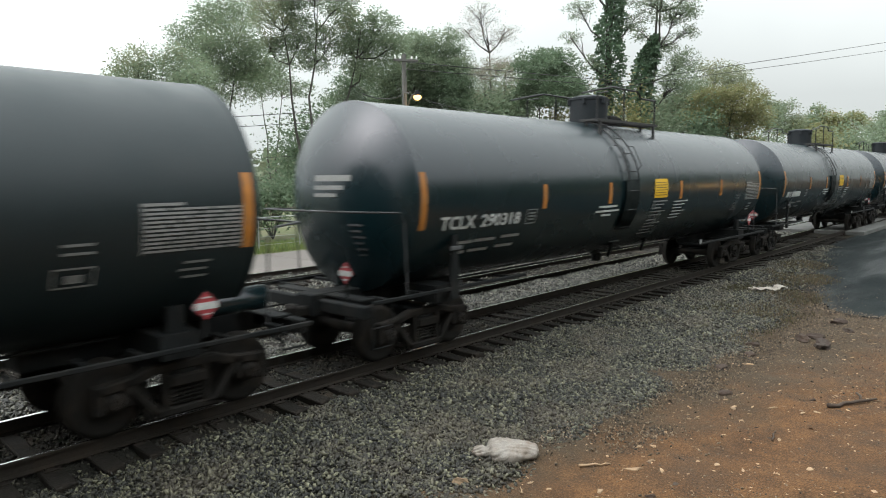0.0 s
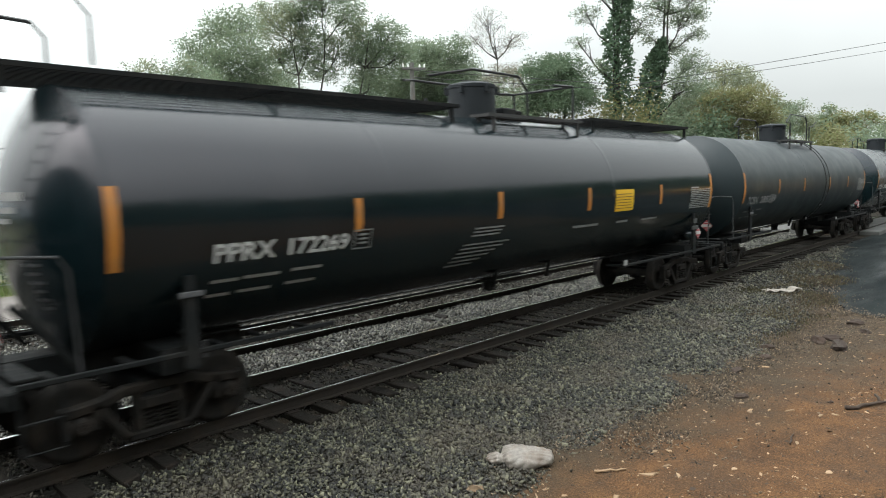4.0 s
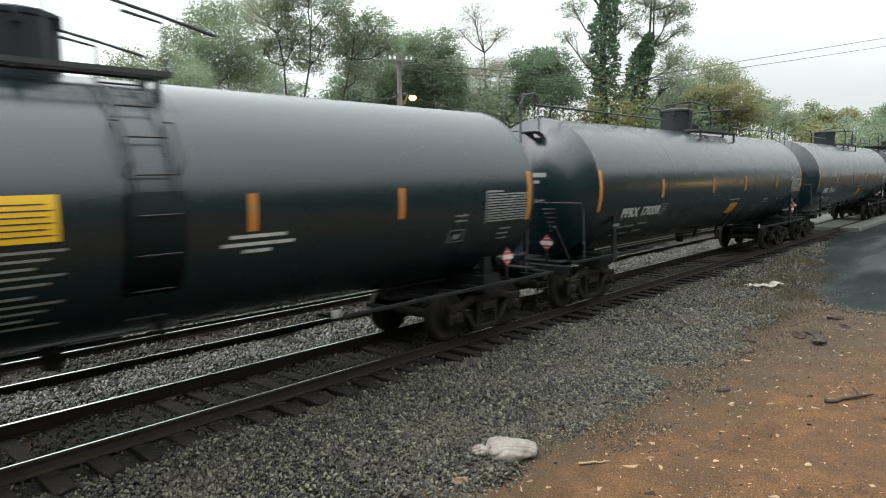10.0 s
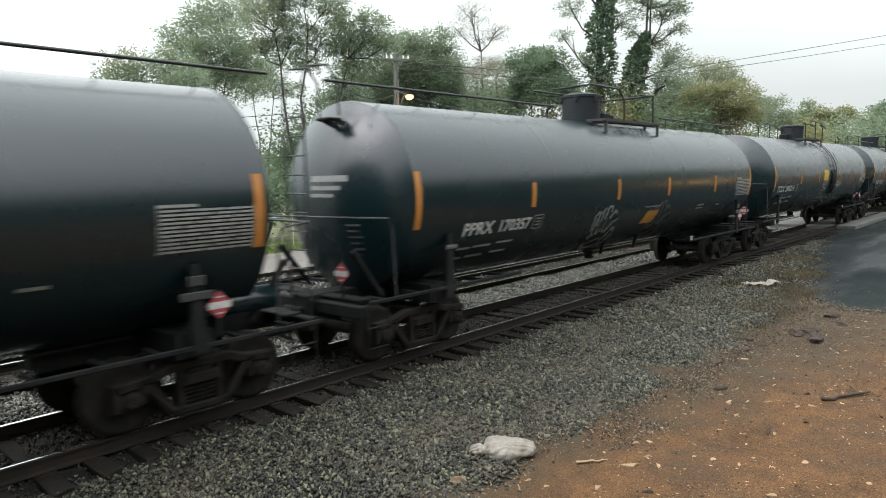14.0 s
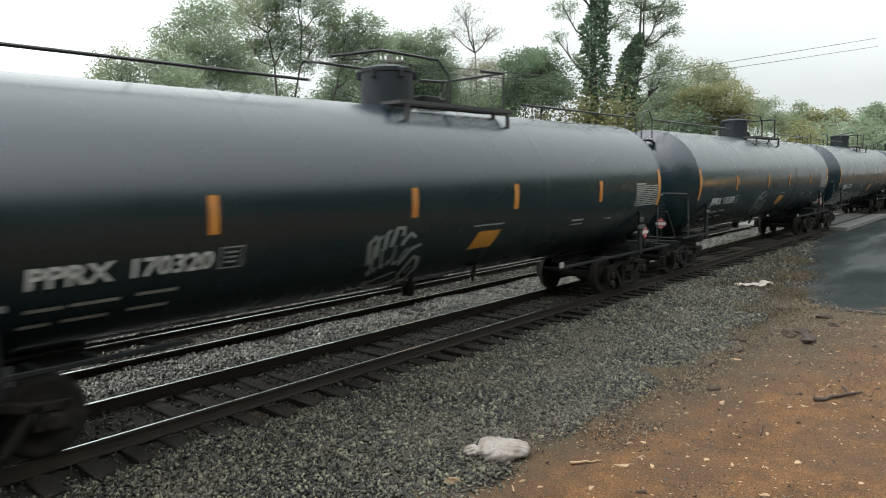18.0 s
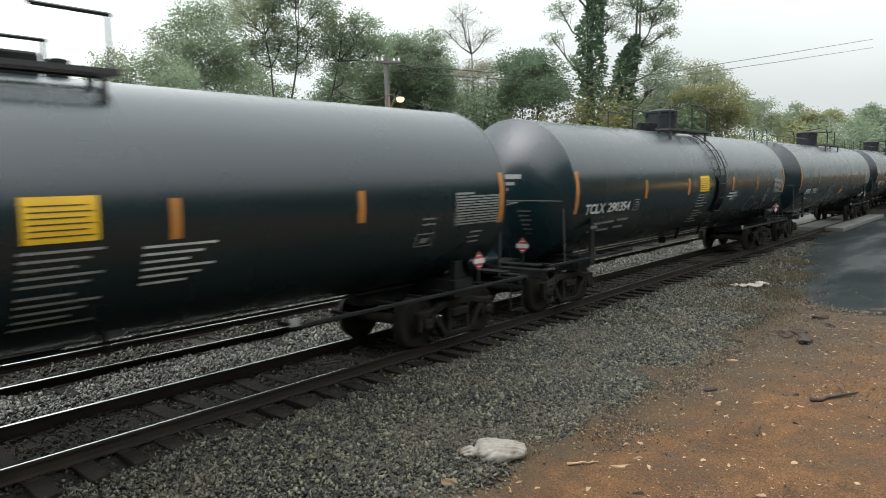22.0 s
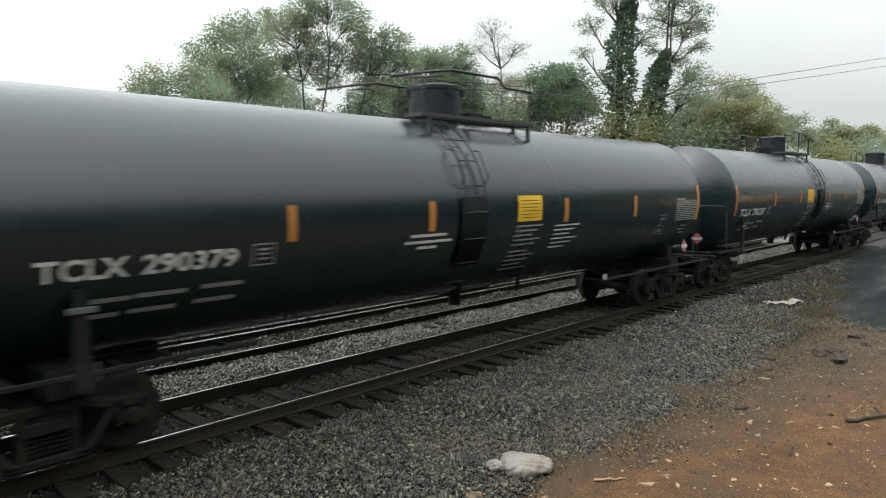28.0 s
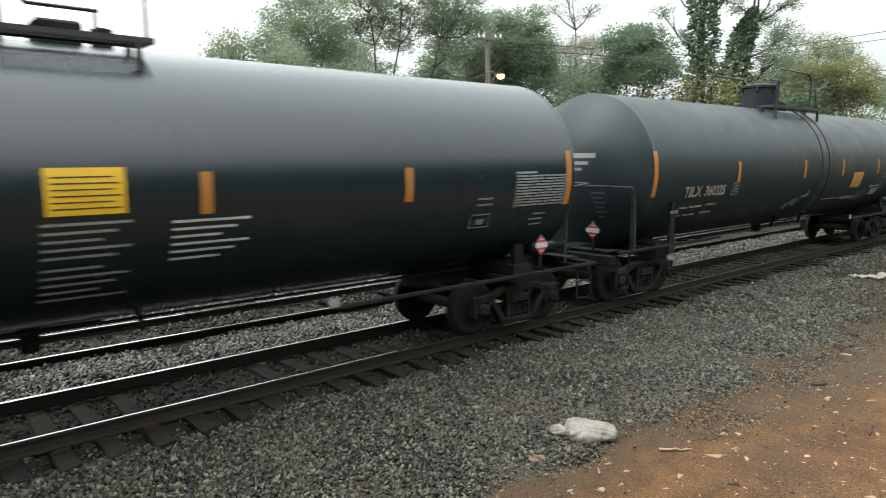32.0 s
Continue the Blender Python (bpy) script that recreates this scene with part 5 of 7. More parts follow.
    add_head_bars(car, ("head", kind, flip), S, -1, [(-0.55, 0.35, 2.98, 0.10), (-0.4, 0.35, 2.84, 0.07), (-0.25, 0.35, 2.72, 0.06)], M_DIMINK, inset)
    add_head_bars(car, ("head2", kind, flip), S, -1, [(-0.75 + 0.05 * (k % 2), -0.45 - 0.02 * k, 2.25 - 0.1 * k, 0.035) for k in range(6)], M_GRAFF_DIM, inset)
    add_top(car, S, kind, flip)
    for side in (-1, 1):
        add_end(car, S, side, kind)
        add_truck(car, side * (e - 0.62))
    add_placard(car, e - 0.55, -1.50, 1.52, 0)
    add_placard(car, -e - 0.98, -0.85, 1.55, -90)
    # bottom outlet and brake gear under the belly
    def belly():
        bm = bmesh.new()
        box(bm, (0.2, 0, 1.17), (1.5, 0.7, 0.22), bevel=0.05)
        lathe(bm, [(0.78, 0.02), (0.78, 0.12), (1.1, 0.14), (1.26, 0.22)], "z", 16, (0.2, 0, 0))
        for x in (-0.7, 1.1):
            pipe(bm, [(x, -0.95, 1.45), (x + 0.15, -0.75, 1.02)], 0.04, 6)
        pipe(bm, [(-e + 1.2, 0.55, 1.12), (e - 1.2, 0.55, 1.12)], 0.035, 6)
        pipe(bm, [(-e + 1.2, -0.5, 1.10), (e - 1.2, -0.5, 1.10)], 0.022, 6)
        box(bm, (-2.4, 0.3, 1.16), (0.9, 0.4, 0.22), bevel=0.04)
        return bm_mesh("belly_gear", bm, M_STEEL)
    piece("belly_gear", cached(("belly", kind), belly), car)
    return car, S


B = "black tank car with orange stripes, white lettering"
CONSIST = [
    ("ladder", "TCLX", "290318", B + " and yellow panel", M_TANK, M_WHITE, False, ""),
    ("plain", "TCBX", "285209", "dull black tank car with faint grey lettering and a side ladder", M_TANK_DULL, M_GREYINK, False, ""),
    ("board", "PPRX", "172269", "glossy black tank car with a full-length running board on top", M_TANK_SHINY, M_WHITE, False, ""),
    ("long", "PPRX", "170316", "black tank car with a long top handrail and an end platform", M_TANK, M_WHITE, False, ""),
    ("long", "PPRX", "170338", "black tank car with a long top handrail and an end platform", M_TANK, M_WHITE, False, ""),
    ("ladder", "TCLX", "290214", B + ", yellow panel beside ladder", M_TANK, M_WHITE, True, ""),
    ("long", "PPRX", "170357", "black tank car with grey sprayed graffiti and a top handrail", M_TANK, M_WHITE, False, "fan2"),
    ("long", "PPRX", "170350", "black tank car with grey sprayed graffiti and a top handrail", M_TANK, M_WHITE, False, "fan"),
    ("long", "PPRX", "170320", "black tank car with grey sprayed graffiti and a top handrail", M_TANK, M_WHITE, False, "fan"),
    ("ladder", "TCLX", "290354", "black tank car with faint sprayed letters and a yellow panel", M_TANK, M_WHITE, True, "letters"),
    ("ladder", "TCLX", "290238", B + " and yellow panel", M_TANK, M_WHITE, False, ""),
    ("ladder", "TCLX", "290287", B + ", yellow panel beside ladder", M_TANK, M_WHITE, True, ""),
    ("ladder", "TCLX", "290379", B + " and yellow panel", M_TANK, M_WHITE, False, ""),
    ("dull", "TILX", "360325", "dull black tank car with faded tan lettering and scribbles", M_TANK_DULL, M_TAN, False, "scribble"),
    ("ladder", "", "", B + " and yellow panel", M_TANK, M_WHITE, False, ""),
    ("ladder", "", "", B + " and yellow panel", M_TANK, M_WHITE, False, ""),
]
# cars already past at the start, towards the far end of the train
AHEAD = [("ladder", False), ("ladder", False), ("long", False), ("long", False), ("ladder", True), ("long", False)]
GAP = 2.87
# play in the couplers, car by car
SLACK = [0.0, -0.27, -0.051, -0.118, -0.189, -0.081, -0.103, -0.148, -0.192, -0.114, -0.041, 0.001, 0.043, 0.038, 0.167, 0.167]
CARS = []
edge = 0.0
for kind, mark, number, label, mat, ink, flip, graff in CONSIST:
    S = STRIPES[kind][-1]
    car, _ = tank_car(kind, mark, number, label, mat, ink, flip, M_AMBER if (kind == "dull" and ink is M_TAN) or kind == "long" else M_YELLOW, graff)
    if not CARS:
        edge = S
    CARS.append((car, edge - S / 2 + SLACK[len(CARS)]))
    edge -= S + GAP
edge = STRIPES["ladder"][-1] + GAP
for kind, flip in AHEAD:
    S = STRIPES[kind][-1]
    car, _ = tank_car(kind, "", "", B + " and side rails", M_TANK, M_WHITE, flip, M_AMBER if kind == "long" else M_YELLOW, "")
    CARS.append((car, edge + S / 2))
    edge += S + GAP


# ---- trees, shrubs and the far side ----
def leaf_cloud(name, centres, sizes, mat, seed, flat=0.5):
    """Leaves as small folded blades, each turned its own way."""
    r = np.random.default_rng(seed)
    n = len(centres)
    a = r.normal(size=(n, 3)) * np.array([1, 1, 0.55])
    a /= np.linalg.norm(a, axis=1, keepdims=True)
    b = np.cross(a, r.normal(size=(n, 3)) * np.array([0.6, 0.6, 1]))
    b /= np.linalg.norm(b, axis=1, keepdims=True)
    c = np.cross(a, b)
    s = sizes[:, None]
    v = np.stack([centres - a * s, centres + b * s * flat + c * s * 0.15, centres + a * s, centres - b * s * flat + c * s * 0.15], 1).reshape(-1, 3)
    f = np.arange(n * 4).reshape(n, 4)
    return array_mesh(name, v, f, mat)


ACROSS = Vector((0.665, -0.747, 0))
ALONG = Vector((0.747, 0.665, 0))


def grow(label, x, y, leaf_mat, gold, leaf, dense, forks, lobes, seed, ivy=(), bare=1.0):
    """A tapered trunk that forks into limbs; each limb ends in a lobe, (across, up, half width, half height), made of leafy sprays on twigs."""
    rr, r = random.Random(seed), np.random.default_rng(seed)
    ground = -0.5
    top = max(z + h for _, z, _, h in lobes)
    mid = sum(a * w for a, _, w, _ in lobes) / sum(w for _, _, w, _ in lobes)
    tree = thing("tree", label, "tree", pose(x, y, ground), group="trees beyond the railway")
    bm = bmesh.new()
    base_r = 0.0095 * top / (1 + 0.25 * (forks - 1))
    low = min(z - h for _, z, _, h in lobes)
    stems = []
    for k in range(forks):
        end = mid * (0.9 if forks == 1 else 0.6) + (k - (forks - 1) / 2) * 0.13 * top
        side = rr.uniform(-0.6, 0.6)
        line = []
        for i in range(8):
            t = i / 7
            bend = t ** 1.25 if forks == 1 else t ** 1.6
            jit = 0.010 * top * (i > 0)
            line.append(ACROSS * ((k - (forks - 1) / 2) * 0.25 + end * bend + rr.uniform(-1, 1) * jit) + ALONG * (side * t + rr.uniform(-1, 1) * jit) + Vector((0, 0, top * 0.88 * t)))
        pipe(bm, line, [base_r * (1 - 0.85 * i / 7) for i in range(8)], 8)
        stems.append(line)
    sprays, widths = [], []
    for across, up, w, h in lobes:
        centre = ACROSS * across + ALONG * rr.uniform(-0.8, 0.8) * w + Vector((0, 0, up))
        # the limb leaves the nearest stem well below its lobe
        root = min((p for line in stems for p in line[1:7] if p.z < up - 0.25 * abs(across - p.dot(ACROSS))), key=lambda p: (p - centre).length + 0.4 * abs(p.z - (up - 1.6)), default=stems[0][2])
        bow = root.lerp(centre, 0.5) + Vector((rr.uniform(-0.2, 0.2), rr.uniform(-0.2, 0.2), -0.12 * (centre - root).length))
        pipe(bm, [root, root.lerp(bow, 0.6), bow, centre], [base_r * 0.42, base_r * 0.36, base_r * 0.28, base_r * 0.14], 6)
        count = max(7, int(24 * dense ** 0.4 * (w * w * h) ** 0.55))
        for _ in range(count):
            d = Vector((rr.gauss(0, 1), rr.gauss(0, 1), rr.gauss(0, 1))).normalized() * rr.uniform(0.25, 1.0) ** 0.6
            tip = centre + ACROSS * d.x * w + ALONG * d.y * w + Vector((0, 0, d.z * h))
            if rr.random() < 0.6 * bare:
                start = bow.lerp(centre, rr.uniform(0.15, 1.0))
                pipe(bm, [start, start.lerp(tip, 0.5) + Vector((rr.uniform(-0.12, 0.12), rr.uniform(-0.12, 0.12), 0.12)), tip], [base_r * 0.10, base_r * 0.065, 0.01], 4)
            sprays.append(tip)
            widths.append(rr.uniform(0.20, 0.56) * (0.6 + 0.25 * (w + h)) * (0.8 if bare > 1 else 1))
    part("trunk", bm, M_BARK, tree, "", True)
    at, size = np.array([p[:] for p in sprays]), np.array(widths)
    each = np.maximum(6, (dense * 74 * (size / 0.5) ** 1.7 * (0.12 / leaf) ** 1.3)).astype(int)
    pick = np.repeat(np.arange(len(at)), each)
    # a spray is a flat, drooping fan of leaves
    out = np.clip(r.normal(0, 1, (len(pick), 3)), -1.8, 1.8) * np.array([0.72, 0.72, 0.42]) * size[pick][:, None]
    out[:, 2] -= 0.32 * np.hypot(out[:, 0], out[:, 1]) ** 1.4
    pts = at[pick] + out
    if gold:
        yes = (np.sin(at[:, 0] * 0.9 + seed) + np.sin(at[:, 2] * 0.8 + 2 * seed) + r.normal(0, 0.5, len(at)))[pick] > 0.55
        piece("crown", leaf_cloud("crown", pts[yes], r.uniform(0.6, 1.3, yes.sum()) * leaf * 0.68, gold, seed + 1, 0.5), tree)
        pts = pts[~yes]
    piece("crown", leaf_cloud("crown", pts, r.uniform(0.6, 1.3, len(pts)) * leaf * 0.68, leaf_mat, seed, 0.5), tree)
    if ivy:
        # shaggy sleeve of ivy up the trunk: (across, up, half width)
        n = 9000
        zs = np.array([p[1] for p in ivy])
        z = r.uniform(0.3, zs[-1], n)
        cx, w = np.interp(z, zs, [p[0] for p in ivy]), np.interp(z, zs, [p[2] for p in ivy])
        a = r.uniform(0, 2 * math.pi, n)
        lump = 1 + 0.22 * np.sin(z * 2.1 + 2 * a) + 0.16 * np.sin(z * 5.3 - a * 3)
        rad = w * lump * r.uniform(0.55, 1.08, n)
        v = np.stack([ACROSS.x * (cx + rad * np.cos(a)) + ALONG.x * rad * np.sin(a), ACROSS.y * (cx + rad * np.cos(a)) + ALONG.y * rad * np.sin(a), z - 0.25 * r.random(n)], 1)
        piece("ivy", leaf_cloud("ivy", v, r.uniform(0.10, 0.19, n), M_IVY, seed + 5, 0.7), tree, None, "dense dark ivy round the trunk")
        bm = bmesh.new()
        pipe(bm, [ACROSS * p[0] + Vector((0, 0, p[1] if i else 0)) for i, p in enumerate(ivy)] + [ACROSS * (ivy[-1][0] + 0.3) + Vector((0, 0, top))], [base_r * 1.3 * (1 - 0.8 * i / len(ivy)) for i in range(len(ivy) + 1)], 8)
        part("stem", bm, M_BARK, tree)
    return tree


def make_shrub(name, label, x, y, ground, w, h, mat, seed, n=2600, leaf=0.12):
    r = np.random.default_rng(seed)
    n = int(n * 2.6) if w > 5.2 else n
    sh = thing(name, label, "shrub", pose(x, y, ground), group="shrubs beyond the railway")
    bm = bmesh.new()
    lobes = []
    for k in range(9):
        a = r.uniform(0, 2 * math.pi)
        d = r.uniform(0, 0.38) * w
        tip = Vector((d * math.cos(a), d * math.sin(a) * 0.7, h * r.uniform(0.45, 0.85)))
        pipe(bm, [(0, 0, 0), tip * 0.5 + Vector((0, 0, 0.1)), tip], [0.04, 0.025, 0.01], 5)
        lobes.append(tip)
    part("stem", bm, M_BARK, sh)
    c = np.array([v[:] for v in lobes])[r.integers(0, 9, n)]
    p = c + r.normal(0, 1, (n, 3)) * np.array([w * 0.16, w * 0.13, h * 0.2])
    p = p[p[:, 2] > 0.03]
    piece("foliage", leaf_cloud("foliage", p, r.uniform(0.6, 1.3, len(p)) * leaf, mat, seed), sh)
    return sh


# each tree: its label, place, leaves, second leaves, leaf size, density, stems, then the lobes of its crown
grow("leafy green tree with a low broad crown", 17.6, 38.2, M_LEAF, M_LEAF_PALE, 0.12, 1.0, 2, [(-1.3, 9.6, 1.1, 0.7), (0.1, 10.2, 1.4, 0.8), (1.8, 10.1, 1.5, 1.1), (2.9, 9.1, 1.4, 1.1), (-0.2, 8.5, 1.9, 1.1), (2.0, 7.8, 1.9, 1.1)], 40)
grow("tall leafy green locust tree", 22.7, 40.0, M_LEAF, None, 0.12, 1.0, 3, [(-1.2, 12.6, 1.4, 1.0), (-0.2, 13.9, 1.3, 0.9), (1.3, 14.2, 1.5, 1.1), (1.6, 12.3, 1.8, 1.3), (-0.5, 11.3, 1.8, 1.2), (2.5, 10.9, 1.5, 1.1), (1.0, 9.8, 2.3, 1.4), (-1.5, 9.5, 1.8, 1.2)], 41)
grow("tall open tree with dark forked limbs and light foliage", 29.9, 40.1, M_LEAF, M_LEAF_PALE, 0.12, 1.15, 2, [(-2.1, 14.8, 1.7, 1.4), (-0.7, 16.3, 1.8, 1.5), (1.0, 17.1, 1.8, 1.2), (2.7, 15.5, 1.4, 1.8), (-0.2, 13.9, 2.0, 1.6), (-2.5, 12.8, 1.7, 1.4), (1.8, 13.2, 1.1, 1.1), (-3.2, 16.0, 1.2, 0.9), (0.7, 11.9, 1.5, 0.8)], 42, bare=1.6)
grow("green tree with a rounded crown on a leaning trunk", 31.5, 40.1, M_LEAF, None, 0.12, 1.05, 1, [(2.7, 14.8, 1.5, 1.1), (4.4, 14.4, 1.5, 1.3), (3.4, 12.9, 2.0, 1.4), (2.0, 13.4, 1.0, 1.1), (5.3, 12.8, 1.1, 1.1), (2.9, 11.3, 1.4, 0.9)], 43)
grow("dense dark green tree", 39.9, 37.9, M_LEAF, M_LEAF_DARK, 0.13, 1.3, 2, [(-0.7, 14.0, 1.5, 1.1), (1.5, 14.2, 1.7, 1.1), (2.6, 12.3, 1.7, 1.5), (0.2, 12.3, 2.6, 1.8), (-2.2, 11.6, 2.2, 1.5), (1.8, 10.4, 2.2, 1.6), (-1.4, 9.8, 2.7, 1.6)], 44)
grow("thin half-bare tree with rusty autumn leaves", 49.0, 37.9, M_LEAF_RUST, None, 0.08, 0.42, 1, [(-1.2, 18.0, 2.1, 1.1), (-2.6, 16.5, 1.4, 0.8), (0.9, 16.1, 1.6, 0.9), (-0.6, 15.3, 1.5, 0.8), (0.5, 13.5, 2.2, 1.0), (-1.5, 12.8, 1.8, 1.0)], 45, bare=1.6)
grow("pale feathery tree in the row", 47.4, 36.8, M_LEAF_PALE, M_LEAF_RUST, 0.11, 0.6, 2, [(-0.9, 12.6, 1.7, 1.0), (1.1, 12.5, 1.7, 1.0), (0.2, 10.9, 2.4, 1.3), (2.0, 11.1, 1.5, 1.3)], 46)
grow("dense dark green maple", 46.6, 31.0, M_LEAF_DARK, None, 0.15, 1.5, 2, [(-1.1, 12.6, 1.2, 1.0), (0.2, 13.2, 1.2, 0.6), (1.4, 12.6, 1.1, 0.9), (-0.1, 11.4, 2.1, 1.4), (2.1, 11.3, 1.1, 1.1), (-1.1, 10.1, 1.5, 1.4), (1.0, 9.9, 2.0, 1.3), (3.1, 10.3, 0.8, 0.6)], 47)
grow("yellowing green tree beyond the crossing", 65.8, 24.0, M_LEAF_PALE, M_LEAF_GOLD, 0.13, 0.8, 2, [(-0.9, 13.0, 1.8, 1.0), (1.3, 13.0, 1.8, 1.0), (2.2, 11.8, 1.3, 1.3), (-0.1, 11.7, 2.5, 1.3)], 48)
grow("golden green tree with a full low crown", 60.1, 22.0, M_LEAF_GOLD, M_LEAF, 0.14, 1.3, 2, [(-0.7, 10.1, 1.7, 1.1), (1.3, 9.9, 1.7, 1.2), (-1.9, 8.5, 1.7, 1.2), (0.6, 8.1, 2.6, 1.5), (2.6, 8.4, 1.4, 1.2)], 49)
grow("green tree beyond the crossing", 74.8, 22.2, M_LEAF, M_LEAF_PALE, 0.15, 1.0, 1, [(-0.3, 10.8, 1.2, 0.8), (1.0, 10.3, 1.3, 0.6), (-0.6, 9.2, 1.7, 1.2), (1.5, 8.8, 2.0, 1.0)], 50)
grow("green tree with a low crown", 87.7, 20.1, M_LEAF, M_LEAF_GOLD, 0.18, 1.1, 2, [(-0.9, 11.0, 0.9, 0.5), (-1.8, 9.4, 1.7, 1.0), (0.7, 9.6, 2.1, 0.9), (3.0, 9.5, 1.7, 0.9), (0.5, 8.4, 3.2, 0.9), (-2.8, 8.5, 1.9, 0.9)], 51)
grow("green tree at the end of the row", 98.7, 16.0, M_LEAF, M_LEAF_DARK, 0.19, 1.1, 1, [(0.0, 10.4, 1.5, 1.0), (2.1, 9.9, 2.1, 1.2), (-1.3, 9.0, 2.2, 1.0), (4.2, 9.2, 2.1, 1.4)], 52)
grow("leafy tree at the end of the row", 103.6, 9.4, M_LEAF, None, 0.2, 1.0, 2, [(-1.8, 9.8, 2.5, 1.4), (1.7, 9.4, 2.7, 1.5), (-0.3, 8.2, 3.4, 1.2)], 53)
grow("dark green tree filling the row", 39.8, 44.9, M_LEAF_DARK, M_LEAF, 0.15, 1.1, 2, [(-0.4, 11.4, 1.9, 1.2), (1.0, 10.5, 1.9, 1.1), (2.2, 9.6, 1.9, 1.0), (-1.7, 10.2, 1.9, 1.0)], 54)
grow("green tree filling the row", 34.7, 51.4, M_LEAF, M_LEAF_PALE, 0.14, 0.9, 2, [(-1.0, 12.7, 1.7, 0.9), (1.0, 13.2, 1.4, 0.7), (0.2, 11.7, 2.3, 1.0), (2.6, 11.3, 1.2, 0.6)], 55)
grow("low leafy tree behind the poles", 50.9, 42.0, M_LEAF_DARK, M_LEAF, 0.15, 1.2, 2, [(-0.6, 11.0, 1.9, 1.0), (1.8, 10.5, 2.2, 1.0), (3.9, 10.0, 1.8, 0.9)], 56)
grow("low leafy tree behind the ivy", 59.9, 27.8, M_LEAF, M_LEAF_PALE, 0.15, 1.1, 2, [(1.5, 10.2, 1.8, 1.1), (3.0, 11.2, 1.3, 1.2), (0.7, 9.1, 2.3, 1.1), (2.8, 8.8, 1.6, 1.2)], 57)
grow("small dark leafy tree beside the fence", 12.4, 29.5, M_LEAF_DEEP, None, 0.10, 2.0, 1, [(-0.1, 6.1, 0.8, 0.7), (-0.7, 5.3, 0.7, 0.6), (0.5, 5.7, 1.0, 0.9), (-1.1, 4.1, 0.8, 0.9), (0.1, 4.0, 1.2, 1.1), (-0.9, 2.7, 1.0, 0.8), (0.8, 2.6, 1.2, 0.9), (1.1, 4.6, 0.9, 1.1), (0.1, 1.3, 1.3, 0.8)], 70)
grow("tall tree wrapped in dark ivy with a thin crown", 52.8, 28.5, M_LEAF, None, 0.12, 0.85, 1, [(-2.8, 17.3, 1.3, 0.8), (-3.4, 15.1, 1.0, 0.5), (0.9, 19.9, 1.9, 1.1), (-1.0, 19.0, 1.6, 0.9), (1.7, 16.2, 1.0, 0.8), (-2.0, 20.4, 1.4, 0.7), (-1.7, 13.1, 0.9, 0.7), (0.4, 22.0, 1.8, 1.0)], 71,
     [(0.0, 0.0, 1.0), (0.0, 8.8, 1.15), (-0.09, 11.2, 1.15), (-0.18, 13.5, 1.2), (-0.09, 15.8, 1.15), (0.29, 17.6, 0.95), (0.48, 19.4, 0.5)], 1.6)
grow("tall leaning tree wrapped in dark ivy", 53.8, 26.5, M_LEAF, None, 0.12, 0.95, 1, [(0.7, 17.4, 1.6, 1.1), (3.0, 16.8, 1.8, 1.0), (1.8, 19.2, 2.0, 1.1), (3.9, 15.3, 1.1, 0.7), (2.3, 14.4, 1.6, 0.8), (3.5, 12.7, 1.6, 1.2), (2.8, 11.2, 1.8, 1.1), (-0.1, 15.2, 0.9, 0.7), (4.0, 18.2, 1.1, 0.8), (2.4, 21.3, 1.7, 1.0)], 75,
     [(0.0, 0.0, 1.0), (0.07, 8.7, 1.1), (0.07, 10.3, 1.05), (0.44, 12.2, 0.9), (0.9, 13.8, 0.75), (1.36, 15.1, 0.35)], 1.6)

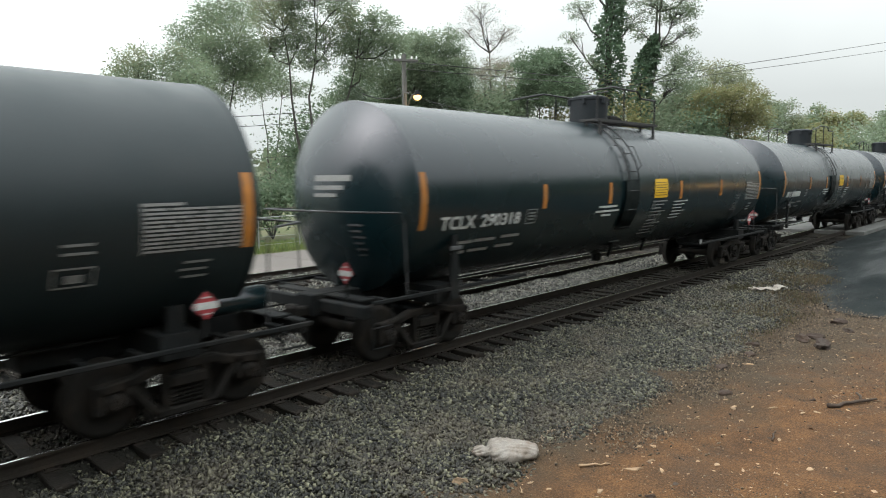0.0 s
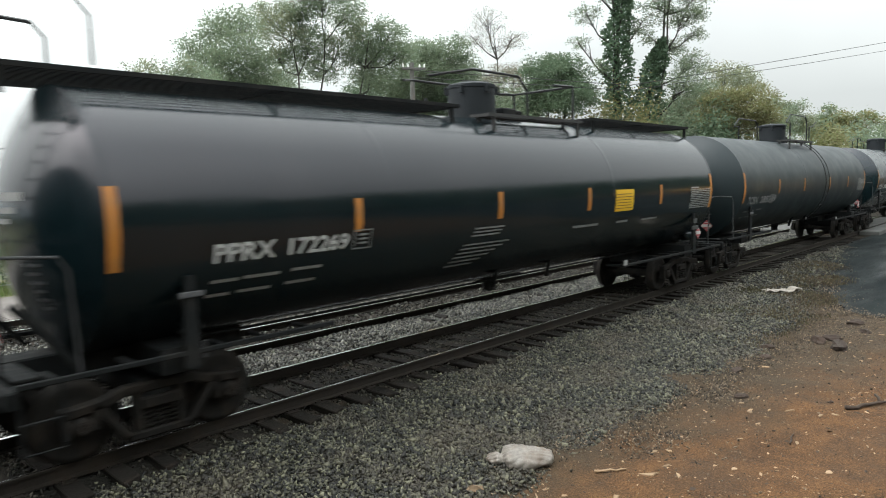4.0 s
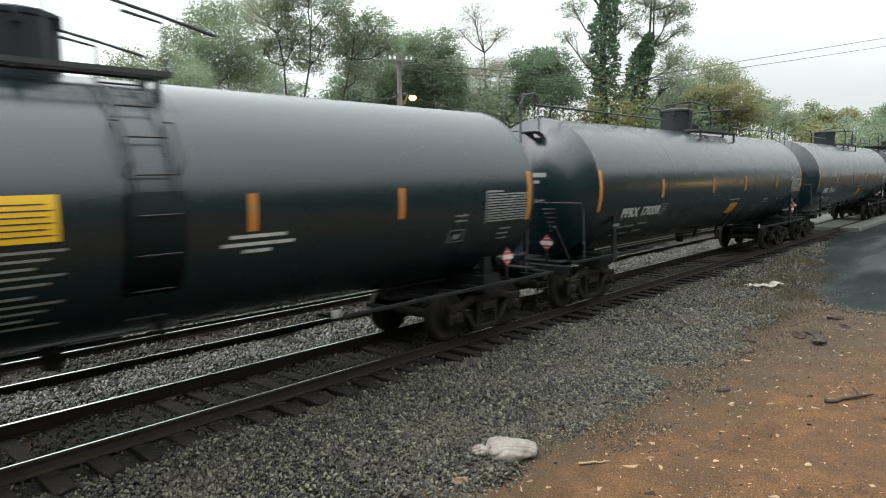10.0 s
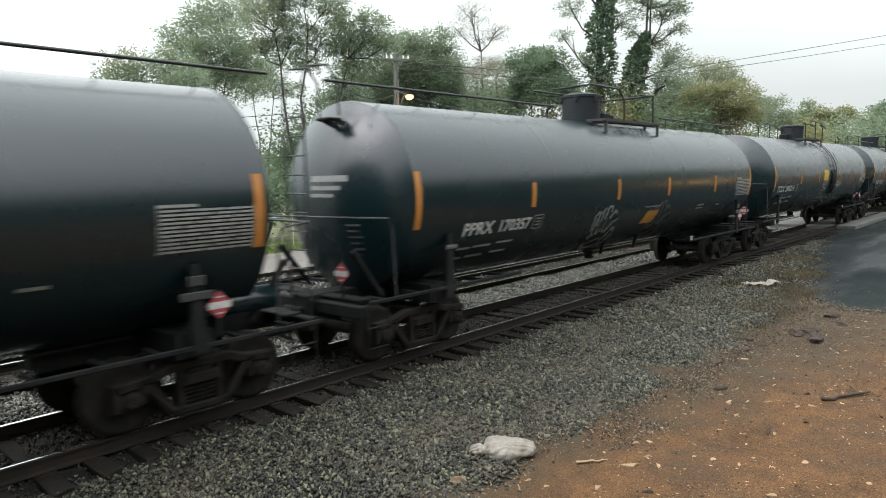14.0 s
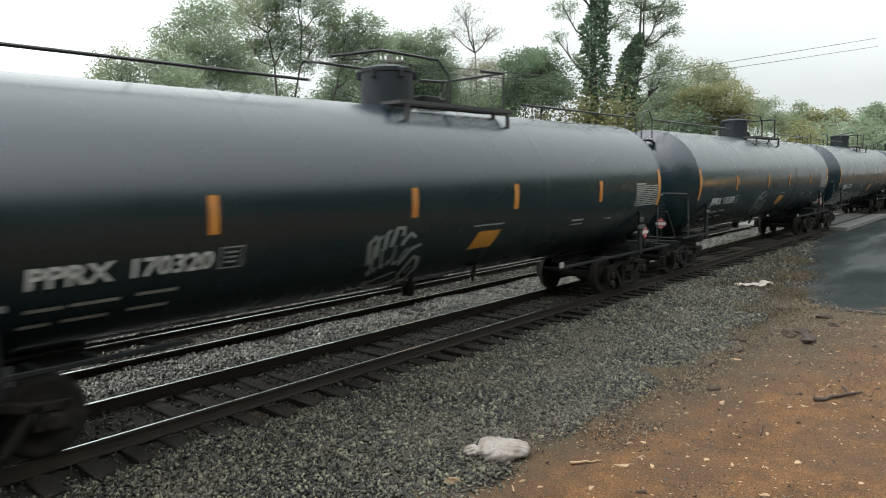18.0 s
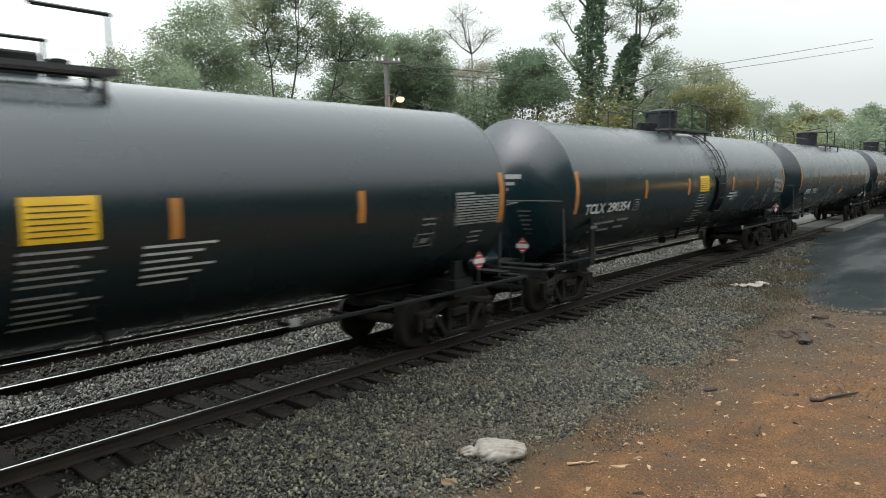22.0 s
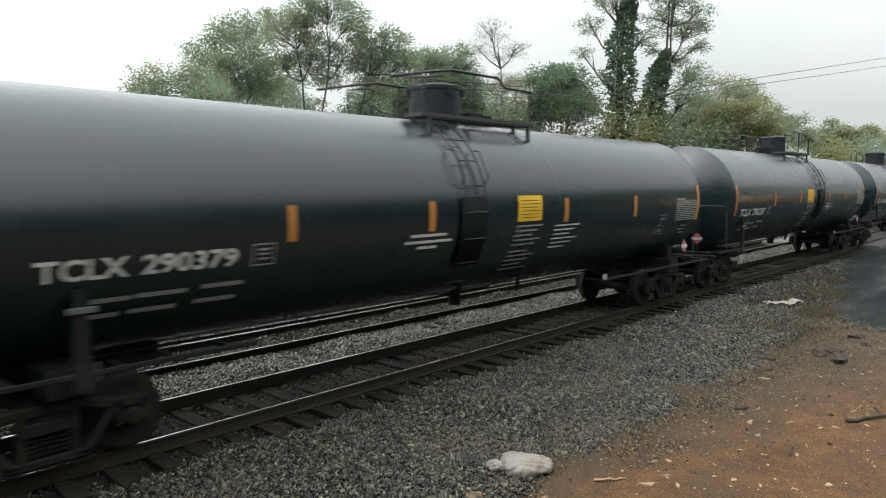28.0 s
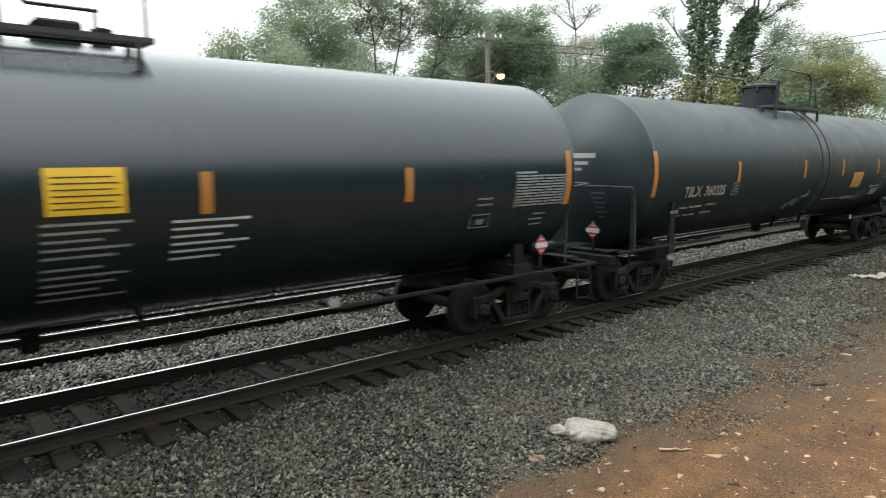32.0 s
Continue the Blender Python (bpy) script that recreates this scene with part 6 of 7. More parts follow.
SHRUBS = [(48.2, 30.4, 4.6, 8.6, M_LEAF_GOLD, 4500, 0.15), (49.6, 28.3, 4.4, 9.2, M_LEAF_GOLD, 4500, 0.15), (50.9, 25.9, 4.4, 8.2, M_LEAF_GOLD, 4000, 0.15), (66, 27, 7, 8.0, M_LEAF, 3500, 0.16), (45, 32, 7, 7.0, M_LEAF, 3500, 0.15), (62, 20.5, 6, 6.4, M_LEAF_GOLD, 3000, 0.15), (70, 21.5, 7, 6.6, M_LEAF, 3000, 0.16), (77, 18.5, 7, 6.8, M_LEAF_GOLD, 3000, 0.16), (84, 17.5, 8, 7.2, M_LEAF, 3000, 0.17), (92, 15, 9, 7.4, M_LEAF, 3000, 0.18), (101, 13, 10, 7.8, M_LEAF_DARK, 3000, 0.2), (110, 7, 10, 8.0, M_LEAF, 3000, 0.2), (54.5, 24.5, 6, 8.2, M_LEAF, 3500, 0.15), (57.5, 22.5, 5.5, 7.4, M_LEAF_DARK, 3500, 0.15), (41, 40, 9, 8.5, M_LEAF_DARK, 4500, 0.16), (48, 38, 9, 9.0, M_LEAF_DARK, 4500, 0.16), (44, 34, 6, 8.6, M_LEAF, 4000, 0.15), (34, 44, 9, 8.0, M_LEAF_DARK, 4000, 0.16),
          (4.2, 29.6, 3.2, 1.9, M_LEAF_GOLD, 2600, 0.10), (6.6, 30.2, 3.4, 2.1, M_LEAF_DARK, 4200, 0.08), (9.0, 30.0, 3.0, 1.9, M_LEAF, 4200, 0.08), (1.6, 30.4, 3.0, 1.8, M_LEAF, 4200, 0.08), (11.2, 31.0, 2.6, 2.0, M_LEAF, 2400, 0.10), (-1.5, 30.5, 3.2, 2.0, M_LEAF, 2200, 0.10),
          (15.4, 32, 3.5, 2.6, M_LEAF_DARK, 2600, 0.12), (18.5, 33, 4.0, 3.0, M_LEAF, 2800, 0.13), (22.5, 33.5, 4.5, 3.5, M_LEAF_DARK, 3000, 0.13), (27, 33, 4.5, 4.0, M_LEAF, 3000, 0.14), (32, 33, 5, 4.0, M_LEAF_DARK, 3000, 0.14), (38, 33, 5.5, 5.0, M_LEAF, 3200, 0.15)]
for i, (x, y, w, h, mat, n, leaf) in enumerate(SHRUBS):
    make_shrub("shrub", {M_LEAF_GOLD: "yellow-green shrub", M_LEAF: "green shrub", M_LEAF_DARK: "dark green shrub", M_LEAF_PALE: "pale green shrub"}[mat] + " on the verge beyond the railway", x, y, -0.45, w, h, mat, 300 + i, n, leaf)

# grass on the verge and dry weeds on the near bank
r = np.random.default_rng(5)


def blades(name, x, y, z, h, mat, label, seed):
    r = np.random.default_rng(seed)
    n = len(x)
    a = r.uniform(0, 2 * math.pi, n)
    w = np.stack([np.cos(a), np.sin(a), np.zeros(n)], 1) * (0.012 + 0.03 * h[:, None])
    tip = np.stack([r.normal(0, 0.35, n) * h, r.normal(0, 0.35, n) * h, h], 1)
    base = np.stack([x, y, z], 1)
    v = np.stack([base - w, base + w, base + tip], 1).reshape(-1, 3)
    return thing(name, label, "grass", kind="stuff", data=array_mesh(name, v, np.arange(n * 3).reshape(n, 3), mat))


x, y = r.uniform(-10, 40, 26000), 27.0 + 4.0 * r.random(26000) ** 1.2
blades("grass", x, y, np.full(len(x), -0.4), r.uniform(0.08, 0.32, len(x)), M_GRASS, "rough green grass on the verge", 6)
x, y = r.uniform(14.0, 30, 44000), r.uniform(3.6, 8.0, 44000)
ok = (np.abs(y - (0.245 * (x - 19) + 5.1)) + r.normal(0, 0.3, len(x)) < 1.0) & (y < 7.3) & (np.sin(1.9 * x) + np.sin(2.7 * y + x) + r.normal(0, 0.5, len(x)) > -0.2)
x, y = x[ok], y[ok]
blades("dry_weeds", x, y, bed_height(x, y), r.uniform(0.02, 0.11, len(x)), M_DRYGRASS, "short dry weeds between gravel and road", 7)

cx, cy = r.uniform(15.5, 27, 60), r.uniform(0, 1, 60)
cy = 0.245 * (cx - 19) + 4.55 + 1.1 * cy
cx[:24], cy[:24] = r.normal(20.4, 0.5, 24), r.normal(6.75, 0.14, 24)
cx[24:34], cy[24:34] = r.normal(17.6, 0.5, 10), r.normal(6.1, 0.14, 10)
k = r.integers(0, 60, 3000)
x, y = cx[k] + r.normal(0, 0.16, 3000), cy[k] + r.normal(0, 0.13, 3000)
blades("weed_tufts", x, y, np.maximum(bed_height(x, y), dirt_height(x, y)) - 0.01, r.uniform(0.03, 0.12, 3000), M_WEED, "low green and brown weed tufts beside the road", 8)

# rubble heap and low sheds seen between the cars
x, y = r.uniform(-6, 12, 700), r.uniform(37, 44, 700)
s = r.uniform(0.25, 0.9, 700)
scatter_stones("rubble", np.stack([x, y, -0.3 + 1.5 * np.exp(-((y - 41) / 2.2) ** 2) * (0.6 + 0.4 * np.sin(x)) * r.random(700)], 1), s, M_RUBBLE, "heap of brown rubble behind the shrubs", "rubble", 31)


def shed(x, y, w, d, h, label):
    ob = thing("shed", label, "shed", pose(x, y, -0.5))
    bm = bmesh.new()
    n = int(w / 0.22)
    for i in range(n):
        box(bm, (-w / 2 + (i + 0.5) * w / n, -d / 2, h / 2), (w / n - 0.012, 0.04, h))
    box(bm, (0, 0.02, h / 2), (w - 0.05, d - 0.06, h))
    part("wall", bm, M_SHED, ob)
    bm = bmesh.new()
    for s in (-1, 1):
        box(bm, (0, s * d * 0.27, h + 0.14), (w + 0.4, d * 0.62, 0.06), Matrix.Rotation(radians(-s * 14), 3, "X"), 0.01)
    part("roof", bm, M_ROOF, ob)
    for k in (-1, 1):
        bm = bmesh.new()
        for cx, cz, sx, sz in ((0, 0.3, 0.7, 0.05), (0, -0.3, 0.7, 0.05), (-0.33, 0, 0.05, 0.6), (0.33, 0, 0.05, 0.6), (0, 0, 0.03, 0.6)):
            box(bm, (cx, 0, cz), (sx, 0.05, sz))
        wf = part("window", bm, M_CERAMIC, ob, "", False, pose(k * w * 0.25, -d / 2 - 0.04, h * 0.6))
        bm = bmesh.new()
        box(bm, (0, 0.01, 0), (0.62, 0.01, 0.56))
        part("pane", bm, M_PANE, wf)


shed(10.6, 33.5, 3.4, 2.6, 1.9, "low grey boarded shed with a brown roof")
shed(5.0, 46.0, 5.0, 3.5, 1.9, "low grey shed beyond the rubble")

# wire fence along the verge
fence = thing("fence", "thin galvanised wire fence along the verge", "fence", pose(0, 28.6, -0.42))
post_bm = bmesh.new()
pipe(post_bm, [(0, 0, -0.1), (0, 0, 1.65)], 0.03, 8)
pipe(post_bm, [(0, 0, 1.65), (0, 0, 1.69)], 0.04, 8)
post_me = bm_mesh("post", post_bm, M_GALV)
for i in range(18):
    piece("post", post_me, fence, pose(-8 + 2.4 * i, 0, 0))
for z in (0.25, 0.65, 1.05, 1.6):
    bm = bmesh.new()
    pipe(bm, [(-8 + 2.4 * i, 0, z - 0.01 * (i % 2)) for i in range(18)], 0.008 if z < 1.5 else 0.02, 5)
    part("wire", bm, M_GALV, fence)

# small white sign on two posts
sign = thing("sign", "small white sign on a pale post", "sign", pose(12.3, 27.2, -0.42))
bm = bmesh.new()
pipe(bm, [(0, 0, 0), (0, 0, 1.7)], 0.045, 8)
part("post", bm, M_CERAMIC, sign)
bm = bmesh.new()
box(bm, (0, -0.05, 1.72), (0.55, 0.04, 0.26), bevel=0.01)
part("board", bm, M_CERAMIC, sign)
bm = bmesh.new()
pipe(bm, [(-0.22, 0.02, 0), (-0.22, 0.02, 1.45)], 0.02, 6)
part("brace", bm, M_GALV, sign)

# utility pole, crossarm and street lamp
pole = thing("utility_pole", "weathered wooden utility pole with a crossarm", "utility pole", pose(24.9, 25.0, -0.5))
bm = bmesh.new()
pipe(bm, [(0, 0, -0.1), (0, 0, 5), (0, 0, 9.72)], [0.17, 0.15, 0.11], 12)
part("pole", bm, M_POLE, pole)
bm = bmesh.new()
box(bm, (0, -0.14, 9.4), (1.25, 0.10, 0.12), Matrix.Rotation(radians(-32), 3, "Z"), 0.01)
for s in (-1, 1):
    pipe(bm, [(s * 0.35, -0.14 - s * 0.2, 9.36), (0, -0.12, 8.9)], 0.02, 6)
part("crossarm", bm, M_POLE, pole)
for k in (-0.55, -0.3, 0.3, 0.55):
    bm = bmesh.new()
    lathe(bm, [(0, 0.02), (0.02, 0.05), (0.07, 0.055), (0.10, 0.03), (0.14, 0.045), (0.17, 0.02)], "z", 10, (k * 0.848, -0.14 - k * 0.53, 9.46))
    part("insulator", bm, M_CERAMIC, pole)
bm = bmesh.new()
pipe(bm, [(0.0, 0, 7.55), (-0.4, -0.4, 7.75), (-0.5, -0.9, 7.7)], 0.025, 6)
pipe(bm, [(0.1, 0, 7.0), (0.2, -0.35, 7.66), (0.3, -0.62, 7.8)], 0.03, 8)
part("bracket", bm, M_POLE, pole)
lamp = thing("street_lamp", "lit street lamp glowing warm orange on the pole", "street lamp", pose(25.2, 24.38, 7.16))
bm = bmesh.new()
lathe(bm, [(0.24, 0.02), (0.24, 0.07), (0.16, 0.10), (0.06, 0.13), (0.0, 0.14), (0.0, 0.02)], "z", 20)
part("hood", bm, M_STEEL, lamp)
bm = bmesh.new()
lathe(bm, [(-0.26, 0.03), (-0.22, 0.14), (-0.11, 0.21), (-0.02, 0.17), (0.01, 0.02)], "z", 20)
part("globe", bm, M_LAMP, lamp, "glowing orange glass", True)
glow_lamp = new("street_lamp_light", bpy.data.lights.new("street_lamp_light", "POINT"))
glow_lamp.data.energy, glow_lamp.data.color, glow_lamp.data.shadow_soft_size = 25, (1.0, 0.6, 0.25), 0.2
glow_lamp.location = (25.2, 24.38, 6.6)


# unseen glowing globe, added for the warm streak along the tank sides
post = thing("post_lamp", "unseen amber globe on a post, added for the tanks' warm glint", "lamp", pose(39.6, -0.3, -0.2))
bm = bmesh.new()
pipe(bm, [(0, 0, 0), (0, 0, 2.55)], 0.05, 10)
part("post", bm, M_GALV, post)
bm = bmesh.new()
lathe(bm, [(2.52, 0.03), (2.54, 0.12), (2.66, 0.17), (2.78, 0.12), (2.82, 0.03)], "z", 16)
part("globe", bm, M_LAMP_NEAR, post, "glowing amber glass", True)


def cable(label, pts, r=0.02, sag=0.0, n=14):
    """A hanging cable through the given points."""
    bm = bmesh.new()
    line = []
    for a, b in zip(pts, pts[1:]):
        for i in range(n):
            t = i / n
            line.append(Vector(a).lerp(Vector(b), t) + Vector((0, 0, -4 * sag * t * (1 - t))))
    line.append(Vector(pts[-1]))
    pipe(bm, line, r, 5)
    return thing("overhead_cable", label, "cable", data=bm_mesh("overhead_cable", bm, M_WIRE), group="overhead cables")


cable("black overhead cable over the crossing", [(83.2, 13.0, 16.24), (60.9, 16.0, 12.44), (49.1, 20.0, 10.36), (43.2, 22.5, 9.35), (25.1, 25.0, 8.85)], 0.022)
cable("second black overhead cable over the crossing", [(83.4, 13.0, 15.43), (61.0, 16.0, 11.87), (43.2, 22.5, 9.0), (25.1, 25.0, 8.5)], 0.02)
cable("thin cable beyond the railway", [(-30, 36, 1.9), (4.2, 33, 4.5), (12.9, 33, 5.57), (25, 33, 6.9)], 0.02)
cable("thin cable beyond the railway", [(-30, 36, 1.5), (4.2, 33, 4.05), (12.4, 33, 5.05), (25, 33, 6.3)], 0.018)
cable("thin cable beyond the railway", [(-30, 36, 0.9), (4.2, 33, 3.1), (12.4, 33, 3.6), (25, 33, 4.4)], 0.014)
cable("loose service cable to the lamp pole", [(22.4, 25.4, 7.1), (24.2, 25.1, 7.0), (25.1, 25.0, 7.55)], 0.025, 0.12)
cable("loose service cable past the lamp", [(25.1, 25.0, 7.3), (34, 27, 7.1), (43.0, 30, 7.6)], 0.02, 0.2)
# distance: hills with haze painted into their pale blue, and far woods
bm = bmesh.new()
prev = None
for i in range(90):
    a = radians(-75 + 150 * i / 89)
    d = 1500
    h = 62 + 16 * math.sin(a * 7) + 9 * math.sin(a * 17 + 1) - 20 * max(0, math.sin(a))
    x, y = d * math.sin(a), d * math.cos(a)
    v = [bm.verts.new((x, y, -20)), bm.verts.new((x * 1.02, y * 1.02, h * 0.6)), bm.verts.new((x * 1.12, y * 1.12, h))]
    if prev:
        for k in range(2):
            bm.faces.new((prev[k], v[k], v[k + 1], prev[k + 1]))
    prev = v
thing("backdrop", "hills on the horizon, painted pale blue for haze", "hills", kind="structure", data=bm_mesh("backdrop", bm, M_HILL, True))
n = 26000
a = r.uniform(radians(-85), radians(88), n)
d = r.uniform(95, 230, n)
x, y = d * np.sin(a), d * np.cos(a)
ok = (y > 50) | ((x > 130) & (np.abs(y - 9) > 7))
x, y = x[ok], y[ok]
hmax = (3.2 + 2.0 * np.sin(x * 0.09) * np.sin(y * 0.07) + 1.5 * np.sin(x * 0.23 + y * 0.11)) * np.where(x > 60, 1.8, 1.0)
pts = np.stack([x, y, -0.5 + np.maximum(0.6, hmax) * r.random(len(x)) ** 0.6], 1)
thing("far_woods", "far low woods along the horizon", "woods", kind="stuff", data=leaf_cloud("far_woods", pts, r.uniform(0.5, 1.3, len(pts)), M_FARWOOD, 9, 0.8))

# unseen leaf belt behind the camera, along the near side, added to darken tank reflections
n = 46000
x, y = r.uniform(-90, 170, n), r.uniform(-46, -32, n)
# the nearer block on the left is added to cut sky light there
x[:16000], y[:16000] = r.uniform(-60, -4, 16000), r.uniform(-19, -5, 16000)
hmax = np.where(y > -25, 4.0, 0.0) + 10.0 + 3.5 / (1 + np.exp((x - 34) / 5)) + 0.11 * np.clip(x - 15, 0, 110) + 1.6 * np.sin(x * 0.31) + 1.0 * np.sin(x * 0.83 + y)
thing("near_woods", "unseen leaf belt added to darken reflections and cut sky light", "woods", kind="stuff", data=leaf_cloud("near_woods", np.stack([x, y, -0.4 + hmax * r.random(n) ** 0.7], 1), r.uniform(0.45, 1.0, n), M_LEAF_DARK, 19, 0.8))

# ---- litter on the dirt ----
def litter_ground(x, y):
    return float(max(dirt_height(x, y), bed_height(x, y) if y > 3.3 else -9))


def bag_mesh():
    bm = bmesh.new()
    bmesh.ops.create_uvsphere(bm, u_segments=72, v_segments=44, radius=1)
    bmesh.ops.rotate(bm, verts=bm.verts, cent=(0, 0, 0), matrix=Matrix.Rotation(radians(90), 3, "Y"))
    for v in bm.verts:
        p = v.co.copy()
        x = p.x
        body = 0.5 + 0.5 * math.tanh((x + 0.55) * 9)
        neck = math.exp(-((x + 0.54) / 0.075) ** 2)
        w = (0.21 * (1 - body) + 0.30 * body) * (1 - 0.62 * neck)
        q = Vector((x * 0.40, p.y * w * 0.70, p.z * w * 0.40))
        fold = q.y * 55 + q.z * 30 + 4 * noise.noise(q * 5)
        nz = noise.noise(q * 6) * 0.03 + noise.noise(q * 17) * 0.016 + 0.016 * abs(math.sin(fold)) + 0.012 * abs(math.sin(q.x * 30 + 5 * noise.noise(q * 4)))
        q += p.normalized() * nz
        q.z = max(q.z, -0.07)
        v.co = q
    return bm_mesh("plastic_bag", bm, M_BAG, True)


bag = thing("plastic_bag", "knotted dirty white plastic bag lying on the gravel", "bag", pose(6.5, 4.86, -0.34, 0, 0, -46), data=bag_mesh())
bm = bmesh.new()
bmesh.ops.create_grid(bm, x_segments=22, y_segments=8, size=0.5)
for v in bm.verts:
    v.co = Vector((v.co.x * 1.0, v.co.y * 0.45, 0.05 + 0.06 * noise.noise(v.co * 5) + 0.03 * noise.noise(v.co * 13) + (0.06 if v.co.x > 0.3 else 0)))
bmesh.ops.solidify(bm, geom=list(bm.faces), thickness=0.012)
thing("rag", "pale crumpled rag lying in dry weeds", "rag", pose(20.75, 6.1, float(bed_height(20.75, 6.1)) + 0.02, 0, 0, -50), data=bm_mesh("rag", bm, M_CLOTH, True))


def stick(label, x, y, yaw, length, rad, mat, seed, fork=False):
    rr = random.Random(seed)
    bm = bmesh.new()
    pts = [Vector((length * (i / 6 - 0.5), rr.uniform(-1, 1) * 0.03 * length, rr.uniform(0, 0.02))) for i in range(7)]
    pipe(bm, pts, [rad * (1 - 0.09 * i) for i in range(7)], 7)
    if fork:
        pipe(bm, [pts[4], pts[4] + Vector((0.12, 0.1, 0.03)), pts[4] + Vector((0.22, 0.24, 0.02))], rad * 0.6, 6)
    z = litter_ground(x, y)
    return thing("stick", label, "stick", pose(x, y, z + rad * 0.8, 0, 0, yaw), data=bm_mesh("stick", bm, mat, True))


def chip(x, y, size, seed, name="wood_chip", mat=None, label="pale curled flake of bark on the dirt", flat=0.12):
    """An angular flake: an uneven many-sided plate, a little curled."""
    rr = random.Random(seed)
    bm = bmesh.new()
    if name == "dirt_clod":
        bmesh.ops.create_icosphere(bm, subdivisions=2, radius=1)
        for v in bm.verts:
            q = v.co * (1 + 0.45 * noise.noise(v.co * 1.6 + Vector((seed, 0, 0))) + 0.25 * noise.noise(v.co * 4 + Vector((0, seed, 0))))
            v.co = Vector((q.x * size, q.y * size * 0.55, max(-0.3, q.z) * size * flat))
        return thing(name, label, "clod", pose(x, y, litter_ground(x, y) + size * flat * 0.2, 0, 0, rr.uniform(0, 360)), data=bm_mesh(name, bm, mat or M_CLOD), group="litter on the dirt")
    k = rr.randint(5, 7)
    thin = rr.uniform(0.3, 0.75)
    rim = [(size * rr.uniform(0.35, 1.25) * math.cos(2 * math.pi * (i + rr.uniform(-0.3, 0.3)) / k), size * thin * rr.uniform(0.35, 1.25) * math.sin(2 * math.pi * (i + rr.uniform(-0.3, 0.3)) / k)) for i in range(k)]
    curl = rr.uniform(0.0, 0.5) / size
    low = [bm.verts.new((a, b, curl * b * b)) for a, b in rim]
    high = [bm.verts.new((a * 0.86, b * 0.86, curl * b * b + size * flat * rr.uniform(0.6, 1.3))) for a, b in rim]
    bm.faces.new(list(reversed(low)))
    bm.faces.new(high)
    for i in range(k):
        j = (i + 1) % k
        bm.faces.new((low[i], low[j], high[j], high[i]))
    return thing(name, label, "wood chip", pose(x, y, litter_ground(x, y) + 0.002, rr.uniform(-9, 9), rr.uniform(-9, 9), rr.uniform(0, 360)), data=bm_mesh(name, bm, mat or M_CHIP), group="litter on the dirt")


stick("pale split stick on the red dirt", 7.02, 3.91, -40, 0.40, 0.018, M_CHIP, 1)
stick("dark forked stick lying on the dirt", 11.43, 2.08, -28, 0.95, 0.035, M_TWIG, 2, True)
stick("short pale twig on the dirt", 5.9, 4.19, 40, 0.16, 0.012, M_CHIP, 3)
stick("thin brown twig on the dirt", 9.4, 2.6, 10, 0.4, 0.012, M_TWIG, 4)
for i, (x, y, s) in enumerate(((7.24, 3.52, 0.13), (6.51, 3.55, 0.11), (7.42, 3.26, 0.07), (7.6, 3.49, 0.06), (10.15, 3.38, 0.09), (10.47, 2.92, 0.10), (10.54, 2.54, 0.08), (8.07, 3.67, 0.08), (12.74, 4.02, 0.1), (13.22, 2.86, 0.08))):
    chip(x, y, s, 60 + i)
rr = random.Random(9)
for i in range(260):
    x = rr.uniform(5.2, 17.5)
    y = rr.uniform(-0.8, 4.5) if i % 3 else 4.3 - 0.1 * (x - 6) - abs(rr.gauss(0, 0.8))
    chip(x, y, rr.choice((0.014, 0.018, 0.022, 0.03, 0.04, 0.06)) * rr.uniform(0.8, 1.3), 1000 + i)
for i in range(36):
    x, y = rr.uniform(6, 18), rr.uniform(0.0, 4.4)
    chip(x, y, rr.choice((0.015, 0.02, 0.03, 0.06)), 1300 + i, "dirt_clod", M_CLOD, "dark crumbled clod of earth", 0.45)
for i, (x, y, s) in enumerate(((15.0, 3.32, 0.30), (15.4, 3.78, 0.26), (15.7, 3.6, 0.2), (16.8, 3.22, 0.16), (17.5, 3.54, 0.22), (10.7, 3.7, 0.14), (12.2, 4.3, 0.16), (13.4, 4.2, 0.18), (14.2, 4.4, 0.15))):
    chip(x, y, s, 200 + i, "dirt_clod", M_CLOD, "dark crumbled clod of earth", 0.4)
chip(5.59, 4.8, 0.10, 231, "dirt_clod", M_CHIP, "pale loose stone at the edge of the gravel", 0.6)
# flakes of bark, dead leaves and straw trodden into the dirt
n = 5200
x, y = r.uniform(5.0, 19, n), r.uniform(-1.5, 4.6, n)
ok = (y < toe_line(x) + 0.25) & (np.sin(1.3 * x - 0.8 * y) + np.sin(2.1 * y + 0.4 * x) + r.normal(0, 0.7, n) > -0.3)
x, y = x[ok], y[ok]
a, size = r.uniform(0, 2 * math.pi, len(x)), r.uniform(0.008, 0.030, len(x)) * np.where(r.random(len(x)) < 0.1, 2.0, 1.0)
u, v = np.stack([np.cos(a), np.sin(a), r.normal(0, 0.15, len(x))], 1), np.stack([-np.sin(a), np.cos(a), r.normal(0, 0.3, len(x))], 1)
c = np.stack([x, y, dirt_height(x, y) + 0.006], 1)
thin = r.uniform(0.2, 0.7, len(x))[:, None]
corners = np.stack([c - u * size[:, None], c + v * size[:, None] * thin, c + u * size[:, None] * 0.8, c - v * size[:, None] * thin * 0.8], 1)
thing("leaf_litter", "dead leaves and bark flakes trodden into the dirt", "leaf litter", kind="stuff", data=array_mesh("leaf_litter", corners.reshape(-1, 3), np.arange(len(x) * 4).reshape(-1, 4), M_LITTER))
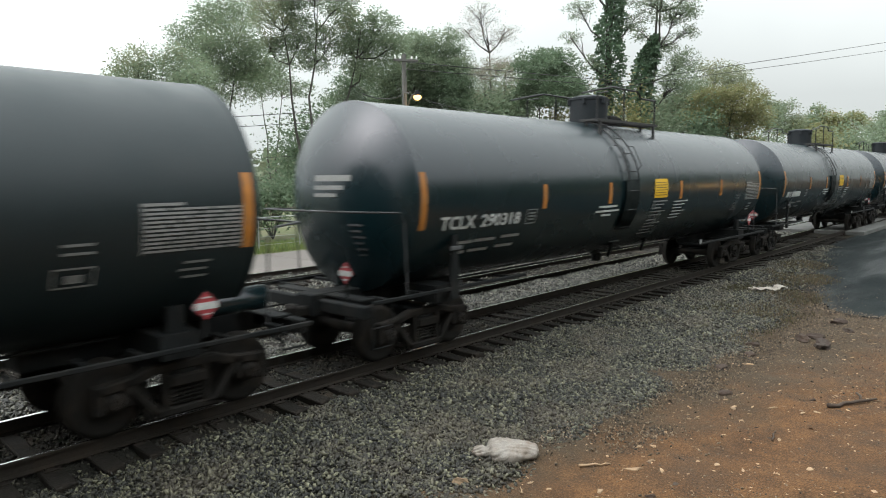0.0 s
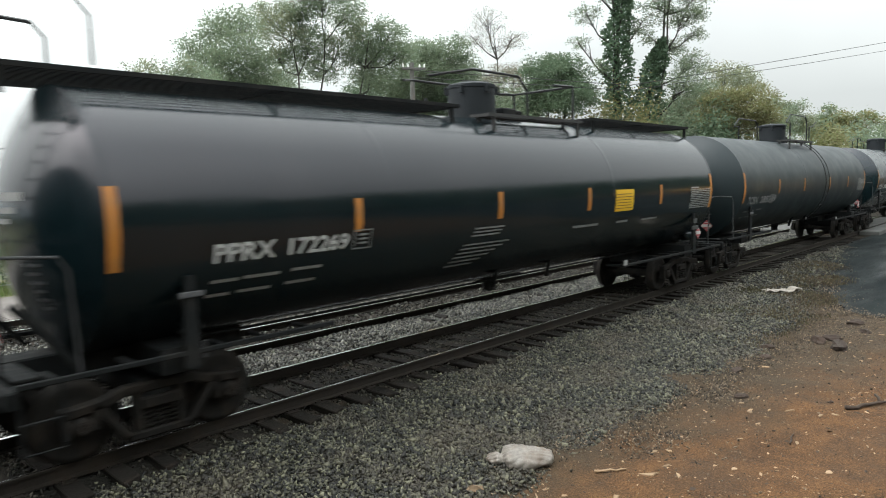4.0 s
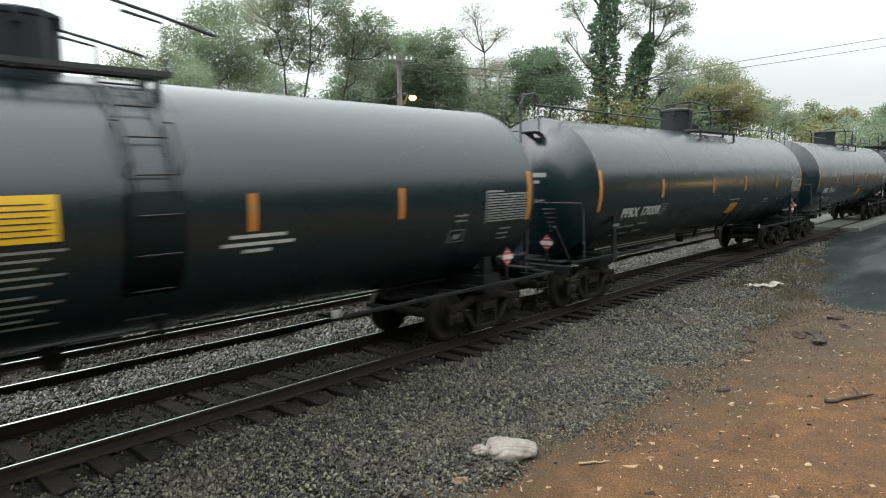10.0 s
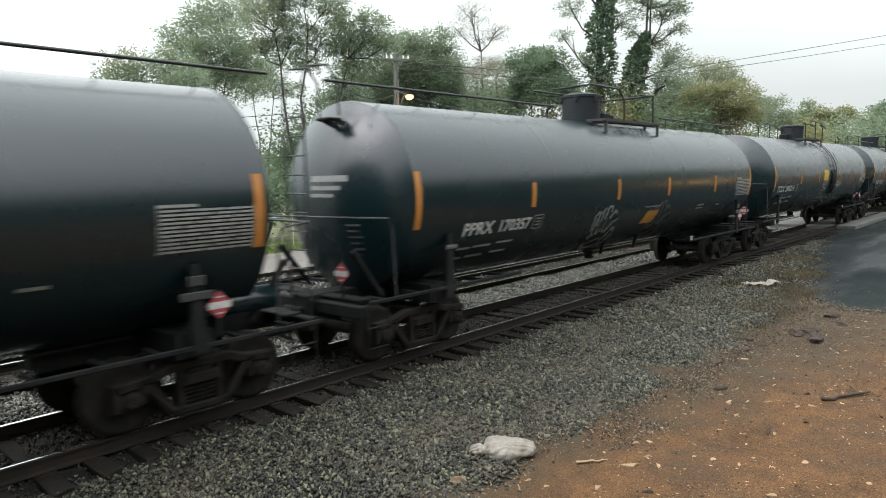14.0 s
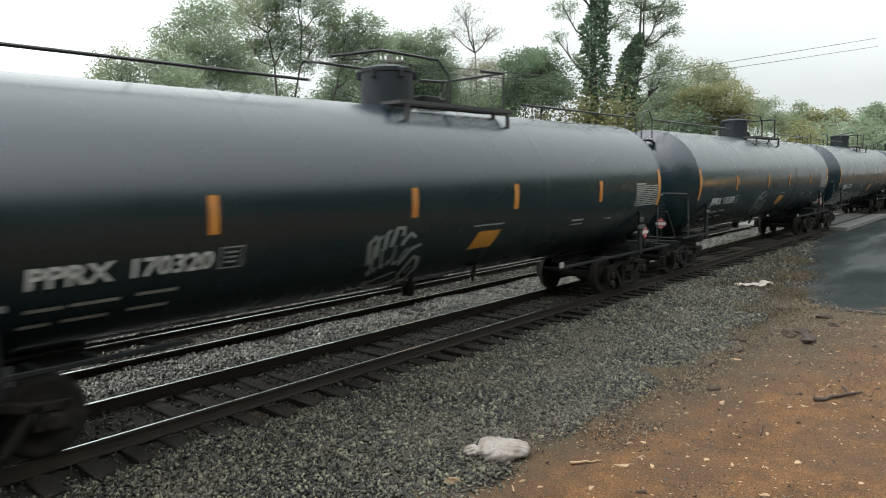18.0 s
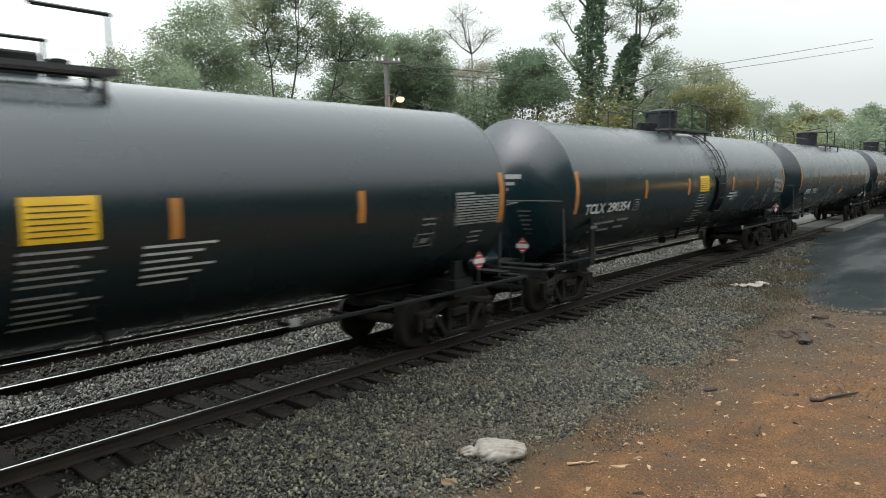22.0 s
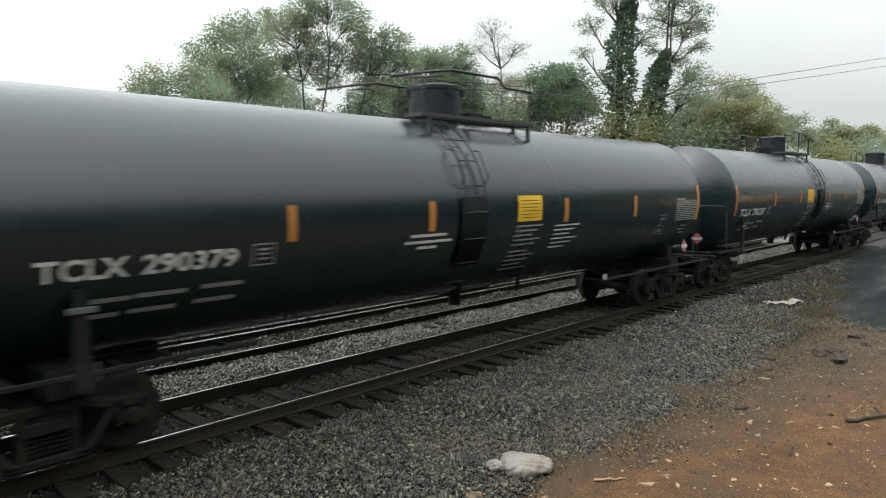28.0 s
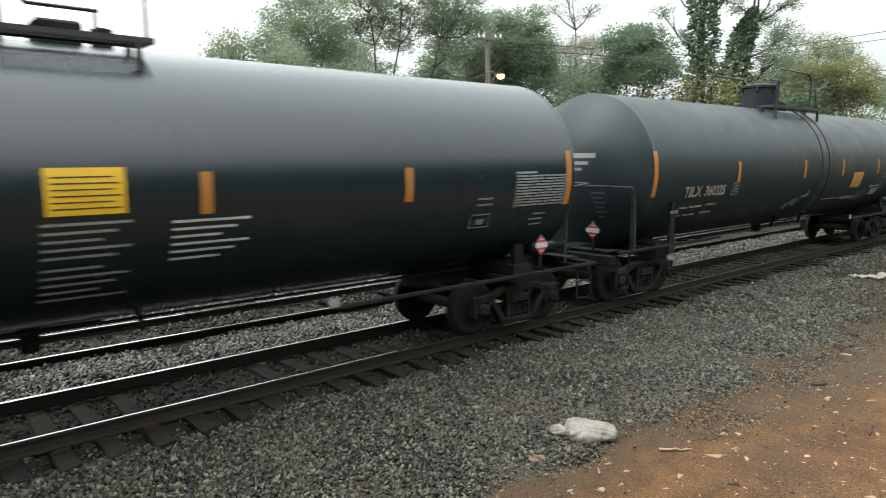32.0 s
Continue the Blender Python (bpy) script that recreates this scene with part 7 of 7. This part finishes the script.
# ---- small pieces of the track ----
for i in range(-13, 72):
    piece("tie", tie_meshes[i % 6], tracks[0], pose(2.99 + 0.498 * i + random.uniform(-0.02, 0.02), random.uniform(-0.05, 0.05), -0.262, 0, 0, random.uniform(-0.8, 0.8)))
for i in range(-13, 55):
    piece("tie", tie_meshes[(i * 5) % 6], tracks[1], pose(2.99 + 0.498 * i + random.uniform(-0.02, 0.02), random.uniform(-0.05, 0.05), -0.262, 0, 0, random.uniform(-0.8, 0.8)))

for i in range(-13, 40):
    piece("tie", tie_meshes[(i * 5) % 6], tracks[2], pose(2.99 + 0.498 * i + random.uniform(-0.02, 0.02), random.uniform(-0.05, 0.05), -0.262, 0, 0, random.uniform(-0.8, 0.8)))

# ---- what moves ----
# how far the train has gone: seconds, metres
RUN = [
    (0, 7.78), (2, 24.49), (4, 40.58), (6, 56.92), (7, 65.04), (7.4, 68.0), (8, 72.87), (10, 89.16), (12, 105.35), (14, 121.31), (16, 136.99), (18, 152.48), (20, 167.88), (22, 183.46), (24, 198.79), (26, 214.14), (28, 229.16), (30, 243.73), (32, 258.34),
]


def gone(t):
    """Metres along the track at a time, on a smooth line through RUN."""
    ts, ss = np.array([a for a, _ in RUN]), np.array([b for _, b in RUN])
    m = np.gradient(ss, ts)
    i = int(np.clip(np.searchsorted(ts, t) - 1, 0, len(ts) - 2))
    h = ts[i + 1] - ts[i]
    u = (t - ts[i]) / h
    return (2 * u**3 - 3 * u**2 + 1) * ss[i] + (u**3 - 2 * u**2 + u) * h * m[i] + (-2 * u**3 + 3 * u**2) * ss[i + 1] + (u**3 - u**2) * h * m[i + 1]


def motions():
    times = [k * 0.5 for k in range(65)]
    for car, place in CARS:
        walk(car, [(t, pose(place + gone(t), TRACK_Y, 0)) for t in times])
    turns = [(k / 15, 360 * gone(k / 15) / (2 * math.pi * 0.459)) for k in range(481)]
    for ws, x in WHEELSETS:
        walk(ws, [(t, pose(x, 0, 0.459, 0, a % 360, 0)) for t, a in turns])


motions()
